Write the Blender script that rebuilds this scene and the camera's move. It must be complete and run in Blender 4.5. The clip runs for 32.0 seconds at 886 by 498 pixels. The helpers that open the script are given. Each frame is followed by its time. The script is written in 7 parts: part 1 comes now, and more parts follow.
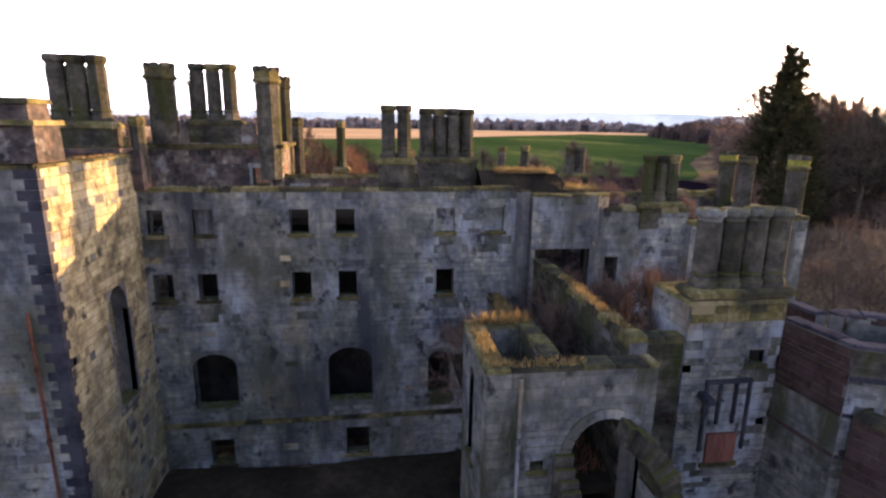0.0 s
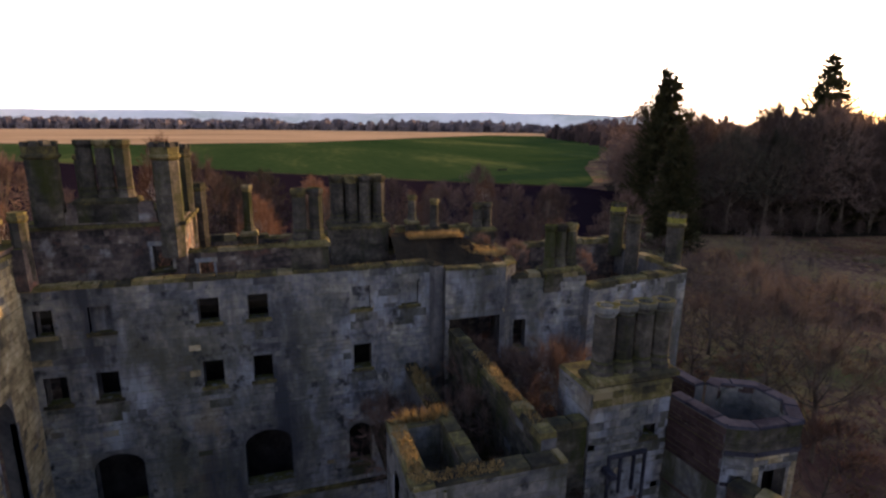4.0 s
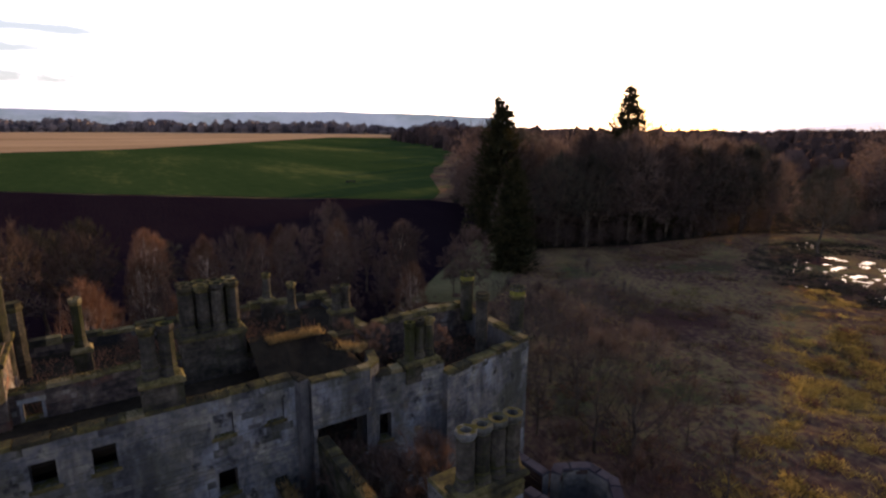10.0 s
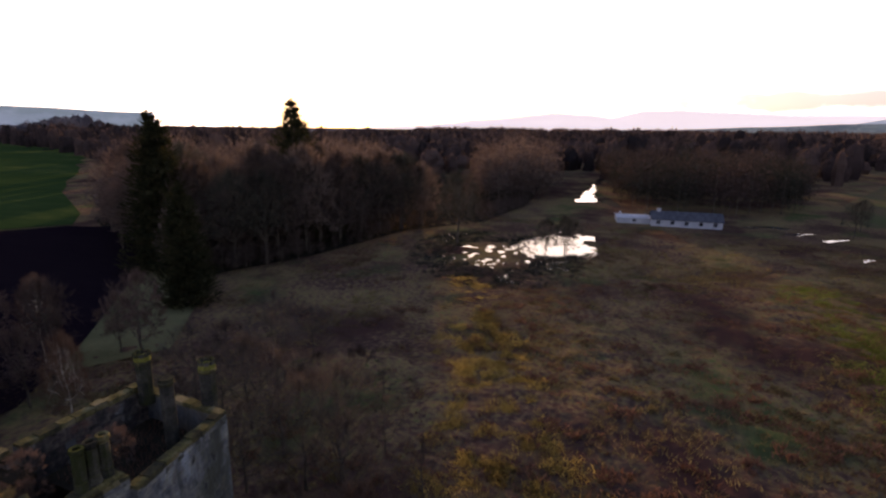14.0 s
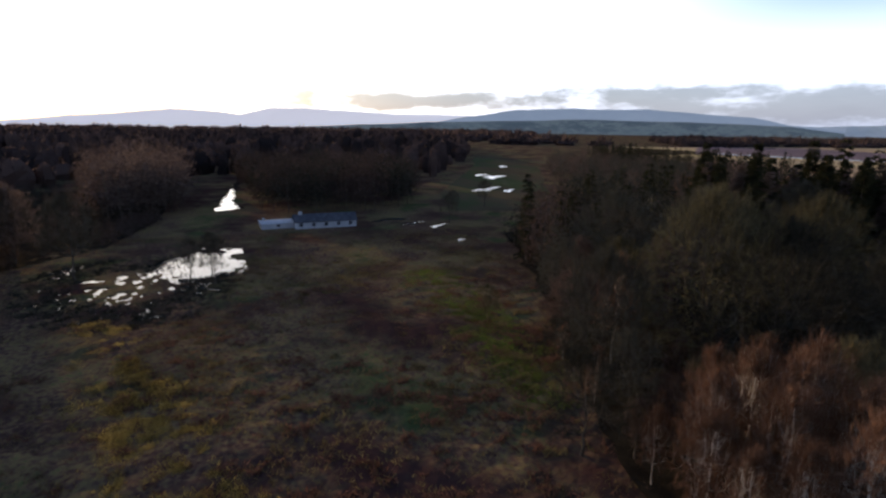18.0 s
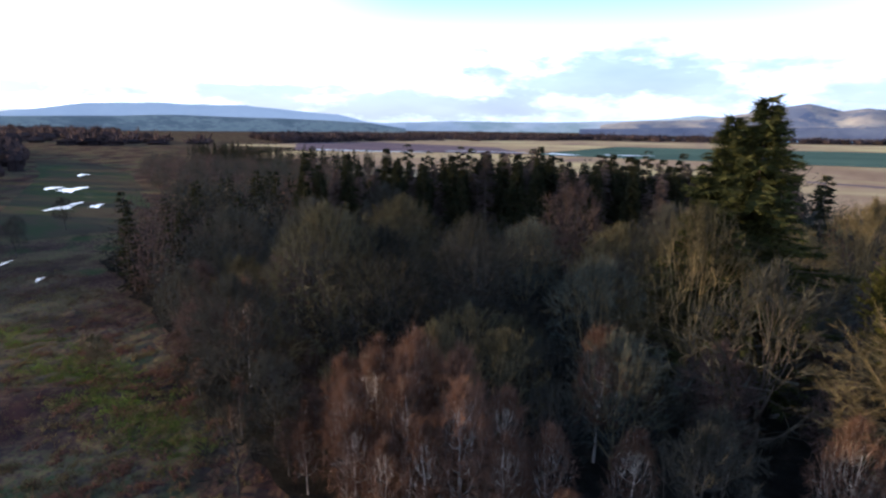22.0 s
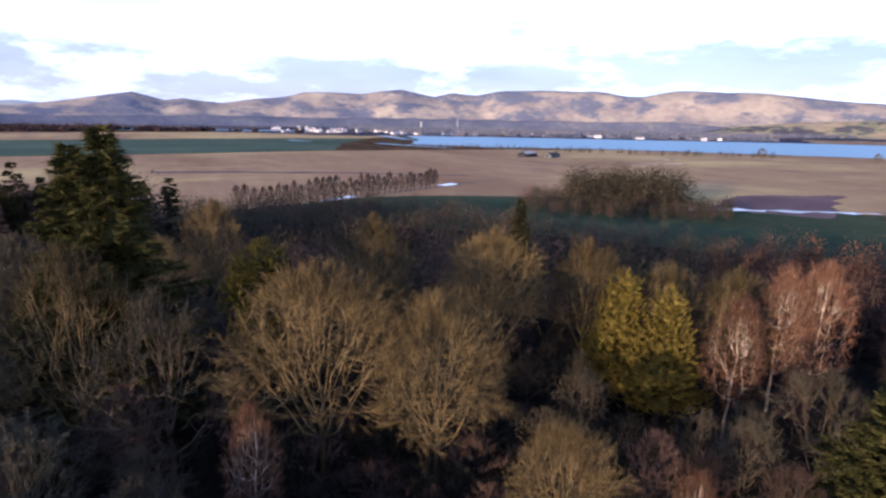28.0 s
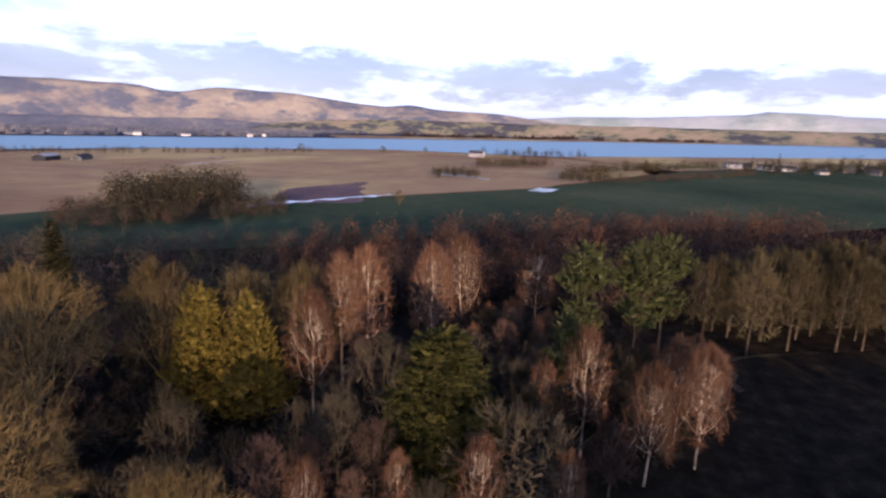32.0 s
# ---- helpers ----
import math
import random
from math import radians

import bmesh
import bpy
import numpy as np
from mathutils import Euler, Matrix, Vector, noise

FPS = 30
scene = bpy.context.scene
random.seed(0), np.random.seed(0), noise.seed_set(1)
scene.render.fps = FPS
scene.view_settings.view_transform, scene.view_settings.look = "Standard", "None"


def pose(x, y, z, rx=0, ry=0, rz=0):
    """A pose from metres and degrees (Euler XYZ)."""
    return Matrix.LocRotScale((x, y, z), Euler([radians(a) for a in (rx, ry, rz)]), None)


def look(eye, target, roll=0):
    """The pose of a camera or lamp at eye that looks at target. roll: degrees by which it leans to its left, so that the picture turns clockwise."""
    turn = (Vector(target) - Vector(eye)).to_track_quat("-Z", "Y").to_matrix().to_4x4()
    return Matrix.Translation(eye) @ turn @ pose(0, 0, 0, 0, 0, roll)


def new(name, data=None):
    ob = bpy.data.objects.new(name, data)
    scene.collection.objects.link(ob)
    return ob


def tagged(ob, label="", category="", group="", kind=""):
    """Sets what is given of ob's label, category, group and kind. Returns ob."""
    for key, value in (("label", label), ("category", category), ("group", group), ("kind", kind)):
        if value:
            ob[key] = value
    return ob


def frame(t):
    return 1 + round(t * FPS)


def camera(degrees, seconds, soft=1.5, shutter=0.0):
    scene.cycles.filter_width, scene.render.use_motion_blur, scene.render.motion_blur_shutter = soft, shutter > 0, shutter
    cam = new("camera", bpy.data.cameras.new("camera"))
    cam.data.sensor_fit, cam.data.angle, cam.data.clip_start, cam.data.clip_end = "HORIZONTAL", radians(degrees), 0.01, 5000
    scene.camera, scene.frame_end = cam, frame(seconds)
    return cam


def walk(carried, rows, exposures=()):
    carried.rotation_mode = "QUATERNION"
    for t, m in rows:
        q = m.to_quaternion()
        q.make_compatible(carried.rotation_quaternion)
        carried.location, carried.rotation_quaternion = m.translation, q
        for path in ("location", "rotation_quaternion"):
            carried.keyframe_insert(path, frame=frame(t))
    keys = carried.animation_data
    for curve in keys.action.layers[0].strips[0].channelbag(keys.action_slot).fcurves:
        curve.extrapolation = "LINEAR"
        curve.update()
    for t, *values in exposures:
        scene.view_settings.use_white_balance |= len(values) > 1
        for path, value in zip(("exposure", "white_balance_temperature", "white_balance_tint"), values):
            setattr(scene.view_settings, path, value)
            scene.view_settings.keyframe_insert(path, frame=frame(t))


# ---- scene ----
cam = camera(79.7, 32.0, soft=2.5)
METRES, EYE, TILT, LEAN, TURN = 28.0, 16.8, -13.2, -0.7, -7.3
ROWS = [
    (0.0, 0.0, 0.0, 0.0, 0.0, 0.0, -0.0),
    (0.5, -0.0011, -0.0032, 0.0155, -1.28, -0.03, 0.31),
    (1.0, -0.002, -0.0057, 0.0318, -2.5, -0.03, 0.61),
    (1.5, -0.0032, -0.0079, 0.047, -3.68, -0.11, 0.87),
    (2.0, -0.0042, -0.0088, 0.0627, -4.86, -0.06, 1.17),
    (2.5, -0.0051, -0.0118, 0.0786, -6.11, -0.17, 1.47),
    (3.0, -0.0054, -0.015, 0.095, -7.31, -0.21, 1.79),
    (3.5, -0.0064, -0.0184, 0.1114, -8.5, -0.2, 2.1),
    (5.5, -0.0082, -0.0326, 0.1747, -13.25, -0.42, 3.2),
    (6.0, -0.0083, -0.0353, 0.1901, -14.4, -0.46, 3.47),
    (6.5, -0.0098, -0.0382, 0.2055, -15.62, -0.48, 3.74),
    (7.0, -0.0102, -0.0416, 0.2205, -16.85, -0.61, 3.99),
    (7.5, -0.0119, -0.0448, 0.2373, -18.06, -0.72, 4.3),
    (8.0, -0.0133, -0.0477, 0.2554, -19.2, -0.84, 4.59),
    (8.5, -0.0142, -0.0509, 0.2702, -20.5, -0.98, 4.86),
    (9.0, -0.0154, -0.0544, 0.2861, -21.94, -1.14, 5.14),
    (9.5, -0.016, -0.0576, 0.3028, -23.7, -1.29, 5.57),
    (10.0, -0.0167, -0.0617, 0.3201, -25.58, -1.47, 5.94),
    (10.5, -0.0172, -0.0653, 0.3371, -27.87, -1.73, 6.38),
    (11.0, -0.0181, -0.0687, 0.3541, -31.37, -2.17, 7.1),
    (11.5, -0.0202, -0.0686, 0.3718, -36.2, -2.78, 7.96),
    (12.0, -0.02, -0.0735, 0.3916, -40.94, -3.59, 8.76),
    (12.5, -0.0203, -0.0753, 0.4108, -45.75, -4.44, 9.48),
    (13.0, -0.0197, -0.0798, 0.4296, -50.45, -5.25, 10.1),
    (13.5, -0.0196, -0.0835, 0.4488, -55.23, -6.14, 10.63),
    (14.0, -0.019, -0.0876, 0.4656, -59.93, -7.1, 11.12),
    (14.5, -0.0219, -0.0936, 0.4799, -64.62, -8.05, 11.52),
    (16.5, -0.0285, -0.1073, 0.5385, -82.91, -12.0, 12.54),
    (17.0, -0.0321, -0.1094, 0.5555, -87.76, -13.19, 12.56),
    (17.5, -0.0345, -0.1106, 0.5731, -92.95, -14.35, 12.46),
    (18.0, -0.0383, -0.1116, 0.5918, -98.34, -15.56, 12.24),
    (18.5, -0.0403, -0.1145, 0.6101, -103.58, -16.7, 12.01),
    (19.0, -0.0431, -0.1178, 0.6319, -108.74, -17.87, 11.65),
    (19.5, -0.0461, -0.1217, 0.6483, -113.7, -18.89, 11.19),
    (20.0, -0.0495, -0.1241, 0.6666, -118.82, -19.9, 10.62),
    (20.5, -0.0505, -0.1265, 0.6832, -123.91, -20.85, 9.97),
    (21.0, -0.0521, -0.1293, 0.6986, -128.95, -21.75, 9.26),
    (21.5, -0.0522, -0.1293, 0.7165, -134.09, -22.65, 8.47),
    (22.0, -0.0523, -0.1315, 0.733, -139.16, -23.38, 7.56),
    (22.5, -0.0544, -0.1355, 0.7488, -144.21, -24.07, 6.61),
    (23.0, -0.0556, -0.1389, 0.765, -149.31, -24.69, 5.62),
    (23.5, -0.0567, -0.1415, 0.781, -154.5, -25.29, 4.54),
    (24.0, -0.0557, -0.145, 0.798, -159.66, -25.74, 3.35),
    (24.5, -0.055, -0.1496, 0.817, -164.8, -26.11, 2.16),
    (25.0, -0.0536, -0.1534, 0.8365, -170.03, -26.43, 0.86),
    (25.5, -0.0521, -0.158, 0.8546, -175.31, -26.56, -0.41),
    (27.5, -0.0487, -0.1694, 0.9003, -195.59, -25.93, -5.27),
    (28.0, -0.0489, -0.1693, 0.9089, -200.78, -25.49, -6.42),
    (28.5, -0.0484, -0.1695, 0.9191, -206.04, -24.89, -7.6),
    (29.0, -0.0493, -0.1709, 0.9321, -211.25, -24.19, -8.66),
    (29.5, -0.049, -0.1734, 0.9442, -216.2, -23.49, -9.64),
    (30.0, -0.0488, -0.1773, 0.9582, -221.88, -22.53, -10.67),
    (30.5, -0.0479, -0.1807, 0.9662, -227.77, -21.48, -11.66),
    (31.0, -0.0477, -0.1817, 0.9698, -234.19, -20.14, -12.52),
    (31.5, -0.0465, -0.1836, 0.9714, -240.67, -18.77, -13.28),
    (32.0, -0.0446, -0.1845, 0.9748, -246.28, -17.5, -13.78),
]
walk(cam, [(t, pose(0, 0, EYE, TILT, LEAN, TURN) @ pose(METRES * x, METRES * y, METRES * z, 90 + pitch, roll, yaw)) for t, x, y, z, yaw, pitch, roll in ROWS],
     exposures=[(0.0, 1.85, 6900, 28), (1.2, 1.48, 6900, 28), (3.5, 0.93, 6900, 28), (6.0, 0.55, 6850, 28), (9.0, 0.35, 6800, 28), (13.0, 0.25, 6600, 27), (16.5, -0.40, 6000, 21), (18.0, -0.42, 5500, 12), (21.0, 0.25, 4950, 10), (23.0, 0.42, 4900, 14), (25.0, 0.42, 4930, 19), (28.0, 0.16, 5050, 27), (32.0, -0.14, 5350, 31)])

# ---- light ----
SUN_AZ, SUN_EL = 66.0, 7.6            # degrees clockwise from +y, and above the horizon
sun_way = Vector((math.sin(radians(SUN_AZ)) * math.cos(radians(SUN_EL)), math.cos(radians(SUN_AZ)) * math.cos(radians(SUN_EL)), math.sin(radians(SUN_EL))))
sun = new("sun", bpy.data.lights.new("sun", "SUN"))
sun.data.energy, sun.data.angle, sun.data.color = 7.2, radians(0.6), (1.0, 0.66, 0.31)
sun.matrix_world = look(sun_way * 200, (0, 0, 0))

world = bpy.data.worlds.new("winter_sky")
scene.world = world
world.use_nodes = True
wt = world.node_tree
wt.nodes.clear()
wl = wt.links.new
sky = wt.nodes.new("ShaderNodeTexSky")
sky.sky_type, sky.sun_disc, sky.sun_elevation, sky.sun_rotation = "NISHITA", False, radians(SUN_EL), radians(SUN_AZ)
sky.air_density, sky.dust_density, sky.ozone_density = 1.0, 1.5, 1.5
coord = wt.nodes.new("ShaderNodeTexCoord")
sep = wt.nodes.new("ShaderNodeSeparateXYZ")
wl(coord.outputs["Generated"], sep.inputs[0])


def wmath(op, a, b=None, clamp=False):
    n = wt.nodes.new("ShaderNodeMath")
    n.operation, n.use_clamp = op, clamp
    for i, v in enumerate((a, b)):
        if v is None:
            continue
        if isinstance(v, bpy.types.NodeSocket):
            wl(v, n.inputs[i])
        else:
            n.inputs[i].default_value = v
    return n.outputs[0]


def wramp(fac, a, b):
    n = wt.nodes.new("ShaderNodeMapRange")
    n.interpolation_type = "SMOOTHSTEP"
    wl(fac, n.inputs["Value"])
    n.inputs["From Min"].default_value, n.inputs["From Max"].default_value = a, b
    return n.outputs[0]


def wnoise(vec, scale, detail, rough, offset):
    m = wt.nodes.new("ShaderNodeMapping")
    m.inputs["Scale"].default_value, m.inputs["Location"].default_value = scale, offset
    wl(vec, m.inputs[0])
    n = wt.nodes.new("ShaderNodeTexNoise")
    n.inputs["Scale"].default_value, n.inputs["Detail"].default_value, n.inputs["Roughness"].default_value = 1.0, detail, rough
    wl(m.outputs[0], n.inputs["Vector"])
    return n.outputs[0]


def wmix(fac, a, b):
    n = wt.nodes.new("ShaderNodeMix")
    n.data_type = "RGBA"
    for v, k in ((fac, 0), (a, 6), (b, 7)):
        if isinstance(v, bpy.types.NodeSocket):
            wl(v, n.inputs[k])
        else:
            n.inputs[k].default_value = v
    return n.outputs[2]


# thin white overcast with blue gaps and flat grey-blue cloud banks low down, away from the sun
up = wmath("MAXIMUM", sep.outputs[2], 0.0)
sunward = wt.nodes.new("ShaderNodeVectorMath")
sunward.operation = "DOT_PRODUCT"
wl(coord.outputs["Generated"], sunward.inputs[0])
sunward.inputs[1].default_value = sun_way
away = wramp(sunward.outputs["Value"], 0.80, 0.25)
high = wnoise(coord.outputs["Generated"], (2.2, 2.2, 9.0), 5, 0.55, (3.1, 0.4, 0.0))
low = wnoise(coord.outputs["Generated"], (9.0, 9.0, 30.0), 8, 0.62, (0.7, 5.2, 0.3))
blue_gap = wmath("MULTIPLY", wramp(high, 0.61, 0.76), away)


def cloud_bank(az, el, wide, high_, ragged=1.6):
    """A ragged bank of cloud: its middle (degrees clockwise from +y, and up) and half its width and height in degrees."""
    a = radians(az)
    axes = []
    for d in ((math.sin(a), math.cos(a), 0), (math.cos(a), -math.sin(a), 0)):
        n = wt.nodes.new("ShaderNodeVectorMath")
        n.operation = "DOT_PRODUCT"
        wl(coord.outputs["Generated"], n.inputs[0])
        n.inputs[1].default_value = d
        axes.append(n.outputs["Value"])
    u = wmath("MULTIPLY", axes[1], 1 / math.sin(radians(wide)))
    v = wmath("MULTIPLY", wmath("SUBTRACT", sep.outputs[2], math.sin(radians(el))), 1 / math.sin(radians(high_)))
    r = wmath("SQRT", wmath("ADD", wmath("MULTIPLY", u, u), wmath("MULTIPLY", v, v)))
    body = wmath("ADD", wmath("SUBTRACT", 1.0, r), wmath("MULTIPLY", wmath("SUBTRACT", low, 0.5), ragged * 2.2))
    return wmath("MULTIPLY", wramp(body, -0.45, 0.45), wramp(axes[0], 0.0, 0.1))


bank = None
for spec in ((164, 4.6, 14, 2.6), (142, 2.2, 20, 1.5), (188, 3.2, 12, 1.5), (-160, 4.2, 14, 1.7), (-141, 4.5, 11, 1.4), (-123, 5.4, 16, 2.2), (-98, 4.6, 16, 2.0), (-74, 4.4, 15, 1.4),
             (104, 2.6, 15, 0.9), (128, 3.3, 11, 1.0)):
    c = cloud_bank(*spec)
    bank = c if bank is None else wmath("MAXIMUM", bank, c)
veil = wmix(wramp(sunward.outputs["Value"], -0.5, 0.55), (1.45, 1.52, 1.85, 1), (2.1, 2.02, 2.12, 1))
veil = wmix(wramp(sunward.outputs["Value"], 0.6, 1.0), veil, (4.2, 3.6, 2.9, 1))
skylight = wt.nodes.new("ShaderNodeVectorMath")
skylight.operation = "SCALE"
wl(sky.outputs[0], skylight.inputs[0])
skylight.inputs["Scale"].default_value = 0.10
gap_way = wt.nodes.new("ShaderNodeVectorMath")
gap_way.operation = "DOT_PRODUCT"
wl(coord.outputs["Generated"], gap_way.inputs[0])
gap_way.inputs[1].default_value = (0.36, -0.91, 0.20)
blue_gap = wmath("MAXIMUM", blue_gap, wmath("MULTIPLY", wramp(gap_way.outputs["Value"], 0.80, 0.97), wramp(up, 0.095, 0.22)))
mixed = wmix(blue_gap, veil, (0.58, 0.78, 0.90, 1))
mixed = wmix(wmath("MULTIPLY", wramp(up, 0.075, 0.012), wmath("MULTIPLY", away, 0.75)), mixed, (0.82, 0.86, 0.98, 1))      # cool haze low down
bank_tone = wmix(wramp(high, 0.35, 0.65), (0.46, 0.465, 0.55, 1), (0.66, 0.66, 0.73, 1))
mixed = wmix(bank, mixed, bank_tone)
streak = wmath("MAXIMUM", cloud_bank(-4, 7.6, 8, 0.35, 2.0), wmath("MAXIMUM", cloud_bank(-7, 5.9, 9, 0.5, 2.2), cloud_bank(-13, 3.6, 11, 0.8, 2.4)))
mixed = wmix(streak, mixed, (0.44, 0.52, 0.58, 1))      # thin blue streaks over the fields
mixed = wmix(wmath("MULTIPLY", wramp(sunward.outputs["Value"], 0.92, 0.995), wramp(up, 0.11, 0.015)), mixed, (2.6, 1.6, 0.6, 1))      # yellow glow low over the wood
mixed = wmix(wramp(up, 0.20, 0.46), mixed, (0.17, 0.26, 0.46, 1))      # clear blue overhead
total = wt.nodes.new("ShaderNodeVectorMath")
total.operation = "ADD"
wl(mixed, total.inputs[0])
wl(skylight.outputs[0], total.inputs[1])
bg = wt.nodes.new("ShaderNodeBackground")
bg.inputs["Strength"].default_value = 0.85
wl(total.outputs[0], bg.inputs["Color"])
out = wt.nodes.new("ShaderNodeOutputWorld")
wl(bg.outputs[0], out.inputs["Surface"])

# ---- materials ----
def material(name, stops, scale=1.0, fine=12.0, rough=0.9, bump=0.3, bump_scale=None, per_piece=0.0, moss=None, stretch=(1, 1, 1), spec=0.0, second=None, third=None, grain=0.5, through_light=0.0, tree_tone=0.0, blots=()):
    """Colour from two noises (patches and grain), a shift from piece to piece, moss on what faces up, and bump."""
    m = bpy.data.materials.new(name)
    m.use_nodes = True
    t = m.node_tree
    ln = t.links.new
    b = t.nodes["Principled BSDF"]
    b.inputs["Roughness"].default_value = rough
    b.inputs["Specular IOR Level"].default_value = spec
    geo = t.nodes.new("ShaderNodeNewGeometry")
    mp = t.nodes.new("ShaderNodeMapping")
    mp.inputs["Scale"].default_value = stretch
    ln(geo.outputs["Position"], mp.inputs[0])
    big = t.nodes.new("ShaderNodeTexNoise")
    big.inputs["Scale"].default_value, big.inputs["Detail"].default_value, big.inputs["Roughness"].default_value = scale, 6, 0.62
    ln(mp.outputs[0], big.inputs["Vector"])
    small = t.nodes.new("ShaderNodeTexNoise")
    small.inputs["Scale"].default_value, small.inputs["Detail"].default_value = fine, 4
    ln(mp.outputs[0], small.inputs["Vector"])

    def mth(op, a, c):
        n = t.nodes.new("ShaderNodeMath")
        n.operation = op
        for i, v in enumerate((a, c)):
            if isinstance(v, bpy.types.NodeSocket):
                ln(v, n.inputs[i])
            else:
                n.inputs[i].default_value = v
        return n.outputs[0]

    fac = mth("ADD", mth("MULTIPLY", mth("SUBTRACT", big.outputs[0], 0.5), 1.7), 0.5)
    fac = mth("ADD", fac, mth("MULTIPLY", mth("SUBTRACT", small.outputs[0], 0.5), grain))
    if per_piece:
        info = t.nodes.new("ShaderNodeObjectInfo")
        rnd = mth("FRACT", mth("ADD", info.outputs["Random"], geo.outputs["Random Per Island"]), 0.0)
        fac = mth("ADD", fac, mth("MULTIPLY", mth("SUBTRACT", rnd, 0.5), per_piece))
        fac = mth("ADD", fac, mth("MULTIPLY", mth("SUBTRACT", info.outputs["Random"], 0.5), tree_tone))
    ramp = t.nodes.new("ShaderNodeValToRGB")
    els = ramp.color_ramp.elements
    while len(els) < len(stops):
        els.new(0.5)
    for e, (p, c) in zip(els, stops):
        e.position, e.color = p, (*c, 1)
    ln(fac, ramp.inputs[0])
    colour = ramp.outputs[0]

    def mix(f, a, c):
        n = t.nodes.new("ShaderNodeMix")
        n.data_type = "RGBA"
        for v, k in ((f, 0), (a, 6), (c, 7)):
            if isinstance(v, bpy.types.NodeSocket):
                ln(v, n.inputs[k])
            else:
                n.inputs[k].default_value = v if isinstance(v, float) else (*v, 1)
        return n.outputs[2]

    def rng(v, a, c):
        n = t.nodes.new("ShaderNodeMapRange")
        ln(v, n.inputs["Value"])
        n.inputs["From Min"].default_value, n.inputs["From Max"].default_value = a, c
        return n.outputs[0]

    for stain in (*blots, third, second):       # stains with a shape of their own, long in one direction; some paint sun and shade
        if not stain:
            continue
        c2, sc2, lo, hi, st2 = stain
        mp2 = t.nodes.new("ShaderNodeMapping")
        mp2.inputs["Scale"].default_value = st2
        ln(geo.outputs["Position"], mp2.inputs[0])
        n2 = t.nodes.new("ShaderNodeTexNoise")
        n2.inputs["Scale"].default_value, n2.inputs["Detail"].default_value, n2.inputs["Roughness"].default_value = sc2, 7, 0.65
        ln(mp2.outputs[0], n2.inputs["Vector"])
        colour = mix(rng(n2.outputs[0], lo, hi), colour, c2)
    if moss:
        sp = t.nodes.new("ShaderNodeSeparateXYZ")
        ln(geo.outputs["Normal"], sp.inputs[0])
        f = mth("MULTIPLY", rng(sp.outputs[2], 0.25, 0.8), rng(small.outputs[0], 0.30, 0.52))
        colour = mix(f, colour, moss)
    ln(colour, b.inputs["Base Color"])
    bn = t.nodes.new("ShaderNodeTexNoise")
    bn.inputs["Scale"].default_value, bn.inputs["Detail"].default_value = bump_scale or fine, 5
    ln(mp.outputs[0], bn.inputs["Vector"])
    bp = t.nodes.new("ShaderNodeBump")
    bp.inputs["Strength"].default_value, bp.inputs["Distance"].default_value = bump, 0.25 / (bump_scale or fine)
    ln(bn.outputs[0], bp.inputs["Height"])
    ln(bp.outputs[0], b.inputs["Normal"])
    if through_light:       # thin blades let some light through
        tr = t.nodes.new("ShaderNodeBsdfTranslucent")
        ln(colour, tr.inputs["Color"])
        mx = t.nodes.new("ShaderNodeMixShader")
        mx.inputs[0].default_value = through_light
        ln(b.outputs[0], mx.inputs[1])
        ln(tr.outputs[0], mx.inputs[2])
        ln(mx.outputs[0], t.nodes["Material Output"].inputs["Surface"])
    return m


STONE = material("weathered_ashlar", [(0.0, (0.040, 0.044, 0.050)), (0.25, (0.076, 0.082, 0.088)), (0.48, (0.120, 0.123, 0.122)), (0.72, (0.166, 0.162, 0.138)), (1.0, (0.250, 0.244, 0.206))],
                 0.75, 3.8, 0.92, 0.9, 7.0, 0.30, moss=(0.046, 0.044, 0.015), second=((0.036, 0.039, 0.044), 0.40, 0.52, 0.68, (1, 1, 0.18)), third=((0.140, 0.114, 0.070), 0.34, 0.58, 0.74, (1, 1, 0.8)), grain=1.15,
                 blots=(((0.225, 0.250, 0.275), 0.50, 0.51, 0.66, (1, 1, 0.55)), ((0.058, 0.060, 0.046), 0.26, 0.50, 0.64, (1, 1, 0.4)), ((0.026, 0.027, 0.028), 1.5, 0.57, 0.66, (1, 1, 0.8))))
SMOKED_STONE = material("smoke_blackened_stone", [(0.0, (0.018, 0.017, 0.017)), (0.35, (0.048, 0.040, 0.037)), (0.6, (0.086, 0.068, 0.058)), (0.85, (0.130, 0.108, 0.086)), (1.0, (0.20, 0.18, 0.15))],
                        1.0, 4.2, 0.93, 0.9, 7.0, 0.45, moss=(0.046, 0.044, 0.015), second=((0.024, 0.024, 0.025), 0.5, 0.50, 0.64, (1, 1, 0.3)), third=((0.120, 0.062, 0.044), 0.6, 0.56, 0.68, (1, 1, 1.2)), grain=1.0,
                        blots=(((0.190, 0.185, 0.175), 0.7, 0.58, 0.68, (1, 1, 1)),))
STAINED_STONE = material("damp_stained_ashlar", [(0.0, (0.030, 0.033, 0.036)), (0.3, (0.062, 0.066, 0.067)), (0.6, (0.100, 0.101, 0.093)), (1.0, (0.160, 0.154, 0.134))],
                         0.75, 3.6, 0.92, 0.9, 7.0, 0.3, moss=(0.046, 0.044, 0.015), second=((0.036, 0.038, 0.024), 0.6, 0.48, 0.62, (1, 1, 0.3)), grain=1.0, blots=(((0.150, 0.158, 0.165), 0.8, 0.58, 0.70, (1, 1, 0.7)), ((0.024, 0.025, 0.026), 1.4, 0.56, 0.66, (1, 1, 0.8))))
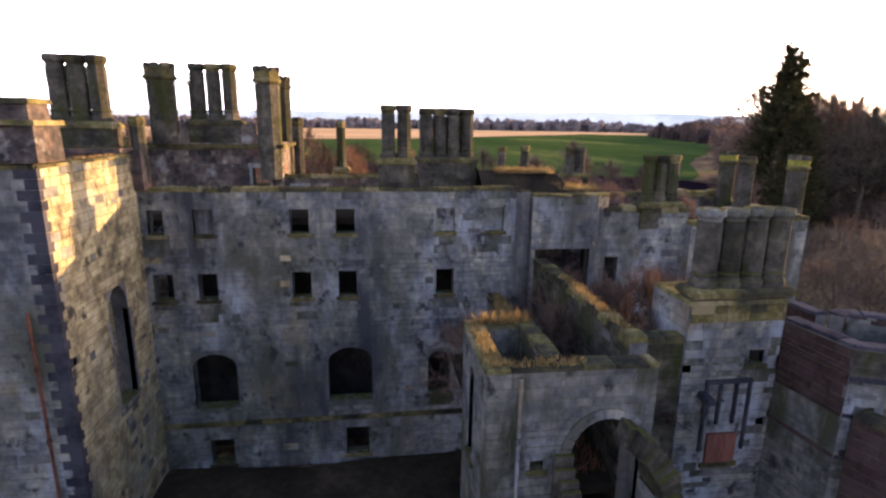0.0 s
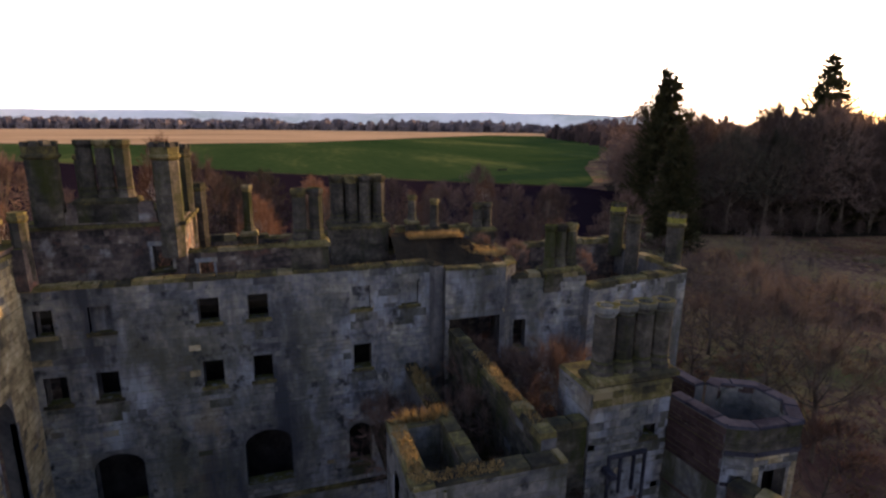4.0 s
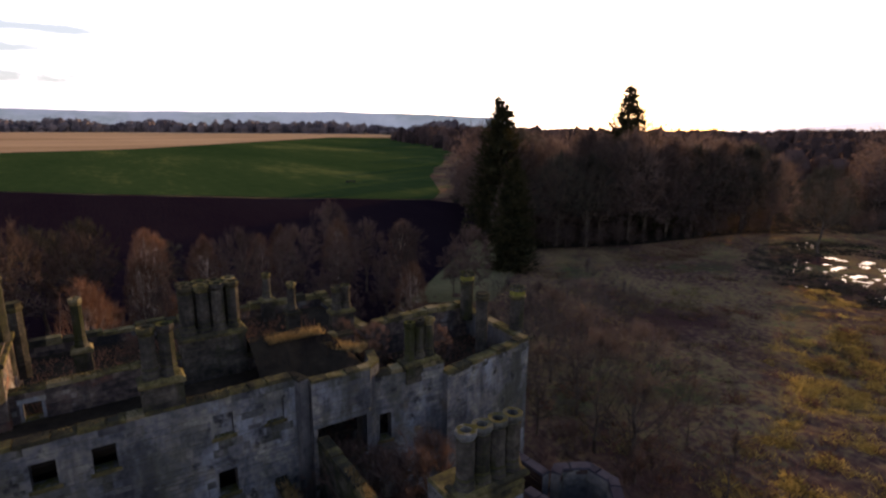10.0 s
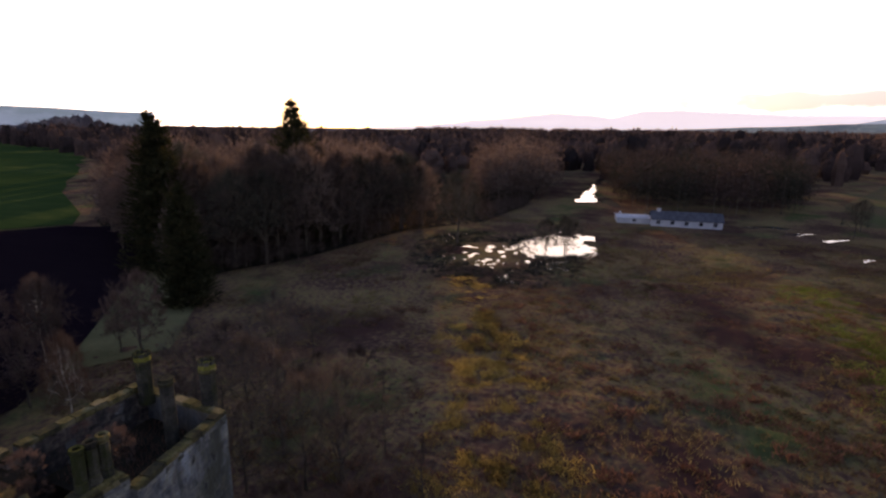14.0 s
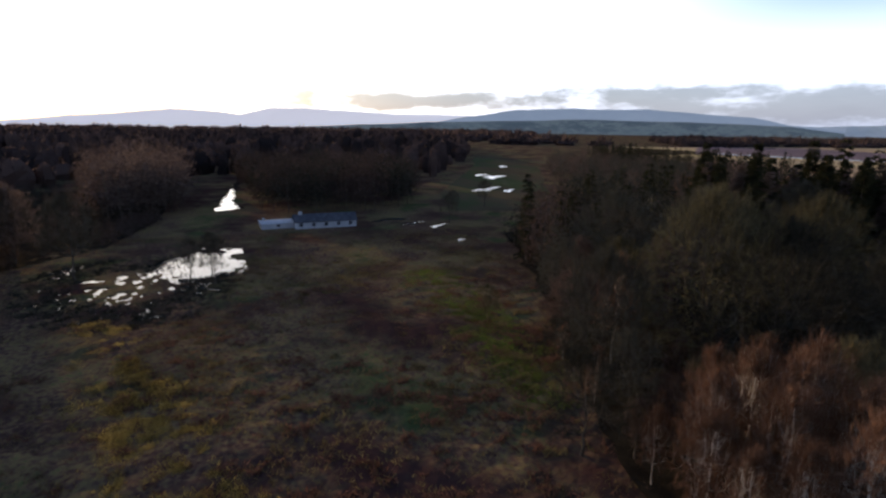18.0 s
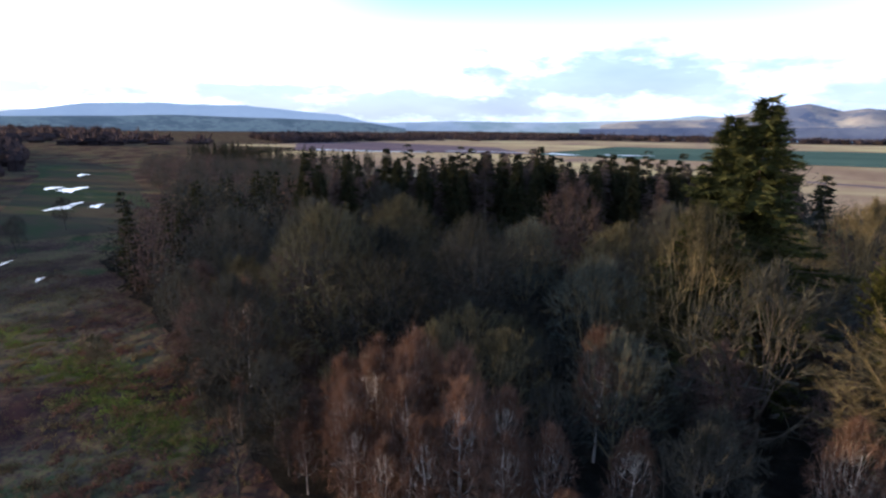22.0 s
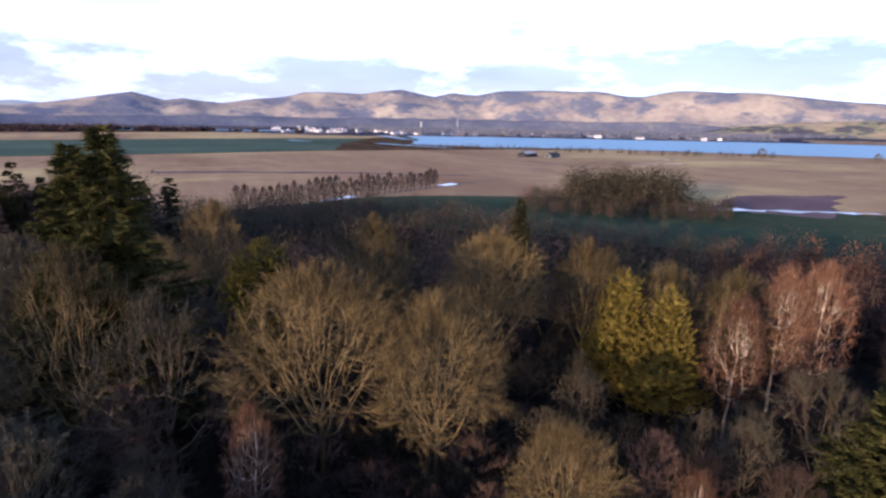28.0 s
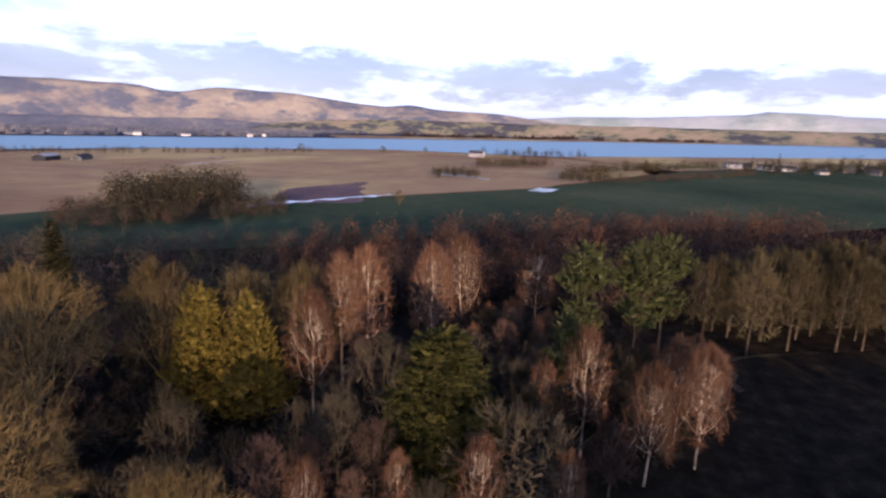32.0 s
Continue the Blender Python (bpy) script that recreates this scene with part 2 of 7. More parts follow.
# ochre stone, its yellow raised to carry the sun's gold on the wing
WARM_STONE = material("ochre_and_sunlit_ashlar", [(0.0, (0.046, 0.042, 0.030)), (0.25, (0.102, 0.087, 0.054)), (0.5, (0.184, 0.152, 0.089)), (0.75, (0.250, 0.214, 0.132)), (1.0, (0.320, 0.288, 0.205))],
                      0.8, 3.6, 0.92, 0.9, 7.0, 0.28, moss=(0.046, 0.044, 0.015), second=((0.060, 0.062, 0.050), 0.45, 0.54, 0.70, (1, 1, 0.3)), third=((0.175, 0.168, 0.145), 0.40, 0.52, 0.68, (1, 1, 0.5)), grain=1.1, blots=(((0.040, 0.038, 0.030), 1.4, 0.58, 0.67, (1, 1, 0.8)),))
# sooty stone of the flues; on inner walls it also paints shade
DARK_STONE = material("sooty_and_shaded_stone", [(0.0, (0.012, 0.012, 0.011)), (0.35, (0.029, 0.027, 0.023)), (0.6, (0.051, 0.047, 0.038)), (0.85, (0.092, 0.080, 0.063)), (1.0, (0.128, 0.114, 0.093))],
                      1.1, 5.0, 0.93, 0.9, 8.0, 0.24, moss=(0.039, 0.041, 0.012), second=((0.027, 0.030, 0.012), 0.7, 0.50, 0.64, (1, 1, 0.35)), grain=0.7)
MORTAR = material("dark_mortar_core", [(0.05, (0.034, 0.036, 0.040)), (0.5, (0.082, 0.083, 0.082)), (0.95, (0.130, 0.125, 0.108))], 0.75, 3.0, 0.95, 0.6, 10, moss=(0.042, 0.044, 0.015), second=((0.030, 0.032, 0.037), 0.40, 0.52, 0.68, (1, 1, 0.18)), third=((0.092, 0.070, 0.040), 0.34, 0.55, 0.70, (1, 1, 0.8)))
# near black, for the darkness seen through the window openings
OPENING_DARK = material("dark_opening_backing", [(0.2, (0.010, 0.010, 0.011)), (0.8, (0.030, 0.028, 0.027))], 0.8, 5, 1.0, 0.4, spec=0.0)
RED_STONE = material("reddish_rubble_stone", [(0.1, (0.016, 0.010, 0.010)), (0.45, (0.033, 0.022, 0.020)), (0.8, (0.049, 0.037, 0.033))], 0.5, 6, 0.95, 0.6, 9, 0.22, moss=(0.065, 0.058, 0.022))
DARK_QUOIN = material("soot_dark_quoin", [(0.2, (0.014, 0.014, 0.019)), (0.7, (0.040, 0.040, 0.048))], 0.8, 6, 0.9, 0.5, 9, 0.4)
MOSS = material("mossy_coping", [(0.1, (0.018, 0.017, 0.014)), (0.42, (0.040, 0.037, 0.022)), (0.62, (0.078, 0.068, 0.026)), (0.9, (0.15, 0.125, 0.070))], 0.9, 7, 0.95, 0.9, 12, 0.5, spec=0.0)
DRY_GRASS = material("dry_grass", [(0.2, (0.09, 0.062, 0.025)), (0.6, (0.21, 0.145, 0.06)), (0.9, (0.30, 0.225, 0.10))], 1.2, 9, 0.95, 0.5, spec=0.0, through_light=0.3)
LICHEN = material("yellow_lichen", [(0.2, (0.083, 0.083, 0.018)), (0.7, (0.165, 0.154, 0.036))], 3, 12, 0.95, 0.5)
RUST = material("rusty_iron_pipe", [(0.2, (0.042, 0.017, 0.013)), (0.7, (0.112, 0.049, 0.032))], 3, 20, 0.8, 0.3)
DOOR_RED = material("red_brown_boards", [(0.2, (0.07, 0.03, 0.024)), (0.8, (0.17, 0.075, 0.055))], 2, 16, 0.8, 0.3, stretch=(1, 1, 0.2))
# dark soil; under trees and walls its near black also paints shade
EARTH = material("dark_soil_and_shade", [(0.2, (0.012, 0.010, 0.008)), (0.6, (0.026, 0.021, 0.014)), (0.9, (0.050, 0.036, 0.024))], 0.3, 3, 1.0, 0.8, spec=0.0)
ROUGH_GRASS = material("rough_winter_grass", [(0.10, (0.049, 0.028, 0.023)), (0.35, (0.088, 0.054, 0.038)), (0.52, (0.120, 0.081, 0.044)), (0.72, (0.159, 0.116, 0.051)), (0.95, (0.081, 0.095, 0.034))],
                       0.045, 1.3, 1.0, 1.0, 1.6, grain=1.7, second=((0.046, 0.025, 0.021), 0.035, 0.48, 0.62, (1, 1, 1)), third=((0.052, 0.066, 0.025), 0.05, 0.54, 0.66, (1, 1, 1)), spec=0.0)
GREEN_FIELD = material("winter_wheat_field", [(0.25, (0.015, 0.031, 0.010)), (0.55, (0.026, 0.044, 0.014)), (0.8, (0.072, 0.083, 0.024))], 0.010, 0.25, 1.0, 0.4, 1.0, stretch=(1, 0.25, 1), spec=0.0)
PLOUGH = material("ploughed_soil", [(0.2, (0.007, 0.004, 0.007)), (0.8, (0.013, 0.009, 0.011))], 0.02, 0.6, 1.0, 0.6, 1.2, stretch=(1, 0.2, 1), spec=0.0)
DARK_SOIL = material("damp_brown_soil", [(0.2, (0.13, 0.092, 0.095)), (0.8, (0.22, 0.155, 0.14))], 0.02, 0.3, 1.0, 0.5, 1.0, spec=0.0)
STUBBLE = material("straw_stubble", [(0.15, (0.204, 0.128, 0.064)), (0.5, (0.306, 0.200, 0.106)), (0.85, (0.391, 0.264, 0.145))], 0.008, 0.15, 1.0, 0.4, 0.6, stretch=(0.35, 1, 1), spec=0.0)
# dark streaks paint long shadows, yellow patches low sun on the stubble
TAN_FIELD = material("bare_stubble_field", [(0.15, (0.270, 0.166, 0.092)), (0.5, (0.380, 0.252, 0.140)), (0.85, (0.500, 0.366, 0.168))], 0.006, 0.10, 1.0, 0.4, 0.6, stretch=(1, 0.3, 1), spec=0.0, second=((0.235, 0.150, 0.115), 0.006, 0.54, 0.66, (1, 0.25, 1)), third=((0.60, 0.46, 0.20), 0.004, 0.47, 0.62, (0.5, 1, 1)))
FAR_GREEN = material("far_green_field", [(0.2, (0.072, 0.105, 0.075)), (0.8, (0.120, 0.161, 0.105))], 0.004, 0.05, 1.0, 0.3, spec=0.0)
# a darkened green: the wood's shade is put into the colour
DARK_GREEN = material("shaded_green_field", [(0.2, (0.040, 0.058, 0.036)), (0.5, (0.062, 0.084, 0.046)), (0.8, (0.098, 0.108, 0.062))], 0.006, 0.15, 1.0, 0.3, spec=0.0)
# blue-grey patches paint shadow in the folds; the pale tone holds distance haze
HILL = material("moorland_hill_with_fold_shade", [(0.15, (0.190, 0.180, 0.185)), (0.45, (0.310, 0.275, 0.235)), (0.8, (0.440, 0.385, 0.290))], 0.0028, 0.016, 1.0, 0.6, 0.012, spec=0.0, second=((0.135, 0.150, 0.195), 0.0036, 0.47, 0.58, (1, 1, 1.6)))
# blue of distance put into the woods' colour, for the town's trees too
FOOTHILL = material("haze_blue_foothill", [(0.2, (0.085, 0.100, 0.145)), (0.6, (0.130, 0.142, 0.180)), (0.9, (0.24, 0.22, 0.20))], 0.004, 0.03, 1.0, 0.5, spec=0.0)
BLUE_HILL = material("blue_hill_with_haze_glow", [(0.2, (0.27, 0.29, 0.29)), (0.8, (0.38, 0.39, 0.36))], 0.003, 0.02, 1.0, 0.3, spec=0.0, second=((0.20, 0.24, 0.20), 0.002, 0.48, 0.60, (1, 1, 2)))
# a faint bluish glow stands for the haze before these hills
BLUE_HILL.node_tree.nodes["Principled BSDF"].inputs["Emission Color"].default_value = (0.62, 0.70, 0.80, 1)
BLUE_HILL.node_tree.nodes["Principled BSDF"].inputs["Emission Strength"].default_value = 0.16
# paler than the nearer woods: haze is mixed into the colour
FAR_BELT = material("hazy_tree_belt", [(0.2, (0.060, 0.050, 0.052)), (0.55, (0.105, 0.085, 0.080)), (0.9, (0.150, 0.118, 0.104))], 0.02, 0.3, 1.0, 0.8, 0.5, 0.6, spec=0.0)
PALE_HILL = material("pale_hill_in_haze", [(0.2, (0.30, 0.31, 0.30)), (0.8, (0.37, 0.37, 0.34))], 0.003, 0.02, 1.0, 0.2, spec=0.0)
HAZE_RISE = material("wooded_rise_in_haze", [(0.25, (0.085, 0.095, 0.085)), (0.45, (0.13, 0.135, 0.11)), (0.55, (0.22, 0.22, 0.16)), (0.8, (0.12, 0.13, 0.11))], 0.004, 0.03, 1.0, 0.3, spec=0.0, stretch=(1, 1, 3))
# haze over the rise, put in as a weak glow
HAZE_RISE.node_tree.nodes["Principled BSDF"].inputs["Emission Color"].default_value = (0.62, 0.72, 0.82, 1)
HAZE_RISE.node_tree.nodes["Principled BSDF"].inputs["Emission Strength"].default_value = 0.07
# the pale hills' veil of haze is a glow of their own surface
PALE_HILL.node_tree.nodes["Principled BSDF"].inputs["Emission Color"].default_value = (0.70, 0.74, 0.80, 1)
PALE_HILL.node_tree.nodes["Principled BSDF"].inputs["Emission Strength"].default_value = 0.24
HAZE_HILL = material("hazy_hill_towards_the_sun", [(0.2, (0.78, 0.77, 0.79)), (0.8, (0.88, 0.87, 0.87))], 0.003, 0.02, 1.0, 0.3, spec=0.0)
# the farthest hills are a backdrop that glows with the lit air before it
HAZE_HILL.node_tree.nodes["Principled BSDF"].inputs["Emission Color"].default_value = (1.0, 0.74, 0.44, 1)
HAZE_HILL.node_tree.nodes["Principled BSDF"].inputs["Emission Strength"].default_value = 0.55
FAR_SHORE = material("far_farmland_mosaic", [(0.30, (0.055, 0.060, 0.085)), (0.52, (0.085, 0.085, 0.10)), (0.58, (0.24, 0.19, 0.15)), (0.74, (0.33, 0.25, 0.19)), (0.78, (0.12, 0.15, 0.10)), (0.95, (0.10, 0.13, 0.10))], 0.0035, 0.02, 1.0, 0.3, spec=0.0, second=((0.050, 0.052, 0.072), 0.004, 0.50, 0.54, (1, 1, 1)))
FAR_WOOD = material("far_bare_woodland", [(0.2, (0.030, 0.024, 0.023)), (0.55, (0.062, 0.044, 0.040)), (0.9, (0.102, 0.069, 0.057))], 0.02, 0.3, 1.0, 0.8, 0.5, 0.6, spec=0.0, through_light=0.4)
WHITE_WALL = material("white_harled_wall", [(0.2, (0.300, 0.310, 0.330)), (0.8, (0.400, 0.405, 0.415))], 0.6, 6, 0.9, 0.3)
TOWN_WALL = material("pale_town_wall", [(0.2, (0.56, 0.55, 0.54)), (0.8, (0.70, 0.69, 0.67))], 0.6, 6, 0.9, 0.3)
FARMLAND = material("mixed_far_farmland", [(0.25, (0.075, 0.076, 0.090)), (0.38, (0.10, 0.10, 0.105)), (0.42, (0.19, 0.20, 0.125)), (0.55, (0.30, 0.25, 0.17)), (0.70, (0.36, 0.29, 0.20)), (0.85, (0.18, 0.21, 0.12))], 0.0032, 0.02, 1.0, 0.2, stretch=(1, 1, 2), spec=0.0)
SLATE = material("dark_slate_roof", [(0.2, (0.04, 0.042, 0.05)), (0.8, (0.09, 0.09, 0.10))], 0.8, 5, 0.7, 0.4)
GREY_SHEET = material("grey_metal_sheet", [(0.2, (0.28, 0.29, 0.31)), (0.8, (0.45, 0.46, 0.48))], 0.8, 5, 0.5, 0.2)
GLASS_DARK = material("dark_window_glass", [(0.2, (0.01, 0.012, 0.016)), (0.8, (0.03, 0.032, 0.04))], 1, 5, 0.1, 0.0, spec=0.6)
BARK = material("grey_brown_bark", [(0.2, (0.036, 0.029, 0.022)), (0.7, (0.104, 0.084, 0.060))], 0.8, 9, 0.95, 0.6, per_piece=0.2, spec=0.0)
# olive limbs, lightened to hold the low sun's gold
LIMB = material("sunlit_olive_limbs", [(0.2, (0.075, 0.058, 0.028)), (0.7, (0.205, 0.155, 0.076))], 0.8, 6, 0.95, 0.4, per_piece=0.2, spec=0.0)
BIRCH_BARK = material("pale_birch_bark", [(0.2, (0.130, 0.098, 0.072)), (0.5, (0.350, 0.285, 0.215)), (0.8, (0.520, 0.445, 0.355))], 1.2, 9, 0.85, 0.4)
TWIG_RED = material("russet_birch_twigs", [(0.2, (0.078, 0.043, 0.026)), (0.8, (0.18, 0.098, 0.058))], 0.4, 4, 1.0, 0.0, per_piece=0.3, spec=0.0, tree_tone=0.7, through_light=0.2)
TWIG_OLIVE = material("olive_twigs", [(0.2, (0.042, 0.036, 0.019)), (0.8, (0.115, 0.096, 0.048))], 0.4, 4, 1.0, 0.0, per_piece=0.3, spec=0.0, tree_tone=0.7, through_light=0.1)
TWIG_GREY = material("grey_brown_twigs", [(0.2, (0.028, 0.026, 0.019)), (0.8, (0.074, 0.067, 0.047))], 0.4, 4, 1.0, 0.0, per_piece=0.3, spec=0.0, tree_tone=0.7, through_light=0.12)
TWIG_MAUVE = material("mauve_brown_twigs", [(0.2, (0.048, 0.034, 0.028)), (0.8, (0.12, 0.08, 0.062))], 0.4, 4, 1.0, 0.0, per_piece=0.3, spec=0.0, tree_tone=0.7, through_light=0.2)
# darker than the bush twigs: shade under the crowns is in the colour
TWIG_DARK = material("dark_undergrowth_twigs", [(0.2, (0.026, 0.024, 0.017)), (0.8, (0.066, 0.058, 0.042))], 0.4, 4, 1.0, 0.0, per_piece=0.3, spec=0.0, tree_tone=0.6, through_light=0.1)
TWIG_BROWN = material("dull_brown_twigs", [(0.2, (0.058, 0.042, 0.034)), (0.8, (0.138, 0.098, 0.077))], 0.4, 4, 1.0, 0.0, per_piece=0.3, spec=0.0, tree_tone=0.6, through_light=0.3)
TWIG_HAZE = material("thin_hazy_twigs", [(0.2, (0.044, 0.035, 0.030)), (0.8, (0.100, 0.078, 0.064))], 0.4, 4, 1.0, 0.0, per_piece=0.3, spec=0.0, tree_tone=0.5, through_light=0.25)
# brighter copy of the olive twigs, with the sun's gold painted in
TWIG_GOLD = material("sun_gilded_twigs", [(0.2, (0.052, 0.040, 0.019)), (0.8, (0.150, 0.114, 0.050))], 0.4, 4, 1.0, 0.0, per_piece=0.5, spec=0.0, tree_tone=0.4)
TWIG_SAGE = material("grey_green_lichened_twigs", [(0.2, (0.050, 0.050, 0.036)), (0.8, (0.130, 0.128, 0.090))], 0.4, 4, 1.0, 0.0, per_piece=0.4, spec=0.0, tree_tone=0.4)
PASTURE = material("wet_winter_pasture", [(0.15, (0.055, 0.040, 0.028)), (0.45, (0.085, 0.066, 0.038)), (0.7, (0.060, 0.070, 0.030)), (0.95, (0.15, 0.11, 0.07))], 0.02, 0.2, 1.0, 0.5, 1.0, stretch=(0.35, 1, 1), spec=0.0)
BANK_GRASS = material("mown_bank_grass", [(0.2, (0.075, 0.072, 0.034)), (0.8, (0.120, 0.112, 0.055))], 0.08, 0.8, 1.0, 0.5, 1.5, spec=0.0)
NEEDLE = material("dark_conifer_needles", [(0.2, (0.015, 0.016, 0.009)), (0.8, (0.048, 0.045, 0.020))], 0.5, 4, 0.9, 0.0, per_piece=0.4, spec=0.0, through_light=0.2)
CYPRESS = material("golden_cypress_foliage", [(0.2, (0.058, 0.048, 0.010)), (0.8, (0.175, 0.140, 0.030))], 0.5, 4, 0.9, 0.0, per_piece=0.5, spec=0.0)
YEW = material("yew_foliage", [(0.2, (0.020, 0.023, 0.008)), (0.8, (0.066, 0.064, 0.020))], 0.5, 4, 0.9, 0.0, per_piece=0.4, spec=0.0)
IVY = material("ivy_foliage", [(0.2, (0.022, 0.024, 0.005)), (0.8, (0.080, 0.070, 0.012))], 0.5, 4, 0.9, 0.0, per_piece=0.4, spec=0.1)
PINE = material("olive_green_pine_needles", [(0.2, (0.030, 0.038, 0.017)), (0.8, (0.086, 0.094, 0.038))], 0.5, 4, 0.9, 0.0, per_piece=0.4, spec=0.0)


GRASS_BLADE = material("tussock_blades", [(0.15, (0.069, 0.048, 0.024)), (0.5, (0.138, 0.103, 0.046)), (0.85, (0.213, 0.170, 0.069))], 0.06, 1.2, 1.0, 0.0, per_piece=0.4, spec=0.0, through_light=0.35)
# brighter copy of the tussock blades: the sunbeam's gold is in the colour
SUNBEAM_BLADE = material("sunbeam_gold_blades", [(0.15, (0.115, 0.078, 0.024)), (0.5, (0.260, 0.190, 0.055)), (0.85, (0.390, 0.295, 0.090))], 0.06, 1.2, 1.0, 0.0, per_piece=0.5, spec=0.0, through_light=0.55)
FERN = material("dead_bracken", [(0.2, (0.086, 0.044, 0.031)), (0.8, (0.190, 0.101, 0.063))], 0.1, 1.5, 1.0, 0.0, per_piece=0.4, spec=0.0, through_light=0.25)
GREEN_BLADE = material("fresh_grass_blades", [(0.2, (0.065, 0.088, 0.018)), (0.8, (0.150, 0.185, 0.040))], 0.1, 1.5, 1.0, 0.0, per_piece=0.4, spec=0.0, through_light=0.5)


def water_material(name, colour, rough, ripple, scale):
    m = bpy.data.materials.new(name)
    m.use_nodes = True
    t = m.node_tree
    b = t.nodes["Principled BSDF"]
    b.inputs["Base Color"].default_value, b.inputs["Roughness"].default_value, b.inputs["IOR"].default_value = (*colour, 1), rough, 1.33
    b.inputs["Specular IOR Level"].default_value = 0.8
    n = t.nodes.new("ShaderNodeTexNoise")
    n.inputs["Scale"].default_value, n.inputs["Detail"].default_value = scale, 3
    g = t.nodes.new("ShaderNodeNewGeometry")
    t.links.new(g.outputs["Position"], n.inputs["Vector"])
    p = t.nodes.new("ShaderNodeBump")
    p.inputs["Strength"].default_value, p.inputs["Distance"].default_value = ripple, 0.05
    t.links.new(n.outputs[0], p.inputs["Height"])
    t.links.new(p.outputs[0], b.inputs["Normal"])
    return m


WATER = water_material("still_flood_water", (0.02, 0.025, 0.03), 0.03, 0.05, 1.5)
# the blue sky's reflection is put into the river's base colour
RIVER = water_material("river_with_sky_blue", (0.11, 0.30, 0.37), 0.40, 0.3, 0.3)
RIVER.node_tree.nodes["Principled BSDF"].inputs["Specular IOR Level"].default_value = 0.35

# ---- building blocks ----
def mesh_from(name, verts, faces, mat, smooth=False):
    me = bpy.data.meshes.new(name)
    me.from_pydata(verts, [], faces)
    me.materials.append(mat)
    if smooth:
        me.polygons.foreach_set("use_smooth", [True] * len(me.polygons))
    me.update()
    return me


LOCAL = []      # things whose parts are given from their own base, not in the world's metres


def piece(name, verts, faces, mat, parent=None, label="", smooth=False):
    ob = new(name, mesh_from(name, verts, faces, mat, smooth))
    if parent:
        ob.parent = parent
        if parent not in LOCAL:
            ob.matrix_parent_inverse = Matrix.Translation(parent.location).inverted()
    return tagged(ob, label) if label else ob


def thing(name, at, label, category, group="", kind="", local=False):
    ob = new(name)
    if local:
        LOCAL.append(ob)
    ob.location = at
    ob.empty_display_size = 0.3
    return tagged(ob, label, category, group, kind)


def add_box(V, F, x0, x1, y0, y1, z0, z1, taper=0.0):
    n = len(V)
    t = taper
    V += [(x0, y0, z0), (x1, y0, z0), (x1, y1, z0), (x0, y1, z0), (x0 + t, y0 + t, z1), (x1 - t, y0 + t, z1), (x1 - t, y1 - t, z1), (x0 + t, y1 - t, z1)]
    F += [(n, n + 3, n + 2, n + 1), (n + 4, n + 5, n + 6, n + 7), (n, n + 1, n + 5, n + 4), (n + 1, n + 2, n + 6, n + 5), (n + 2, n + 3, n + 7, n + 6), (n + 3, n, n + 4, n + 7)]


def add_lathe(V, F, x, y, profile, sides=8, turn=None, cap=True):
    """A solid of revolution with few sides; profile: (radius, z) from below upwards."""
    turn = math.pi / sides if turn is None else turn
    base = len(V)
    for r, z in profile:
        for k in range(sides):
            a = turn + 2 * math.pi * k / sides
            V.append((x + r * math.cos(a), y + r * math.sin(a), z))
    for i in range(len(profile) - 1):
        for k in range(sides):
            a, b = base + i * sides + k, base + i * sides + (k + 1) % sides
            F.append((a, b, b + sides, a + sides))
    if cap:
        top = base + (len(profile) - 1) * sides
        F.append(tuple(range(top, top + sides)))
        F.append(tuple(range(base + sides - 1, base - 1, -1)))


def segments_minus(a, b, holes):
    out = [(a, b)]
    for h0, h1 in holes:
        nxt = []
        for s0, s1 in out:
            if h1 <= s0 or h0 >= s1:
                nxt.append((s0, s1))
            else:
                if h0 > s0:
                    nxt.append((s0, h0))
                if h1 < s1:
                    nxt.append((h1, s1))
        out = nxt
    return out


STONE_MESHES = {}


def stone_mesh(length, height, mat):
    key = (round(length, 2), round(height, 2), mat.name)
    if key not in STONE_MESHES:
        l, h, d, e = key[0] / 2 - 0.003, key[1] / 2 - 0.003, 0.016, 0.008
        V = [(-l, 0, -h), (l, 0, -h), (l, 0, h), (-l, 0, h), (-l + e, -d, -h + e), (l - e, -d, -h + e), (l - e, -d, h - e), (-l + e, -d, h - e)]
        F = [(4, 5, 6, 7), (0, 1, 5, 4), (1, 2, 6, 5), (2, 3, 7, 6), (3, 0, 4, 7)]
        STONE_MESHES[key] = mesh_from("stone", V, F, mat)
    return STONE_MESHES[key]


LATE_STONES = []      # single stones, linked at the end of the file


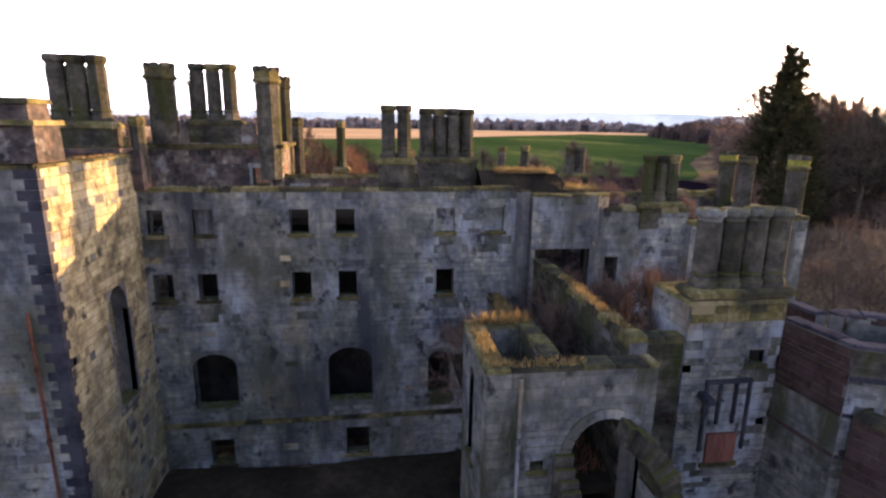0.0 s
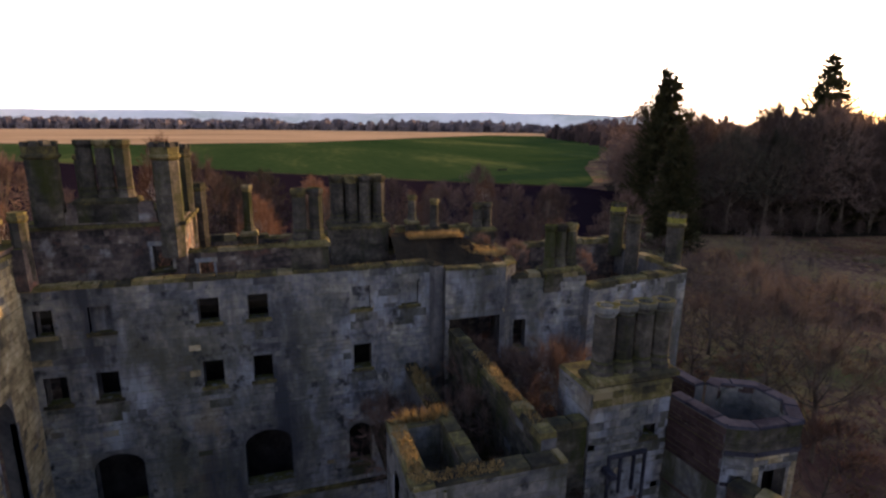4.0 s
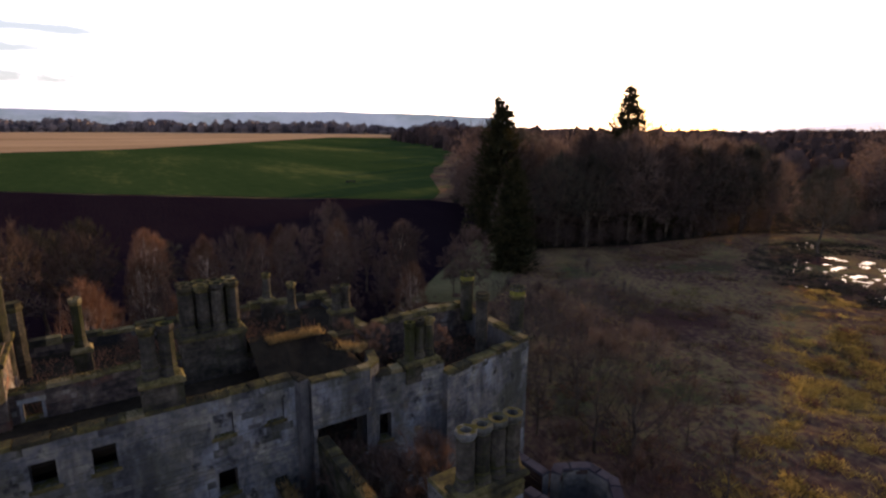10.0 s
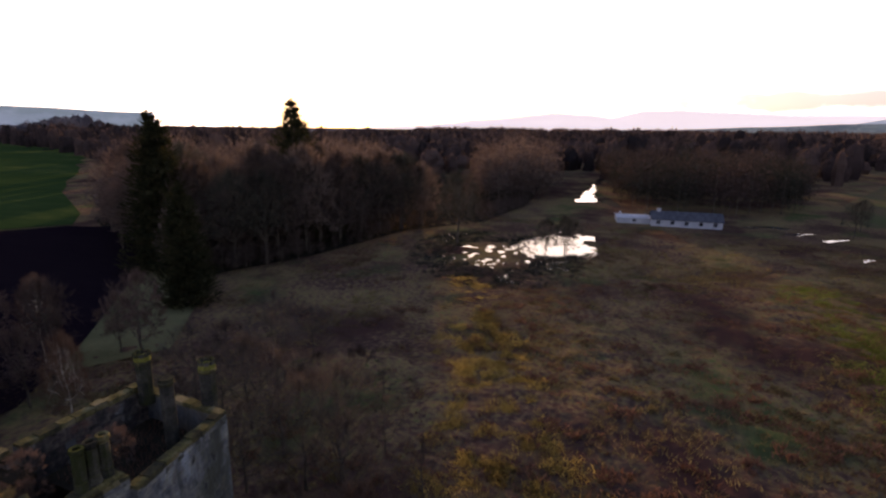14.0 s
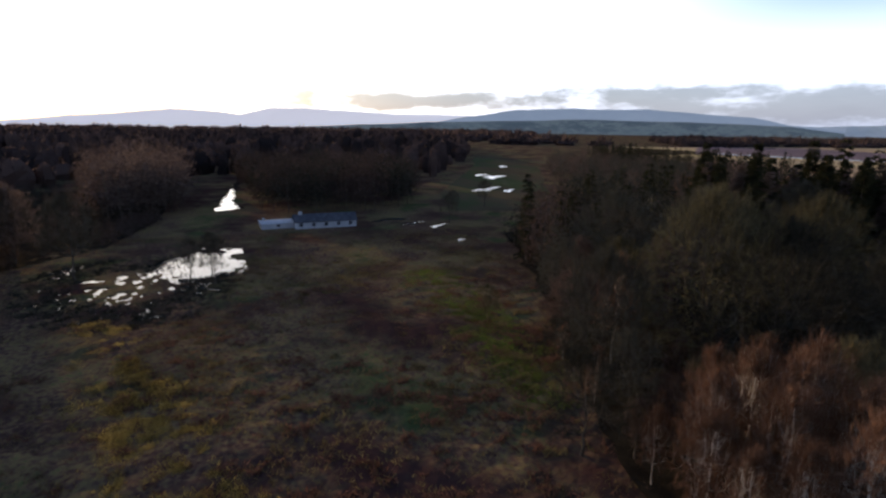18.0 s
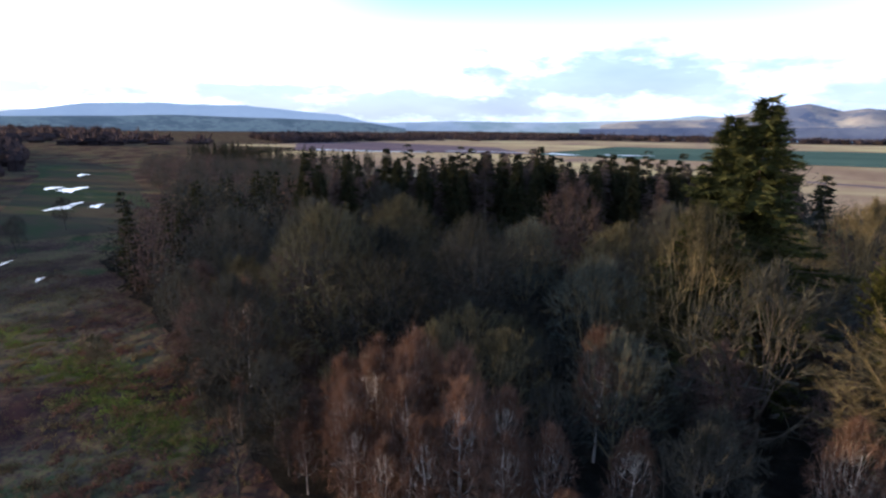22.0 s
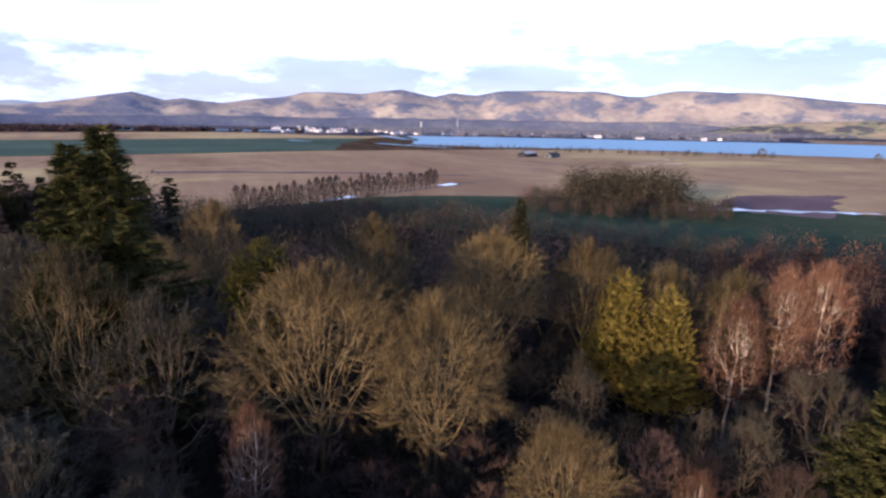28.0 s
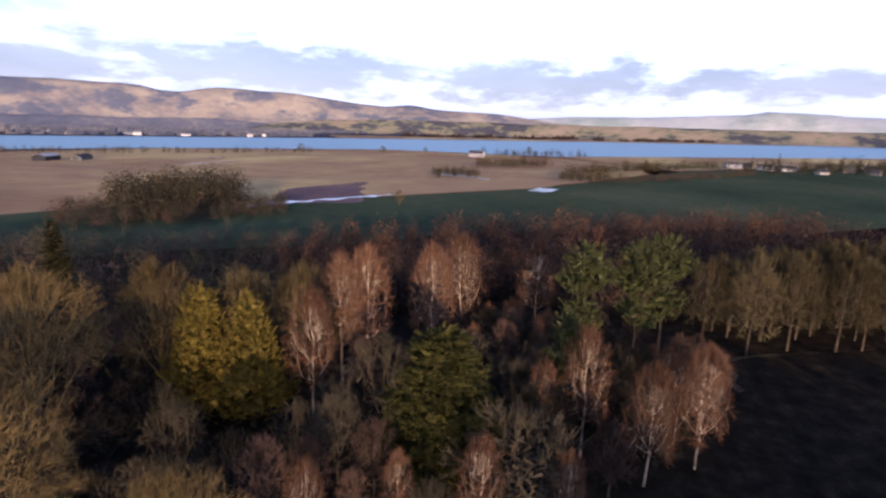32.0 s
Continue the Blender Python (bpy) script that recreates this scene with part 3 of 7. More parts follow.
class Wall:
    """An upright wall from p0 to p1 (its outer face on the right-hand side), with openings that go through it and coursed stones on its face.
    openings: (u0, u1, z0, z1, rise) with u along the wall; rise is the height of a pointed arch over z1."""

    def __init__(self, owner, p0, p1, z0, z1, thick=0.6, openings=(), course=0.32, stone=None, singles=None, coping=True, inner=False, seed=1, ruin=0.0, label="", core=None, blind=(), coping_mat=None, inner_stone=None, grime=0.006):
        self.coping_mat = coping_mat or MOSS
        self.rng = random.Random(seed)
        self.stone = stone or STONE
        self.grime = grime
        self.inner_stone = inner_stone or self.stone
        self.p0, self.p1 = Vector((*p0, 0)), Vector((*p1, 0))
        self.dir = (self.p1 - self.p0).normalized()
        self.nrm = Vector((self.dir.y, -self.dir.x, 0))     # outwards
        self.len = (self.p1 - self.p0).length
        self.z0, self.z1, self.thick, self.openings = z0, z1, thick, list(openings)
        V, F = [], []
        us = sorted({0.0, self.len, *[o[0] for o in openings], *[o[1] for o in openings]})
        zs = sorted({z0, z1, *[o[2] for o in openings], *[o[3] + o[4] for o in openings]})
        us = [u for u in us if -1e-6 <= u <= self.len + 1e-6]
        zs = [z for z in zs if z0 - 1e-6 <= z <= z1 + 1e-6]

        def solid(i, j):
            if i < 0 or j < 0 or i >= len(us) - 1 or j >= len(zs) - 1:
                return False
            cu, cz = (us[i] + us[i + 1]) / 2, (zs[j] + zs[j + 1]) / 2
            return not any(o[0] < cu < o[1] and o[2] < cz < o[3] + o[4] for o in openings)

        def at(u, d, z):
            p = self.p0 + self.dir * u - self.nrm * d
            return (p.x, p.y, z)

        def quad(*pts):
            n = len(V)
            V.extend(pts)
            F.append((n, n + 1, n + 2, n + 3))

        T = thick
        for i in range(len(us) - 1):
            for j in range(len(zs) - 1):
                if not solid(i, j):
                    continue
                a, b, c, d = us[i], us[i + 1], zs[j], zs[j + 1]
                quad(at(a, 0, c), at(b, 0, c), at(b, 0, d), at(a, 0, d))
                quad(at(b, T, c), at(a, T, c), at(a, T, d), at(b, T, d))
                if not solid(i - 1, j):
                    quad(at(a, T, c), at(a, 0, c), at(a, 0, d), at(a, T, d))
                if not solid(i + 1, j):
                    quad(at(b, 0, c), at(b, T, c), at(b, T, d), at(b, 0, d))
                if not solid(i, j - 1):
                    quad(at(a, T, c), at(b, T, c), at(b, 0, c), at(a, 0, c))
                if not solid(i, j + 1):
                    quad(at(a, 0, d), at(b, 0, d), at(b, T, d), at(a, T, d))
        for o in openings:
            if o[4] > 0:       # spandrels either side of a pointed or flattened arch
                u0, u1, zb, zs_, rise = o
                um, n = (u0 + u1) / 2, 5
                for side in (0, 1):
                    curve = []
                    for k in range(n + 1):
                        f = k / n
                        u = u0 + (um - u0) * (1 - math.cos(f * math.pi / 2)) if side == 0 else u1 - (u1 - um) * (1 - math.cos(f * math.pi / 2))
                        curve.append((u, zs_ + rise * math.sin(f * math.pi / 2) * 0.98))
                    corner = (u0 if side == 0 else u1, zs_ + rise)
                    for k in range(n):
                        (ua, za), (ub, zb2) = curve[k], curve[k + 1]
                        quad(at(ua, 0, za), at(ub, 0, zb2), at(corner[0], 0, corner[1]), at(corner[0], 0, corner[1]))
                        F[-1] = F[-1][:3]
                        quad(at(ua, 0, za), at(ub, 0, zb2), at(ub, T, zb2), at(ua, T, za))
        self.body = piece("wall_core", V, F, core or MORTAR, owner)
        if label:
            tagged(self.body, label)
        self.lay(owner, course, singles, False)
        if inner:
            self.lay(owner, course, None, True)
        if coping:
            self.cope(owner, ruin)
        for k, o in enumerate(self.openings):
            self.dress(owner, o, k in blind)

    def place(self, u, out, z, inner=False):
        p = self.p0 + self.dir * u + self.nrm * (out if not inner else -self.thick - out)
        return Vector((p.x, p.y, z))

    def lay(self, owner, course, singles, inner):
        V, F, slots = [], [], []
        mats = [self.stone if not inner else self.inner_stone, STAINED_STONE if self.stone in (STONE, WARM_STONE) else self.stone, WARM_STONE if self.stone is STONE else self.stone]
        streaks = [(rng_u, self.rng.uniform(0.15, 0.4)) for rng_u in [self.rng.uniform(0, self.len) for _ in range(int(self.len / 3.2))]]
        rng, z, row = self.rng, self.z0, 0
        ang = math.atan2(self.dir.y, self.dir.x) + (math.pi if inner else 0)
        rot = Matrix.Rotation(ang, 4, "Z")
        count = 0
        while z < self.z1 - 0.08:
            h = min(course * rng.choice((0.6, 0.75, 0.85, 1.0, 1.0, 1.2)), self.z1 - z)
            u = 0.0
            while u < self.len - 0.05:
                l = min(rng.choice((0.26, 0.36, 0.48, 0.6, 0.6, 0.75, 0.95)), self.len - u)
                holes = [(o[0] - 0.02, o[1] + 0.02) for o in self.openings if z + h > o[2] and z < o[3] + o[4] * 0.9]
                for a, b in segments_minus(u, u + l, holes):
                    if b - a < 0.1 or rng.random() < 0.03:
                        continue
                    m = (a + b) / 2
                    zc = z + h / 2
                    d = 0.004 + rng.random() * 0.012
                    stained = any(o[0] - 0.1 < m < o[1] + 0.1 and o[2] - rng.uniform(0.3, 1.3) < zc < o[2] for o in self.openings) or (zc > self.z1 - 0.45 and rng.random() < 0.4) or any(abs(m - su) < sw for su, sw in streaks) and rng.random() < 0.06
                    tint = 1 if stained or rng.random() < self.grime else (2 if rng.random() < 0.006 else 0)
                    one = singles and singles[0] <= m <= singles[1] and singles[2] <= zc <= singles[3] and count < 300
                    if one:
                        count += 1
                        LATE_STONES.append((owner, stone_mesh(round((b - a) / 0.06) * 0.06 + 0.0, round(h / 0.04) * 0.04, mats[tint]), Matrix.Translation(self.place(m, rng.random() * 0.012, zc)) @ rot))
                        continue
                    n, e = len(V), 0.007
                    hl, hh = (b - a) / 2 - 0.002, h / 2 - 0.002
                    for o, k in ((0.0, 0.0), (d, e)):
                        for su, sz in ((-1, -1), (1, -1), (1, 1), (-1, 1)):
                            p = self.place(m + su * (hl - k), o, zc + sz * (hh - k), inner)
                            V.append(tuple(p))
                    f = [(n + 4, n + 5, n + 6, n + 7), (n, n + 1, n + 5, n + 4), (n + 1, n + 2, n + 6, n + 5), (n + 2, n + 3, n + 7, n + 6), (n + 3, n, n + 4, n + 7)]
                    F += [q[::-1] for q in f] if inner else f
                    slots += [tint] * 5
                u += l
            z += h
            row += 1
        if F:
            face = tagged(piece("ashlar_facing", V, F, mats[0], owner), kind="stuff")
            face.data.materials.append(mats[1])
            face.data.materials.append(mats[2])
            face.data.polygons.foreach_set("material_index", slots)

    def cope(self, owner, ruin):
        rng, u = self.rng, 0.0
        while u < self.len - 0.05:
            l = min(rng.choice((0.7, 0.85, 1.0, 1.2)), self.len - u)
            V, F = [], []
            h = 0.06 + rng.random() * 0.06
            lift = -0.02 - (rng.random() * ruin)
            add_box(V, F, u + 0.006, u + l - 0.006, -0.05 - rng.random() * 0.03, self.thick + 0.03, self.z1 + max(lift, -0.1), self.z1 + h + rng.random() * ruin, 0.03)
            W = [tuple(self.p0 + self.dir * x - self.nrm * y + Vector((0, 0, z))) for x, y, z in V]
            piece("coping_stone", W, F, self.coping_mat, owner)
            u += l

    def dress(self, owner, o, blind):
        """Jambs as one surround, with the sill, lintel and any blocking set in it."""
        u0, u1, za, zb, rise = o

        def block(name, boxes, mat, parent):
            V, F = [], []
            for box in boxes:
                add_box(V, F, *box)
            W = [tuple(self.p0 + self.dir * x - self.nrm * y + Vector((0, 0, z))) for x, y, z in V]
            return piece(name, W, F, mat, parent)
        zt, zl, w = zb - 0.004, za - 0.03, 0.13
        ring = [(u0 - w, zt), (u0 - w, zl), (u1 + w, zl), (u1 + w, zt), (u1, zt), (u1, za + 0.006), (u0, za + 0.006), (u0, zt)]
        V = [tuple(self.p0 + self.dir * u - self.nrm * d + Vector((0, 0, z))) for d in (-0.028, 0.22) for u, z in ring]
        F = [(0, 1, 6, 7), (1, 2, 5, 6), (2, 3, 4, 5), (15, 14, 9, 8), (14, 13, 10, 9), (13, 12, 11, 10)] + [(k, k + 8, (k + 1) % 8 + 8, (k + 1) % 8) for k in range(8)]
        surround = piece("window_surround", V, F, STONE, owner)
        block("window_sill", [(u0 - 0.12, u1 + 0.12, -0.10, 0.25, za - 0.16, za + 0.004)], MOSS if u1 - u0 < 1.2 else STONE, surround)
        if rise == 0:
            block("lintel", [(u0 - 0.18, u1 + 0.18, -0.03, 0.2, zb, zb + 0.24)], STONE, surround)
        if blind:
            block("blocking", [(u0 + 0.003, u1 - 0.003, 0.2, 0.45, za + 0.008, zb - 0.003)], STONE, surround)


def chimney_stack(at, n, pitch, depth, z0, zb, zt, label, radius=None, heading=0.0, plinth=True, pale_caps=False, rows=1):
    """A row of n octagonal flues on one moulded base. at: the row's middle on the plan."""
    r = radius or pitch * 0.46
    st = thing("chimney_stack", (at[0], at[1], z0), label, "chimney stack", "chimney stacks of the ruin", local=True)
    st.rotation_euler[2] = radians(heading)
    half, h, top = n * pitch / 2, zb - z0, zt - z0
    rng = random.Random(int(at[0] * 31 + at[1] * 7))
    if plinth and h > 0.2:
        V, F = [], []
        add_box(V, F, -half - 0.1, half + 0.1, -depth / 2 - 0.06, depth / 2 + 0.06, 0, h - 0.28)
        piece("base", V, F, DARK_STONE, st)
        # coursed stones of the base
        V, F = [], []
        z = 0.02
        while z < h - 0.36:
            for y, s in ((-depth / 2 - 0.06, -1), (depth / 2 + 0.06, 1)):
                x = -half - 0.1
                while x < half + 0.05:
                    l = min(rng.choice((0.4, 0.55, 0.7)), half + 0.1 - x)
                    add_box(V, F, x + 0.008, x + l - 0.008, min(y, y + s * 0.02), max(y, y + s * 0.02), z + 0.008, z + 0.29)
                    x += l
            z += 0.3
        if F:
            tagged(piece("ashlar_facing", V, F, DARK_STONE, st), kind="stuff")
        V, F = [], []
        add_box(V, F, -half - 0.2, half + 0.2, -depth / 2 - 0.16, depth / 2 + 0.16, h - 0.28, h - 0.12, 0.0)
        add_box(V, F, -half - 0.2, half + 0.2, -depth / 2 - 0.16, depth / 2 + 0.16, h - 0.116, h, 0.12)
        piece("moulded_plinth", V, F, MOSS, st)
    for i in range(n * rows):
        x, yy = -half + pitch * (i % n + 0.5), (i // n - (rows - 1) / 2) * pitch
        V, F = [], []
        add_lathe(V, F, x, yy, [(r * 1.18, h + 0.004), (r * 1.18, h + 0.16), (r * 1.02, h + 0.26), (r * 0.98, h + 0.36), (r * 1.08, h + 0.42), (r * 0.9, h + 0.5)], 8)
        FV, FF = V, F
        V, F = [], []
        z, prof = h + 0.504, []
        while z < top - 0.42:
            z2 = min(z + rng.choice((0.28, 0.33, 0.38)), top - 0.38)
            w = r * (0.97 + rng.random() * 0.025)
            prof += [(w - 0.012, z), (w, z + 0.012), (w, z2 - 0.012), (w - 0.012, z2)]
            z = z2
        add_lathe(V, F, x, yy, prof, 8)
        shaft = piece("flue_shaft", V, F, DARK_STONE, st)
        piece("flue_foot", FV, FF, DARK_STONE, shaft)
        V, F = [], []
        add_lathe(V, F, x, yy, [(r * 0.88, top - 0.376), (r * 0.95, top - 0.3), (r * 1.16, top - 0.2), (r * 1.18, top - 0.06), (r * 1.1, top + rng.random() * 0.03)], 8, cap=False)
        base = len(V)
        add_lathe(V, F, x, yy, [(r * 0.62, top - 0.5), (r * 0.62, top - 0.004)], 8, cap=False)
        for q in range(8):
            F.append((base - 8 + q, base - 8 + (q + 1) % 8, base + 8 + (q + 1) % 8, base + 8 + q))
        F.append(tuple(base + q for q in range(8)))
        piece("flue_cap", V, F, STONE if pale_caps else (MOSS if (i + n) % 3 else DARK_STONE), shaft)
    return st


def turret(at, r, z0, zc, zt, label, sides=8, merlons=True, lichen=False):
    """A slim octagonal corner turret: shaft, string moulding, crown with merlons."""
    tu = thing("corner_turret", (at[0], at[1], z0), label, "turret", "corner turrets of the ruin", local=True)
    h, c, top = 0.0, zc - z0, zt - z0
    rng = random.Random(int(at[0] * 17 + at[1] * 3))
    V, F = [], []
    z, prof = 0.0, []
    while z < c - 0.05:
        z2 = min(z + 0.34, c)
        w = r * (0.97 + rng.random() * 0.025)
        prof += [(w - 0.012, z), (w, z + 0.012), (w, z2 - 0.012), (w - 0.012, z2)]
        z = z2
    add_lathe(V, F, 0, 0, prof, sides)
    piece("shaft", V, F, DARK_STONE, tu)
    V, F = [], []
    add_lathe(V, F, 0, 0, [(r * 1.0, c), (r * 1.16, c + 0.1), (r * 1.16, c + 0.2), (r * 1.02, c + 0.26)], sides)
    piece("string_moulding", V, F, MOSS, tu)
    V, F = [], []
    add_lathe(V, F, 0, 0, [(r * 1.04, c + 0.262), (r * 1.06, top - 0.22)], sides)
    crown = piece("crown", V, F, LICHEN if lichen else MOSS, tu)
    if merlons:
        for k in range(sides):
            a = 2 * math.pi * k / sides
            V, F = [], []
            w = r * 0.26
            add_box(V, F, -w, w, -w * 0.8, w * 0.8, 0, 0.2 + rng.random() * 0.06, 0.02)
            R = Matrix.Rotation(a + math.pi / 2, 4, "Z")
            W = [tuple(Matrix.Translation((r * 0.86 * math.cos(a), r * 0.86 * math.sin(a), top - 0.22)) @ R @ Vector(p)) for p in V]
            piece("merlon", W, F, DARK_STONE, crown)
    return tu

from mathutils import geometry

# ---- ground, fields and water ----
def axis(points):
    out = [points[0][0]]
    for (a, step), (b, _) in zip(points, points[1:]):
        n = max(1, round((b - a) / step))
        out += [a + (b - a) * (i + 1) / n for i in range(n)]
    return np.array(out)


def value_noise(x, y, seed):
    """Smooth lattice noise in 0..1 for arrays."""
    xi, yi = np.floor(x).astype(np.int64), np.floor(y).astype(np.int64)
    fx, fy = x - xi, y - yi
    fx, fy = fx * fx * (3 - 2 * fx), fy * fy * (3 - 2 * fy)

    def h(i, j):
        n = (i * 374761393 + j * 668265263 + seed * 1442695041) & 0x7fffffff
        n = ((n ^ (n >> 13)) * 1274126177) & 0x7fffffff
        return ((n ^ (n >> 16)) & 0xffff) / 65535.0
    a, b, c, d = h(xi, yi), h(xi + 1, yi), h(xi, yi + 1), h(xi + 1, yi + 1)
    return (a * (1 - fx) + b * fx) * (1 - fy) + (c * (1 - fx) + d * fx) * fy


def smooth(v, a, b):
    t = np.clip((v - a) / (b - a), 0, 1)
    return t * t * (3 - 2 * t)


gx = axis([(-4900, 350), (-500, 60), (-140, 12), (16, 0.55), (175, 6), (260, 40), (700, 350), (4900, 1)])
gy = axis([(-4900, 350), (-500, 60), (-140, 10), (-56, 0.55), (75, 6), (150, 40), (700, 350), (4900, 1)])
GX, GY = np.meshgrid(gx, gy)
rough = smooth(GX, 16, 24) * (1 - smooth(GX, 150, 172)) * smooth(GY, -54, -46) * (1 - smooth(GY, 62, 74))
tuss = value_noise(GX / 1.5, GY / 1.9, 3) * 0.42 + value_noise(GX / 3.7, GY / 3.1, 5) * 0.24 + value_noise(GX / 0.8, GY / 0.8, 9) * 0.10 - 0.36
GZ = rough * tuss + rough * (value_noise(GX / 17, GY / 17, 11) - 0.5) * 0.5
# the flooded hollow: lower in its eastern half, broken by tussocks in its western half
hol = np.exp(-(((GX - 135 - (GY - 25) * 0.3) / 13) ** 2 + ((GY - 25) / 9.5) ** 2) ** 3)
hol2 = np.exp(-(((GX - 117 - (GY - 38) * 0.3) / 18) ** 2 + ((GY - 38) / 15) ** 2) ** 3)
clots = value_noise(GX / 2.2, GY / 1.5, 21) * 0.6 + value_noise(GX / 1.0, GY / 0.9, 23) * 0.4
GZ = GZ * (1 - hol2) + (-0.10 + (clots - 0.285) * 0.55) * hol2
GZ = GZ * (1 - hol) + (-0.22 + (clots - 0.45) * 0.30) * hol
nx, ny = len(gx), len(gy)
idx = np.arange(nx * ny).reshape(ny, nx)
quads = np.stack([idx[:-1, :-1], idx[:-1, 1:], idx[1:, 1:], idx[1:, :-1]], -1).reshape(-1, 4)
ground = piece("ground", np.stack([GX, GY, GZ], -1).reshape(-1, 3).tolist(), quads.tolist(), ROUGH_GRASS, smooth=True)
tagged(ground, "rough winter grassland with brown and green tussocks", "ground", kind="structure")


def sheet(name, points, z, mat, label, category, jag=0.012):
    """A flat piece of land with an outline softened by extra corners."""
    rng = random.Random(name + label)
    pts = []
    for (a, b), (c, d) in zip(points, points[1:] + points[:1]):
        L = math.hypot(c - a, d - b)
        n = max(1, min(14, int(L / (25 if jag < 0.02 else 3))))
        for k in range(n):
            f = k / n
            j = 0 if k == 0 else min(L * jag, 4)
            pts.append((a + (c - a) * f + rng.uniform(-j, j), b + (d - b) * f + rng.uniform(-j, j), z))
    got = geometry.delaunay_2d_cdt([Vector(p[:2]) for p in pts], [], [list(range(len(pts)))], 1, 1e-4)
    me = bpy.data.meshes.new(name)
    tris = []
    for f in got[2]:
        p, q, r = (got[0][i] for i in f[:3])
        tris.append(tuple(f) if (q - p).cross(r - p) > 0 else tuple(f)[::-1])
    me.from_pydata([(v.x, v.y, z) for v in got[0]], [], tris)
    me.materials.append(mat)
    return tagged(new(name, me), label, category, kind="structure")


sheet("flood_water", [(98, 24), (112, 17), (130, 13), (152, 16), (157, 34), (148, 54), (120, 58), (98, 46)], -0.10, WATER, "still flood water between tussocks in the meadow", "water")


def pool(x, y, rx, ry, turn, label, seed, name="flood_pool", z=0.12):
    """A shallow pool with a ragged shore."""
    rng = random.Random(seed)
    c, d = math.cos(radians(turn)), math.sin(radians(turn))
    pts = []
    for k in range(30):
        a = 2 * math.pi * k / 30
        r = 0.62 + 0.25 * math.sin(a * 3 + seed) + 0.16 * math.sin(a * 7 + seed * 2) + rng.uniform(-0.1, 0.1)
        u, v = rx * r * math.cos(a), ry * r * math.sin(a)
        pts.append((x + u * c - v * d, y + u * d + v * c))
    return sheet(name, pts, z, WATER, label, "water", 0.03)


sheet("flooded_track", [(222, 31.5), (224, 27), (228, 21), (238, 26), (252, 28.5), (276, 30.5), (310, 31.5), (345, 30.5), (346, 32.5), (305, 33.3), (276, 33.5), (245, 32.5)], 0.12, WATER, "bright flooded track at the wood's edge", "water", 0.08)
for k, (x, y, rx, ry, turn) in enumerate(((276, -101, 17, 5, -48), (268, -111, 9, 3, -40), (346, -132, 18, 7, -40), (362, -128, 10, 5, -50), (440, -176, 10, 4, -35), (180, -38, 7, 1.6, -60), (188, -28, 5, 1.3, -50), (174, -46, 6, 1.2, -50), (190, -15, 6, 3, -70), (150, -47, 3, 1.0, -40))):
    pool(x, y, rx, ry, turn, "shallow bright flood pool in a pasture", k + 20, "ditch_pool")
sheet("puddle", [(190, -27), (188, -36), (190, -40), (193, -33)], 0.10, WATER, "puddle on the track beside the cottage", "water", 0.07)
sheet("ploughed_field", [(-900, 62), (-60, 62), (30, 62), (46, 74), (62, 88), (80, 101), (92, 118), (108, 138), (100, 160), (55, 190), (0, 234), (-47, 278), (-130, 330), (-900, 420)], 0.14, PLOUGH, "dark ploughed field of bare soil", "field")
sheet("green_field", [(-900, 424), (-130, 333), (-47, 281), (0, 237), (56, 193), (102, 161), (116, 178), (150, 240), (240, 360), (420, 620), (620, 960), (440, 1100), (250, 880), (40, 640), (-120, 570), (-900, 760)], 0.16, GREEN_FIELD, "bright green field of winter wheat", "field")
sheet("stubble_field", [(-900, 764), (-120, 574), (40, 644), (250, 884), (440, 1104), (640, 1060), (760, 1500), (100, 1900), (-900, 1700)], 0.18, STUBBLE, "pale straw stubble field lit by the sun", "field")
sheet("far_farmland", [(-4800, 1705), (-900, 1704), (100, 1904), (760, 1504), (1600, 1200), (4800, 2500), (4800, 4850), (-4800, 4850)], 0.30, FAR_SHORE, "distant dark farmland and woods", "land")
sheet("pasture", [(66, 92), (84, 103), (96, 118), (106, 128), (112, 110), (104, 90), (82, 82)], 0.10, DARK_GREEN, "mown green bank beside the ploughed field", "field")
sheet("grass_bank", [(37, 66), (46, 74), (62, 88), (74, 98), (84, 95), (80, 84), (64, 72), (48, 60)], 0.16, BANK_GRASS, "pale mown grass bank beside the ploughed field", "field")
sheet("cottage_field", [(205, -62), (262, -70), (330, -100), (470, -160), (640, -215), (680, -260), (430, -205), (250, -128), (200, -92)], 0.10, PASTURE, "narrow wet pasture between woods", "field")
# the river plain behind the wood
sheet("tan_field", [(330, -330), (120, -255), (36, -256), (-40, -264), (-80, -272), (-112, -284), (-152, -274), (-200, -250), (-230, -235), (-262, -182), (-330, -122), (-420, -42), (-690, 96), (-930, -60), (-985, -380), (-740, -690), (-540, -745), (-240, -760), (20, -715), (330, -700)], 0.14, TAN_FIELD, "bare stubble field in warm low sun", "field")
# this field's shade is painted, by its darker green
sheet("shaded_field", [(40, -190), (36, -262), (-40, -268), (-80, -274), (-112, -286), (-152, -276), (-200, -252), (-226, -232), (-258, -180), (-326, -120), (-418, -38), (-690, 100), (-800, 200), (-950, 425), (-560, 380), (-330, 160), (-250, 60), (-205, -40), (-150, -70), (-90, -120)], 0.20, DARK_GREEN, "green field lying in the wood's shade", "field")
sheet("green_strip", [(330, -706), (20, -720), (-245, -766), (-330, -990), (-500, -1290), (-100, -1250), (330, -1140)], 0.22, FAR_GREEN, "flat green field before the river", "field")
sheet("tan_strip", [(900, -600), (335, -706), (335, -1150), (-100, -1256), (-500, -1300), (-700, -1500), (-200, -1900), (900, -1500)], 0.22, TAN_FIELD, "far pale stubble fields", "field")
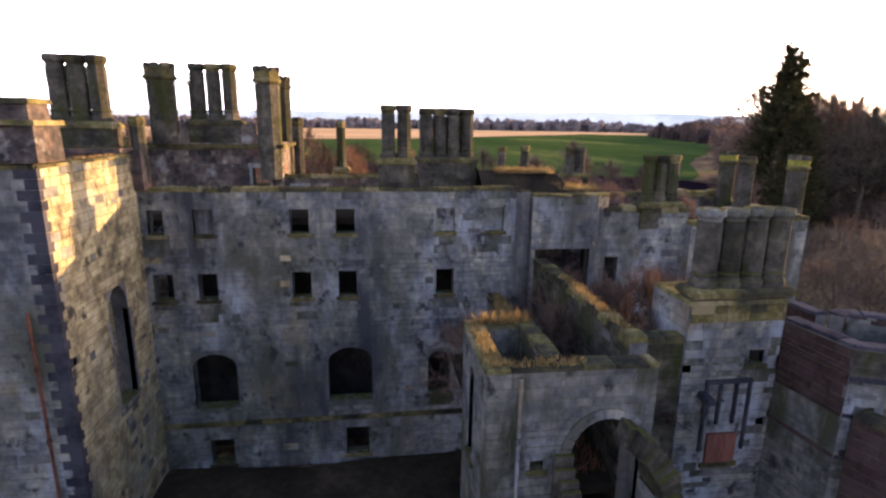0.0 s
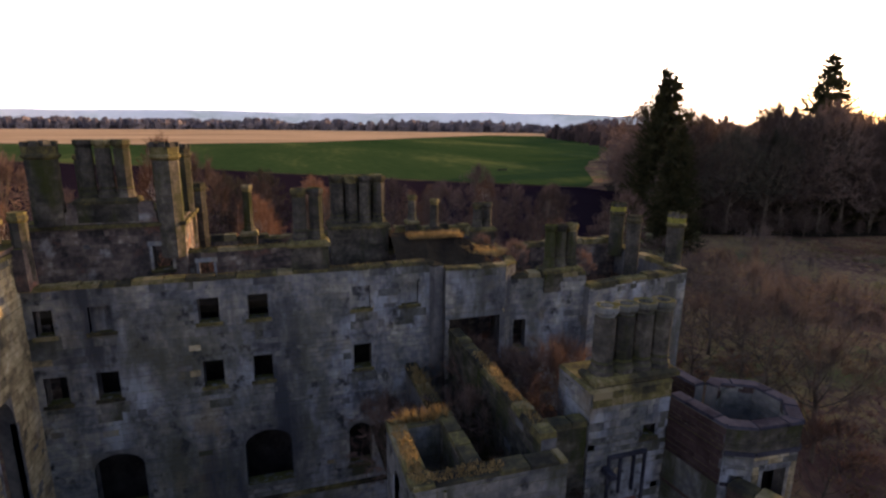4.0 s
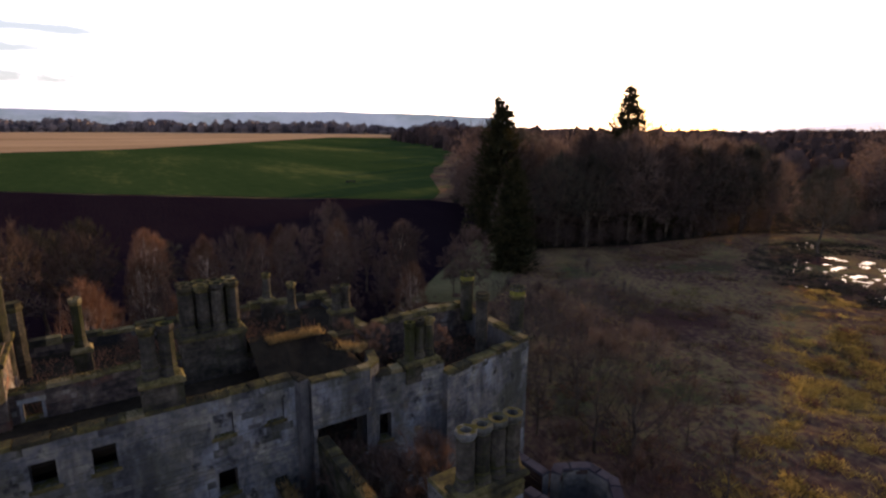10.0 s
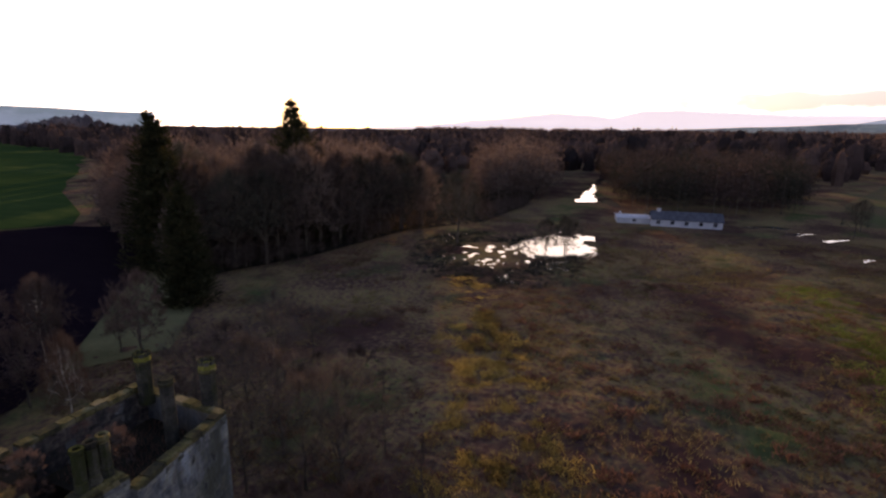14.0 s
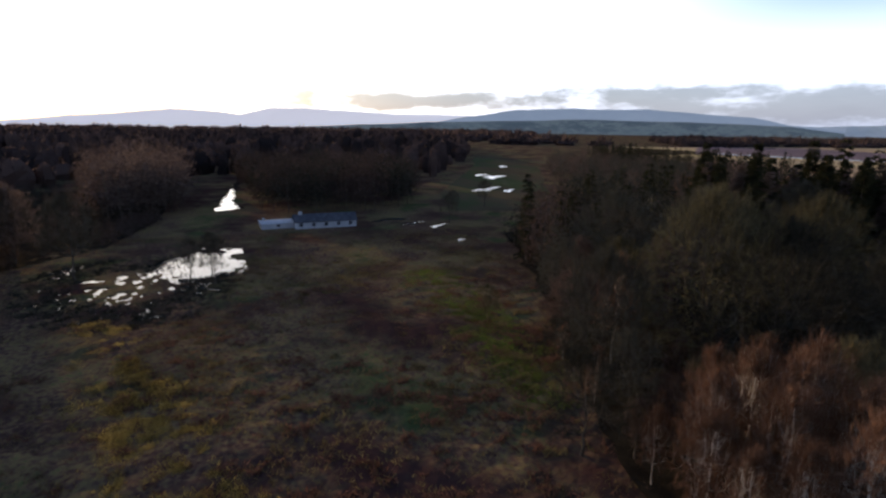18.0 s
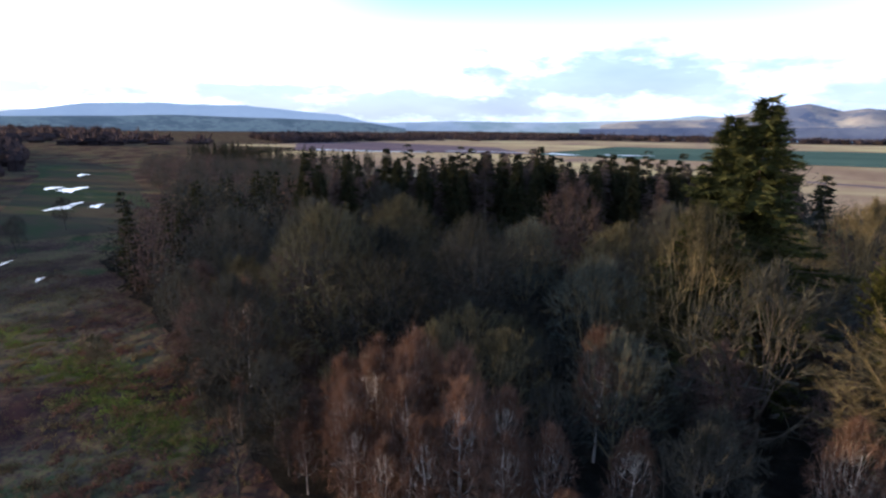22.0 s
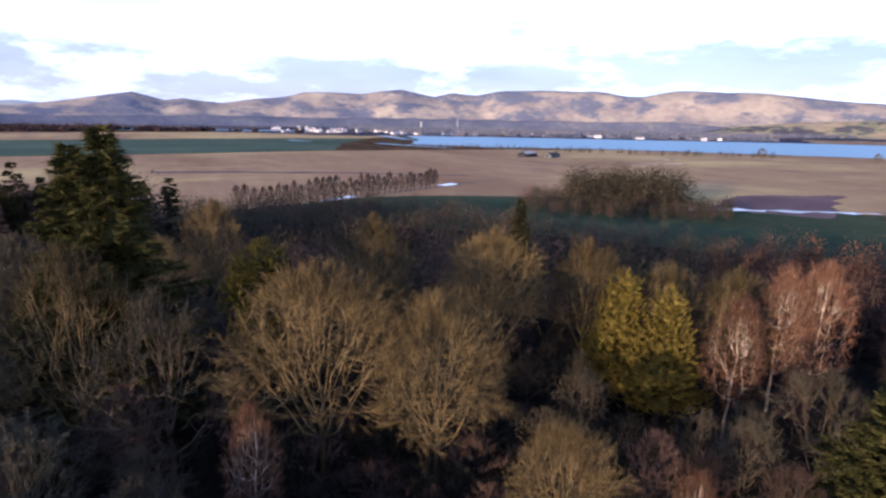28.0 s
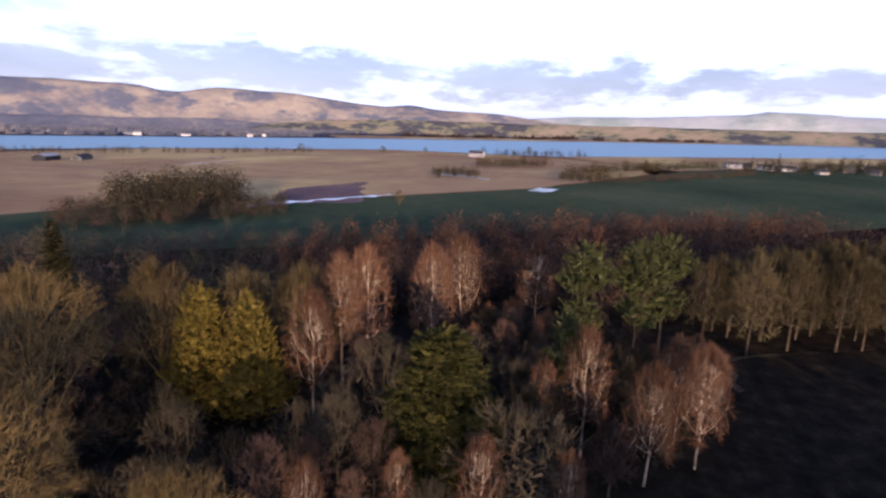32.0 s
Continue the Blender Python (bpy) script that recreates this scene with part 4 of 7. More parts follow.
sheet("tan_field", [(334, -330), (334, -700), (480, -640), (640, -540), (600, -420), (480, -385)], 0.15, TAN_FIELD, "bare stubble field beyond the conifers", "field")
sheet("bare_soil", [(338, -712), (480, -650), (650, -560), (930, -800), (860, -980), (480, -900)], 0.26, DARK_SOIL, "grey-brown bare field between floods", "field", 0.03)
for k, pts in enumerate(([(640, -585), (525, -612), (470, -650), (465, -668), (535, -632), (655, -600)], [(470, -700), (400, -735), (345, -745), (340, -756), (410, -750), (475, -715)], [(885, -825), (830, -895), (845, -912), (905, -840)], [(322, -745), (276, -730), (262, -742), (318, -768)], [(240, -770), (180, -790), (178, -802), (244, -786)])):
    sheet("field_pool", pts, 0.40, WATER, "long strip of flood water in a field", "water", 0.05)
sheet("shore_field", [(-696, 98), (-945, -56), (-975, -36), (-1436, 632), (-1990, 1490), (-1500, 1500), (-955, 430), (-806, 202)], 0.18, TAN_FIELD, "pale stubble on the river bank", "field")
sheet("river", [(-460, -960), (-545, -812), (-752, -700), (-990, -392), (-950, -60), (-980, -40), (-1440, 640), (-2000, 1500), (-2900, 2700), (-3600, 2000), (-2900, 800), (-2300, -100), (-1723, -859), (-987, -1403), (-720, -1560), (-600, -1200)], 0.30, RIVER, "wide blue tidal river", "river")
for pts in ([(-395, -985), (-450, -800), (-470, -800), (-430, -960), (-415, -1000)], [(-500, -960), (-540, -1120), (-560, -1115), (-525, -950)], [(-265, -1180), (-290, -1095), (-305, -1100), (-285, -1190)], [(-560, -1210), (-625, -1540), (-650, -1530), (-590, -1205)]):
    sheet("flood_meadow", pts, 0.42, RIVER, "strip of flood water in a riverside meadow", "water", 0.05)
sheet("far_shore", [(-560, -1510), (-716, -1506), (-990, -1408), (-1727, -864), (-2306, -104), (-2906, 798), (-3606, 2000), (-4800, 2600), (-4800, -4800), (600, -4800), (200, -2400)], 0.34, FAR_SHORE, "far river shore with pale fields", "field")
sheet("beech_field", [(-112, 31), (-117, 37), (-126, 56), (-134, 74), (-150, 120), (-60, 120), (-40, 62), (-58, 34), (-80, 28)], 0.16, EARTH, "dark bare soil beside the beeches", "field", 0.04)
# litter kept this dark to paint the shade between the crowns
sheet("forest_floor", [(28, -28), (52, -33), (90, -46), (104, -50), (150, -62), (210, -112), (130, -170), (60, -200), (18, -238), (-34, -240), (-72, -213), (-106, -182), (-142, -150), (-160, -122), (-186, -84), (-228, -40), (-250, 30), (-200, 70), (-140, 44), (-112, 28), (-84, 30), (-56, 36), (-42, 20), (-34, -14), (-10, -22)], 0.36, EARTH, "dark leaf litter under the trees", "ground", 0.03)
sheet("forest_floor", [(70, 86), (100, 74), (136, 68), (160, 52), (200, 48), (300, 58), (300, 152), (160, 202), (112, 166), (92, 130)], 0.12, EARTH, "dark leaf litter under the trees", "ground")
for k, pts in enumerate(([(-480, -420), (-540, -430), (-560, -405), (-500, -398)], [(-395, -30), (-418, -22), (-425, -38), (-400, -44)], [(-560, -470), (-610, -480), (-618, -462), (-570, -452)], [(-250, -178), (-330, -125), (-332, -129), (-253, -183)], [(-500, -143), (-486, -112), (-468, -90), (-474, -86), (-494, -112), (-508, -138)], [(-82, -282), (-104, -292), (-106, -287), (-84, -277)], [(-176, -322), (-192, -330), (-194, -322), (-180, -316)])):
    sheet("field_pool", pts, 0.32, WATER, "shallow pool of rainwater standing in a field", "water", 0.07)
# the walls' shade on the ground is put in by this dark sheet
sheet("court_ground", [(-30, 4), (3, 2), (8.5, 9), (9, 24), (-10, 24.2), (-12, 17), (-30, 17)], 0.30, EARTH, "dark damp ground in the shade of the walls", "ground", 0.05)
# beech shade painted the same way, over the grass
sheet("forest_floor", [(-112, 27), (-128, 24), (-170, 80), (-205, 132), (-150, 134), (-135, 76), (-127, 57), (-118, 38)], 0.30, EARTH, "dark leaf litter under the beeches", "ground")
sheet("flood_water", [(420, -2050), (-80, -2180), (-420, -2120), (-700, -2080), (-640, -2250), (-80, -2330), (420, -2250)], 0.40, RIVER, "far bend of the blue river", "river")
sheet("bare_soil", [(-330, -204), (-400, -176), (-290, -130), (-262, -176)], 0.24, DARK_SOIL, "dark bare soil patch in the stubble", "field", 0.03)
sheet("field_track", [(-4, -475), (-60, -460), (-150, -420), (-230, -370), (-236, -376), (-155, -430), (-62, -472), (-4, -488)], 0.24, DARK_SOIL, "dark wheel-rutted track across the stubble", "track", 0.03)
sheet("far_tan_field", [(-1770, -880), (-2320, -90), (-2920, 810), (-3600, 1900), (-4200, 1900), (-3500, 700), (-2900, -300), (-2150, -1120)], 0.50, TAN_FIELD, "pale fields on the opposite shore", "field")

# ---- the ruined mansion ----
main_range = thing("main_range", (-1.6, 24.5, 0), "roofless grey ashlar mansion range with empty square windows", "ruined mansion")
X0 = -10.2
wins = []
for x in (-10.05, -7.95, -3.82, -1.78, 2.84, 5.2):
    wins.append((x - X0 + (0.2 if x < -10 else 0), x - X0 + 0.86, 11.9, 13.02, 0.0))
for x in (-9.9, -8.0, -3.84, -1.75, 2.83):
    wins.append((x - X0 + 0.02, x - X0 + 0.87, 8.86, 10.1, 0.0))
wins += [(1.62, 3.6, 3.45, 5.5, 0.68), (7.84, 9.95, 3.5, 5.55, 0.72), (12.7, 13.82, 3.62, 5.4, 0.5)]
wins += [(2.1, 3.2, 0.35, 1.72, 0.0), (8.6, 9.75, 0.5, 1.98, 0.0)]
Wall(main_range, (X0, 24.25), (6.88, 24.25), 0, 13.85, 0.6, wins, seed=3, blind=(1, 4, 5), ruin=0.05, singles=(10.2, 17, 7.0, 13.8))
# string course over the basement
u = X0
rs = random.Random(8)
while u < 6.8:
    l = min(rs.choice((0.8, 1.1, 1.4)), 6.86 - u)
    V, F = [], []
    add_box(V, F, u + 0.005, u + l - 0.005, 24.09, 24.249, 2.5, 2.68, 0.0)
    piece("string_stone", V, F, MOSS, main_range)
    u += l
Wall(main_range, (7.25, 23.95), (6.95, 24.9), 0, 13.8, 0.5, seed=5)
# slab added behind the parapet to keep light out of the windows
V, F = [], []
add_box(V, F, X0, 6.8, 24.86, 29.2, 12.2, 12.5)
piece("sunken_roof", V, F, EARTH, main_range)
# unseen backing and baffles, added so that the openings stay dark
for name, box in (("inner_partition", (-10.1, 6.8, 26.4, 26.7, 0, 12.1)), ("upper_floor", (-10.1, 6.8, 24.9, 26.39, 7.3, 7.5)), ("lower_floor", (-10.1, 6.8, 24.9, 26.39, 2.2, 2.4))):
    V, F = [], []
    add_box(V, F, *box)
    piece(name, V, F, OPENING_DARK, main_range)
# inner wall behind the parapet, with a mossy top
Wall(main_range, (-4.9, 29.25), (2.4, 29.6), 0, 13.95, 0.55, [(0.6, 1.3, 12.52, 13.4, 0)], seed=7, ruin=0.06, stone=SMOKED_STONE)
Wall(main_range, (2.4, 29.6), (12.2, 29.6), 0, 13.2, 0.55, seed=9, ruin=0.2, stone=SMOKED_STONE)

# bay with a low parapet and a broken opening under it
bay = thing("bay_wing", (8.9, 24.2, 0), "pale ashlar bay with a low curved parapet and broken opening", "ruined wing")
Wall(bay, (7.3, 23.72), (10.45, 23.72), 0, 13.62, 0.5, [(0.2, 2.9, 8.9, 11.1, 0)], seed=11)
Wall(bay, (10.45, 23.72), (11.25, 24.3), 0, 13.62, 0.45, seed=12)
Wall(bay, (11.25, 24.3), (11.7, 25.9), 11.5, 13.5, 0.45, seed=13)
# dark slab added for the shade in the hollow behind the parapet
V, F = [], []
add_box(V, F, 7.4, 11.2, 24.3, 29.4, 12.2, 12.45)
piece("sunken_roof", V, F, EARTH, bay)
Wall(bay, (10.6, 24.1), (15.0, 23.6), 0, 12.9, 0.6, [(0.5, 1.2, 9.0, 10.6, 0)], seed=14, ruin=0.15)

# north-east block: pale wall between two turrets
ne = thing("corner_block", (18.7, 27, 0), "pale stained ashlar corner block with a sloping broken top", "ruined wing")
Wall(ne, (15.0, 23.2), (22.4, 24.6), 0, 12.25, 0.6, seed=15, ruin=0.12)
Wall(ne, (22.4, 24.6), (22.9, 31.5), 0, 12.25, 0.6, seed=16, ruin=0.12)
Wall(ne, (14.6, 31.6), (22.9, 31.5), 0, 12.6, 0.6, seed=17, ruin=0.3, stone=SMOKED_STONE)
V, F = [], []
add_box(V, F, 15.2, 22.4, 25.2, 31.2, 10.2, 10.4)
piece("sunken_floor", V, F, EARTH, ne)

# outer north wall of the whole house, low and broken
north = thing("north_range", (0, 40, 0), "low broken outer wall of dark rubble", "ruined wall")
Wall(north, (-16, 40.2), (14.6, 40.2), 0, 12.3, 0.6, [(6, 7, 9, 11, 0), (14, 15, 9, 11, 0)], seed=18, ruin=0.35, stone=SMOKED_STONE)
Wall(north, (14.6, 31.8), (14.6, 40.2), 0, 12.0, 0.6, seed=19, ruin=0.35, stone=SMOKED_STONE)
V, F = [], []
add_box(V, F, -10.1, 14.5, 30.2, 40.1, 11.3, 11.6)
piece("overgrown_floor", V, F, EARTH, north)

# tower over the range
tower = thing("stair_tower", (-8.2, 32, 12), "square stone tower head with mossy string course", "tower")
Wall(tower, (-11.6, 28.75), (-4.75, 28.75), 0, 15.5, 0.6, [(5.35, 6.2, 13.3, 14.5, 0)], seed=21, coping=False, stone=SMOKED_STONE)
Wall(tower, (-4.75, 28.75), (-4.75, 35.5), 12.5, 15.5, 0.6, seed=22, coping=False, stone=SMOKED_STONE)
Wall(tower, (-11.6, 35.5), (-11.6, 28.75), 12.5, 15.5, 0.6, seed=23, coping=False, stone=SMOKED_STONE)
V, F = [], []
add_box(V, F, -11.75, -4.6, 28.6, 35.6, 15.5, 15.68)
piece("string_course", V, F, MOSS, tower)
V, F = [], []
add_box(V, F, -11.55, -4.8, 28.8, 35.4, 15.684, 15.75)
for a, b, hgt in ((-9.7, -6.0, 0.95), (-10.2, -9.6, 0.5), (-6.4, -5.9, 0.45)):
    add_box(V, F, a, b, 28.85, 29.25, 15.75, 15.75 + hgt, 0.05)
piece("broken_parapet", V, F, SMOKED_STONE, tower)
turret((-10.38, 28.95), 0.66, 15.69, 18.75, 19.55, "square-set octagonal turret with mossy battlements")
turret((-5.3, 29.0), 0.62, 13.9, 18.7, 19.5, "octagonal turret with sunlit edge and mossy battlements")
turret((-5.0, 31.9), 0.42, 13.9, 18.6, 19.3, "slim octagonal turret with battlements")
turret((-9.25, 30.6), 0.36, 15.69, 18.6, 19.0, "short slim octagonal turret", merlons=False)
turret((-4.55, 33.6), 0.36, 13.0, 16.6, 17.3, "slim octagonal turret beside the tower", merlons=False)

# west wing, nearest the camera: sunlit upper wall
wing = thing("west_wing", (-14, 21, 0), "tall ashlar wing with a pointed window and dark quoins", "ruined wing")
# sun-facing wall: ochre stone with some of the sunlight in its colour
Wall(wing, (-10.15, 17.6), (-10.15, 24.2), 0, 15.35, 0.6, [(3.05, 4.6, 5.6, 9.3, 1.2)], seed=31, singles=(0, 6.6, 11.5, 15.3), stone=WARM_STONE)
Wall(wing, (-21, 17.6), (-10.15, 17.6), 0, 15.35, 0.6, [(5.2, 6.6, 8.5, 11.0, 0.6)], seed=32)
Wall(wing, (-21, 24.3), (-21, 17.6), 0, 15.35, 0.6, seed=33)
V, F = [], []
add_box(V, F, -20.9, -10.8, 18.3, 24.2, 14.2, 14.4)
piece("flat_roof", V, F, EARTH, wing)
V, F = [], []
add_box(V, F, -14.5, -10.3, 23.2, 25.6, 14.4, 15.5)
add_box(V, F, -14.6, -10.1, 23.1, 25.7, 15.504, 15.7)
piece("raised_end", V, F, SMOKED_STONE, wing)
for k in range(46):       # alternating long and short quoins
    V, F = [], []
    l = 0.62 if k % 2 else 0.36
    z = 0.05 + k * 0.333
    add_box(V, F, -10.15 - l, -10.118, 17.568, 17.568 + (0.36 if k % 2 else 0.62) * 0.55, z, z + 0.322)
    piece("quoin", V, F, DARK_QUOIN, wing)
for x0, x1, y0, y1, z0, z1, name, mat in ((-11.4, -9.95, 17.45, 18.9, 15.52, 16.62, "corner_pier", SMOKED_STONE), (-11.5, -9.85, 17.35, 19.0, 16.624, 16.78, "pier_cornice", MOSS), (-11.2, -10.1, 17.6, 18.7, 16.784, 17.25, "pier_block", SMOKED_STONE), (-11.27, -10.03, 17.53, 18.77, 17.254, 17.42, "pier_cap", MOSS)):
    V, F = [], []
    add_box(V, F, x0, x1, y0, y1, z0, z1, 0.02)
    piece(name, V, F, mat, wing)
for px, z0, z1 in ((-11.0, 2.0, 10.8),):
    V, F = [], []
    add_lathe(V, F, px, 17.48, [(0.05, z0), (0.05, z1)], 8)
    for z in (3.6, 6.2, 8.8):
        add_lathe(V, F, px, 17.48, [(0.075, z), (0.075, z + 0.1)], 8)
    piece("drainpipe", V, F, RUST, wing, "rusty iron drainpipe")
turret((-9.95, 24.6), 0.3, 14.2, 16.6, 17.2, "slim broken turret at the wing's end", merlons=False)
V, F = [], []
add_box(V, F, -10.7, -9.7, 24.0, 24.9, 13.9, 15.6, 0.04)
piece("end_pier", V, F, SMOKED_STONE, wing)

# chimney stacks
chimney_stack((-12.0, 24.5), 3, 0.78, 0.8, 15.7, 16.75, 19.35, "tall triple stack of dark octagonal flues on wing", heading=0)
chimney_stack((-7.98, 29.3), 3, 0.78, 0.8, 15.75, 16.9, 19.6, "triple stack of octagonal flues on the tower")
chimney_stack((1.03, 24.75), 2, 0.72, 0.75, 13.9, 15.3, 17.6, "double stack of flues on the front parapet")
chimney_stack((4.05, 30.2), 4, 0.76, 1.55, 12.4, 15.05, 17.65, "double row of eight flues on a stone base", rows=2)
chimney_stack((-1.95, 33.4), 1, 0.62, 0.6, 11.6, 14.2, 16.9, "single slender flue with a weathered base")
chimney_stack((9.45, 39.0), 1, 0.66, 0.62, 11.6, 13.4, 15.25, "single flue, square and pale")
chimney_stack((10.0, 34.9), 1, 0.62, 0.62, 11.6, 13.6, 15.5, "single dark flue among the roofless walls")
chimney_stack((12.55, 32.4), 2, 0.66, 0.65, 11.6, 13.95, 15.5, "double flue with sunlit flank")
chimney_stack((13.7, 24.15), 3, 0.62, 0.65, 12.0, 13.3, 15.5, "triple stack of flues on the east wall")
chimney_stack((11.85, 15.50), 4, 0.80, 0.85, 11.384, 11.75, 14.3, "large four-flue stack with pale lobed caps", pale_caps=True, radius=0.398)
turret((22.7, 26.2), 0.52, 11.8, 14.6, 15.4, "corner turret with yellow lichen", lichen=True)
turret((20.0, 26.6), 0.42, 10.4, 14.9, 15.55, "slim corner turret with string moulding", merlons=False)
turret((21.9, 30.9), 0.5, 11.8, 14.6, 15.4, "corner turret with yellow lichen and moss", lichen=True)

# service court: front block, cross walls, stack tower, octagonal turret
court = thing("service_block", (5.5, 15, 0), "hollow stone service block with grassy wall heads and broken vault", "ruined outbuilding")
Wall(court, (3.0, 13.2), (8.05, 13.2), 0, 10.12, 0.6, [(2.55, 4.75, 3.6, 7.3, 1.25), (1.35, 1.75, 7.0, 7.3, 0)], seed=41, singles=(0, 5.1, 5.5, 10.1), stone=STAINED_STONE)
Wall(court, (3.0, 17.0), (3.0, 13.2), 0, 10.12, 0.6, [(1.3, 2.1, 6.2, 8.9, 0.4)], seed=42, stone=STAINED_STONE)
# darker stone on the inner faces stands for shade inside the cells
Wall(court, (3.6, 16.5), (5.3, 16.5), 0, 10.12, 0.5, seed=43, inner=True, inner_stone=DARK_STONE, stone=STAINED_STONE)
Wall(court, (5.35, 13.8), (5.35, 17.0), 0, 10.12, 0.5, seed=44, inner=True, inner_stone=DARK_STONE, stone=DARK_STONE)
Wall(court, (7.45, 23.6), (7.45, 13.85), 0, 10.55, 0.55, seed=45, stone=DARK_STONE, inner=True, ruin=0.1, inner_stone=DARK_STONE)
Wall(court, (8.05, 15.0), (9.9, 15.0), 0, 10.1, 0.5, seed=46, ruin=0.1, stone=DARK_STONE)
Wall(court, (5.9, 17.0), (5.9, 24.2), 0, 8.6, 0.5, seed=40, ruin=0.3)
V, F = [], []
add_box(V, F, 3.62, 7.42, 13.85, 24.2, 5.5, 5.7)
add_box(V, F, 8.02, 13.3, 17.3, 23.5, 5.5, 5.7)
piece("overgrown_floor", V, F, EARTH, court)
V, F = [], []
add_lathe(V, F, 3.95, 13.08, [(0.055, 5.0), (0.055, 10.0)], 8)
for z in (6.0, 8.0, 9.6):
    add_lathe(V, F, 3.95, 13.08, [(0.08, z), (0.08, z + 0.12)], 8)
piece("drainpipe", V, F, STONE, court, "pale lime-streaked drainpipe")
# broken vault in front of the arch: a sloping stub of wall and a curved springer
rk = random.Random(12)
for k in range(12):
    f = k / 11
    y = 13.18 - 2.7 * f
    z = 7.5 - 2.6 * f + rk.uniform(-0.08, 0.08)
    V, F = [], []
    add_box(V, F, 5.0 + rk.uniform(-0.05, 0.05), 5.62 + rk.uniform(-0.06, 0.06), y - 0.222, y - 0.002, 0, z, 0.03)
    piece("stub_wall_stone", V, F, DARK_STONE, court)
for k in range(9):
    a0, a1 = radians(4 + k * 8.2), radians(4 + (k + 1) * 8.2 - 0.4)
    dpt = 1.5 - 0.75 * (k / 8) + rk.uniform(-0.12, 0.12)
    V = []
    for y in (13.185 - dpt, 13.185):
        for r, a in ((1.12, a0), (1.62 + rk.uniform(0, 0.12), a0), (1.62 + rk.uniform(0, 0.12), a1), (1.12, a1)):
            V.append((6.65 + r * math.cos(a), y, 6.55 + r * 1.25 * math.sin(a)))
    piece("vault_stone", V, [(0, 1, 2, 3), (7, 6, 5, 4), (0, 4, 5, 1), (1, 5, 6, 2), (2, 6, 7, 3), (3, 7, 4, 0)], DARK_STONE, court)
V, F = [], []
z = 0.0
while z < 6.5:
    add_box(V, F, 7.75 + rk.uniform(-0.02, 0.02), 8.35 + rk.uniform(-0.02, 0.02), 11.75 + rk.uniform(-0.03, 0.03), 13.18, z + 0.004, min(z + 0.34, 6.55) - 0.004)
    z += 0.34
piece("vault_pier", V, F, STONE, court)
for k in range(13):       # ring of arch stones
    a0, a1 = radians(180 * k / 13 + 0.5), radians(180 * (k + 1) / 13 - 0.5)
    V = [(6.65 + r * math.cos(a), y, 7.3 + r * (1.14 if r < 1.2 else 1.1) * math.sin(a)) for y in (13.13, 13.22) for r, a in ((1.1, a0), (1.42, a0), (1.42, a1), (1.1, a1))]
    piece("arch_stone", V, [(0, 1, 2, 3), (7, 6, 5, 4), (0, 4, 5, 1), (1, 5, 6, 2), (2, 6, 7, 3), (3, 7, 4, 0)], STONE, court)
stack_tower = thing("stack_tower", (11.6, 15.9, 0), "square stone tower under the big chimney stack", "tower")
Wall(stack_tower, (9.95, 14.95), (13.35, 14.95), 0, 11.25, 0.5, [(2.3, 2.85, 9.15, 9.65, 0), (1.15, 2.27, 5.5, 6.65, 0)], seed=51, singles=(0, 3.4, 6.8, 11.5), blind=(1,), coping=False, grime=0.10)
Wall(stack_tower, (13.35, 14.95), (13.35, 17.2), 0, 11.25, 0.5, seed=52, coping=False)
Wall(stack_tower, (9.95, 17.2), (9.95, 14.95), 0, 11.25, 0.5, seed=53, coping=False)
Wall(stack_tower, (13.35, 17.2), (9.95, 17.2), 0, 11.25, 0.5, seed=54, coping=False)
V, F = [], []
add_box(V, F, 11.12, 12.2, 14.86, 14.98, 5.52, 6.62)
piece("boarded_door", V, F, DOOR_RED, stack_tower, "red-brown boards in a blocked doorway")
for x in (10.87, 11.37, 11.95, 12.43):     # hood mould and iron straps round the blocked window
    V, F = [], []
    add_box(V, F, x - 0.05, x + 0.05, 14.84, 14.93, 6.0 if x in (10.87, 12.43) else 7.0, 8.5)
    piece("mullion_scar", V, F, DARK_QUOIN, stack_tower)
V, F = [], []
add_box(V, F, 10.82, 12.48, 14.82, 14.93, 8.504, 8.64)
piece("hood_mould", V, F, DARK_QUOIN, stack_tower)
V, F = [], []
add_box(V, F, 10.55, 10.85, 14.3, 14.93, 8.05, 8.25, 0.03)
piece("corbel", V, F, DARK_QUOIN, stack_tower)

V, F = [], []
add_box(V, F, 9.90, 13.40, 14.90, 17.25, 11.254, 11.38, 0.08)
piece("cap_slab", V, F, MOSS, stack_tower)
u, rk2 = 10.0, random.Random(19)
while u < 13.3:       # blackened stones under the stack
    l = min(rk2.choice((0.45, 0.6, 0.8)), 13.34 - u)
    for z in (10.67, 10.96):
        V, F = [], []
        add_box(V, F, u + 0.006, u + l - 0.006, 14.90 + rk2.uniform(0, 0.02), 14.93, z, z + 0.285)
        piece("blackened_stone", V, F, MOSS, stack_tower)
    u += l

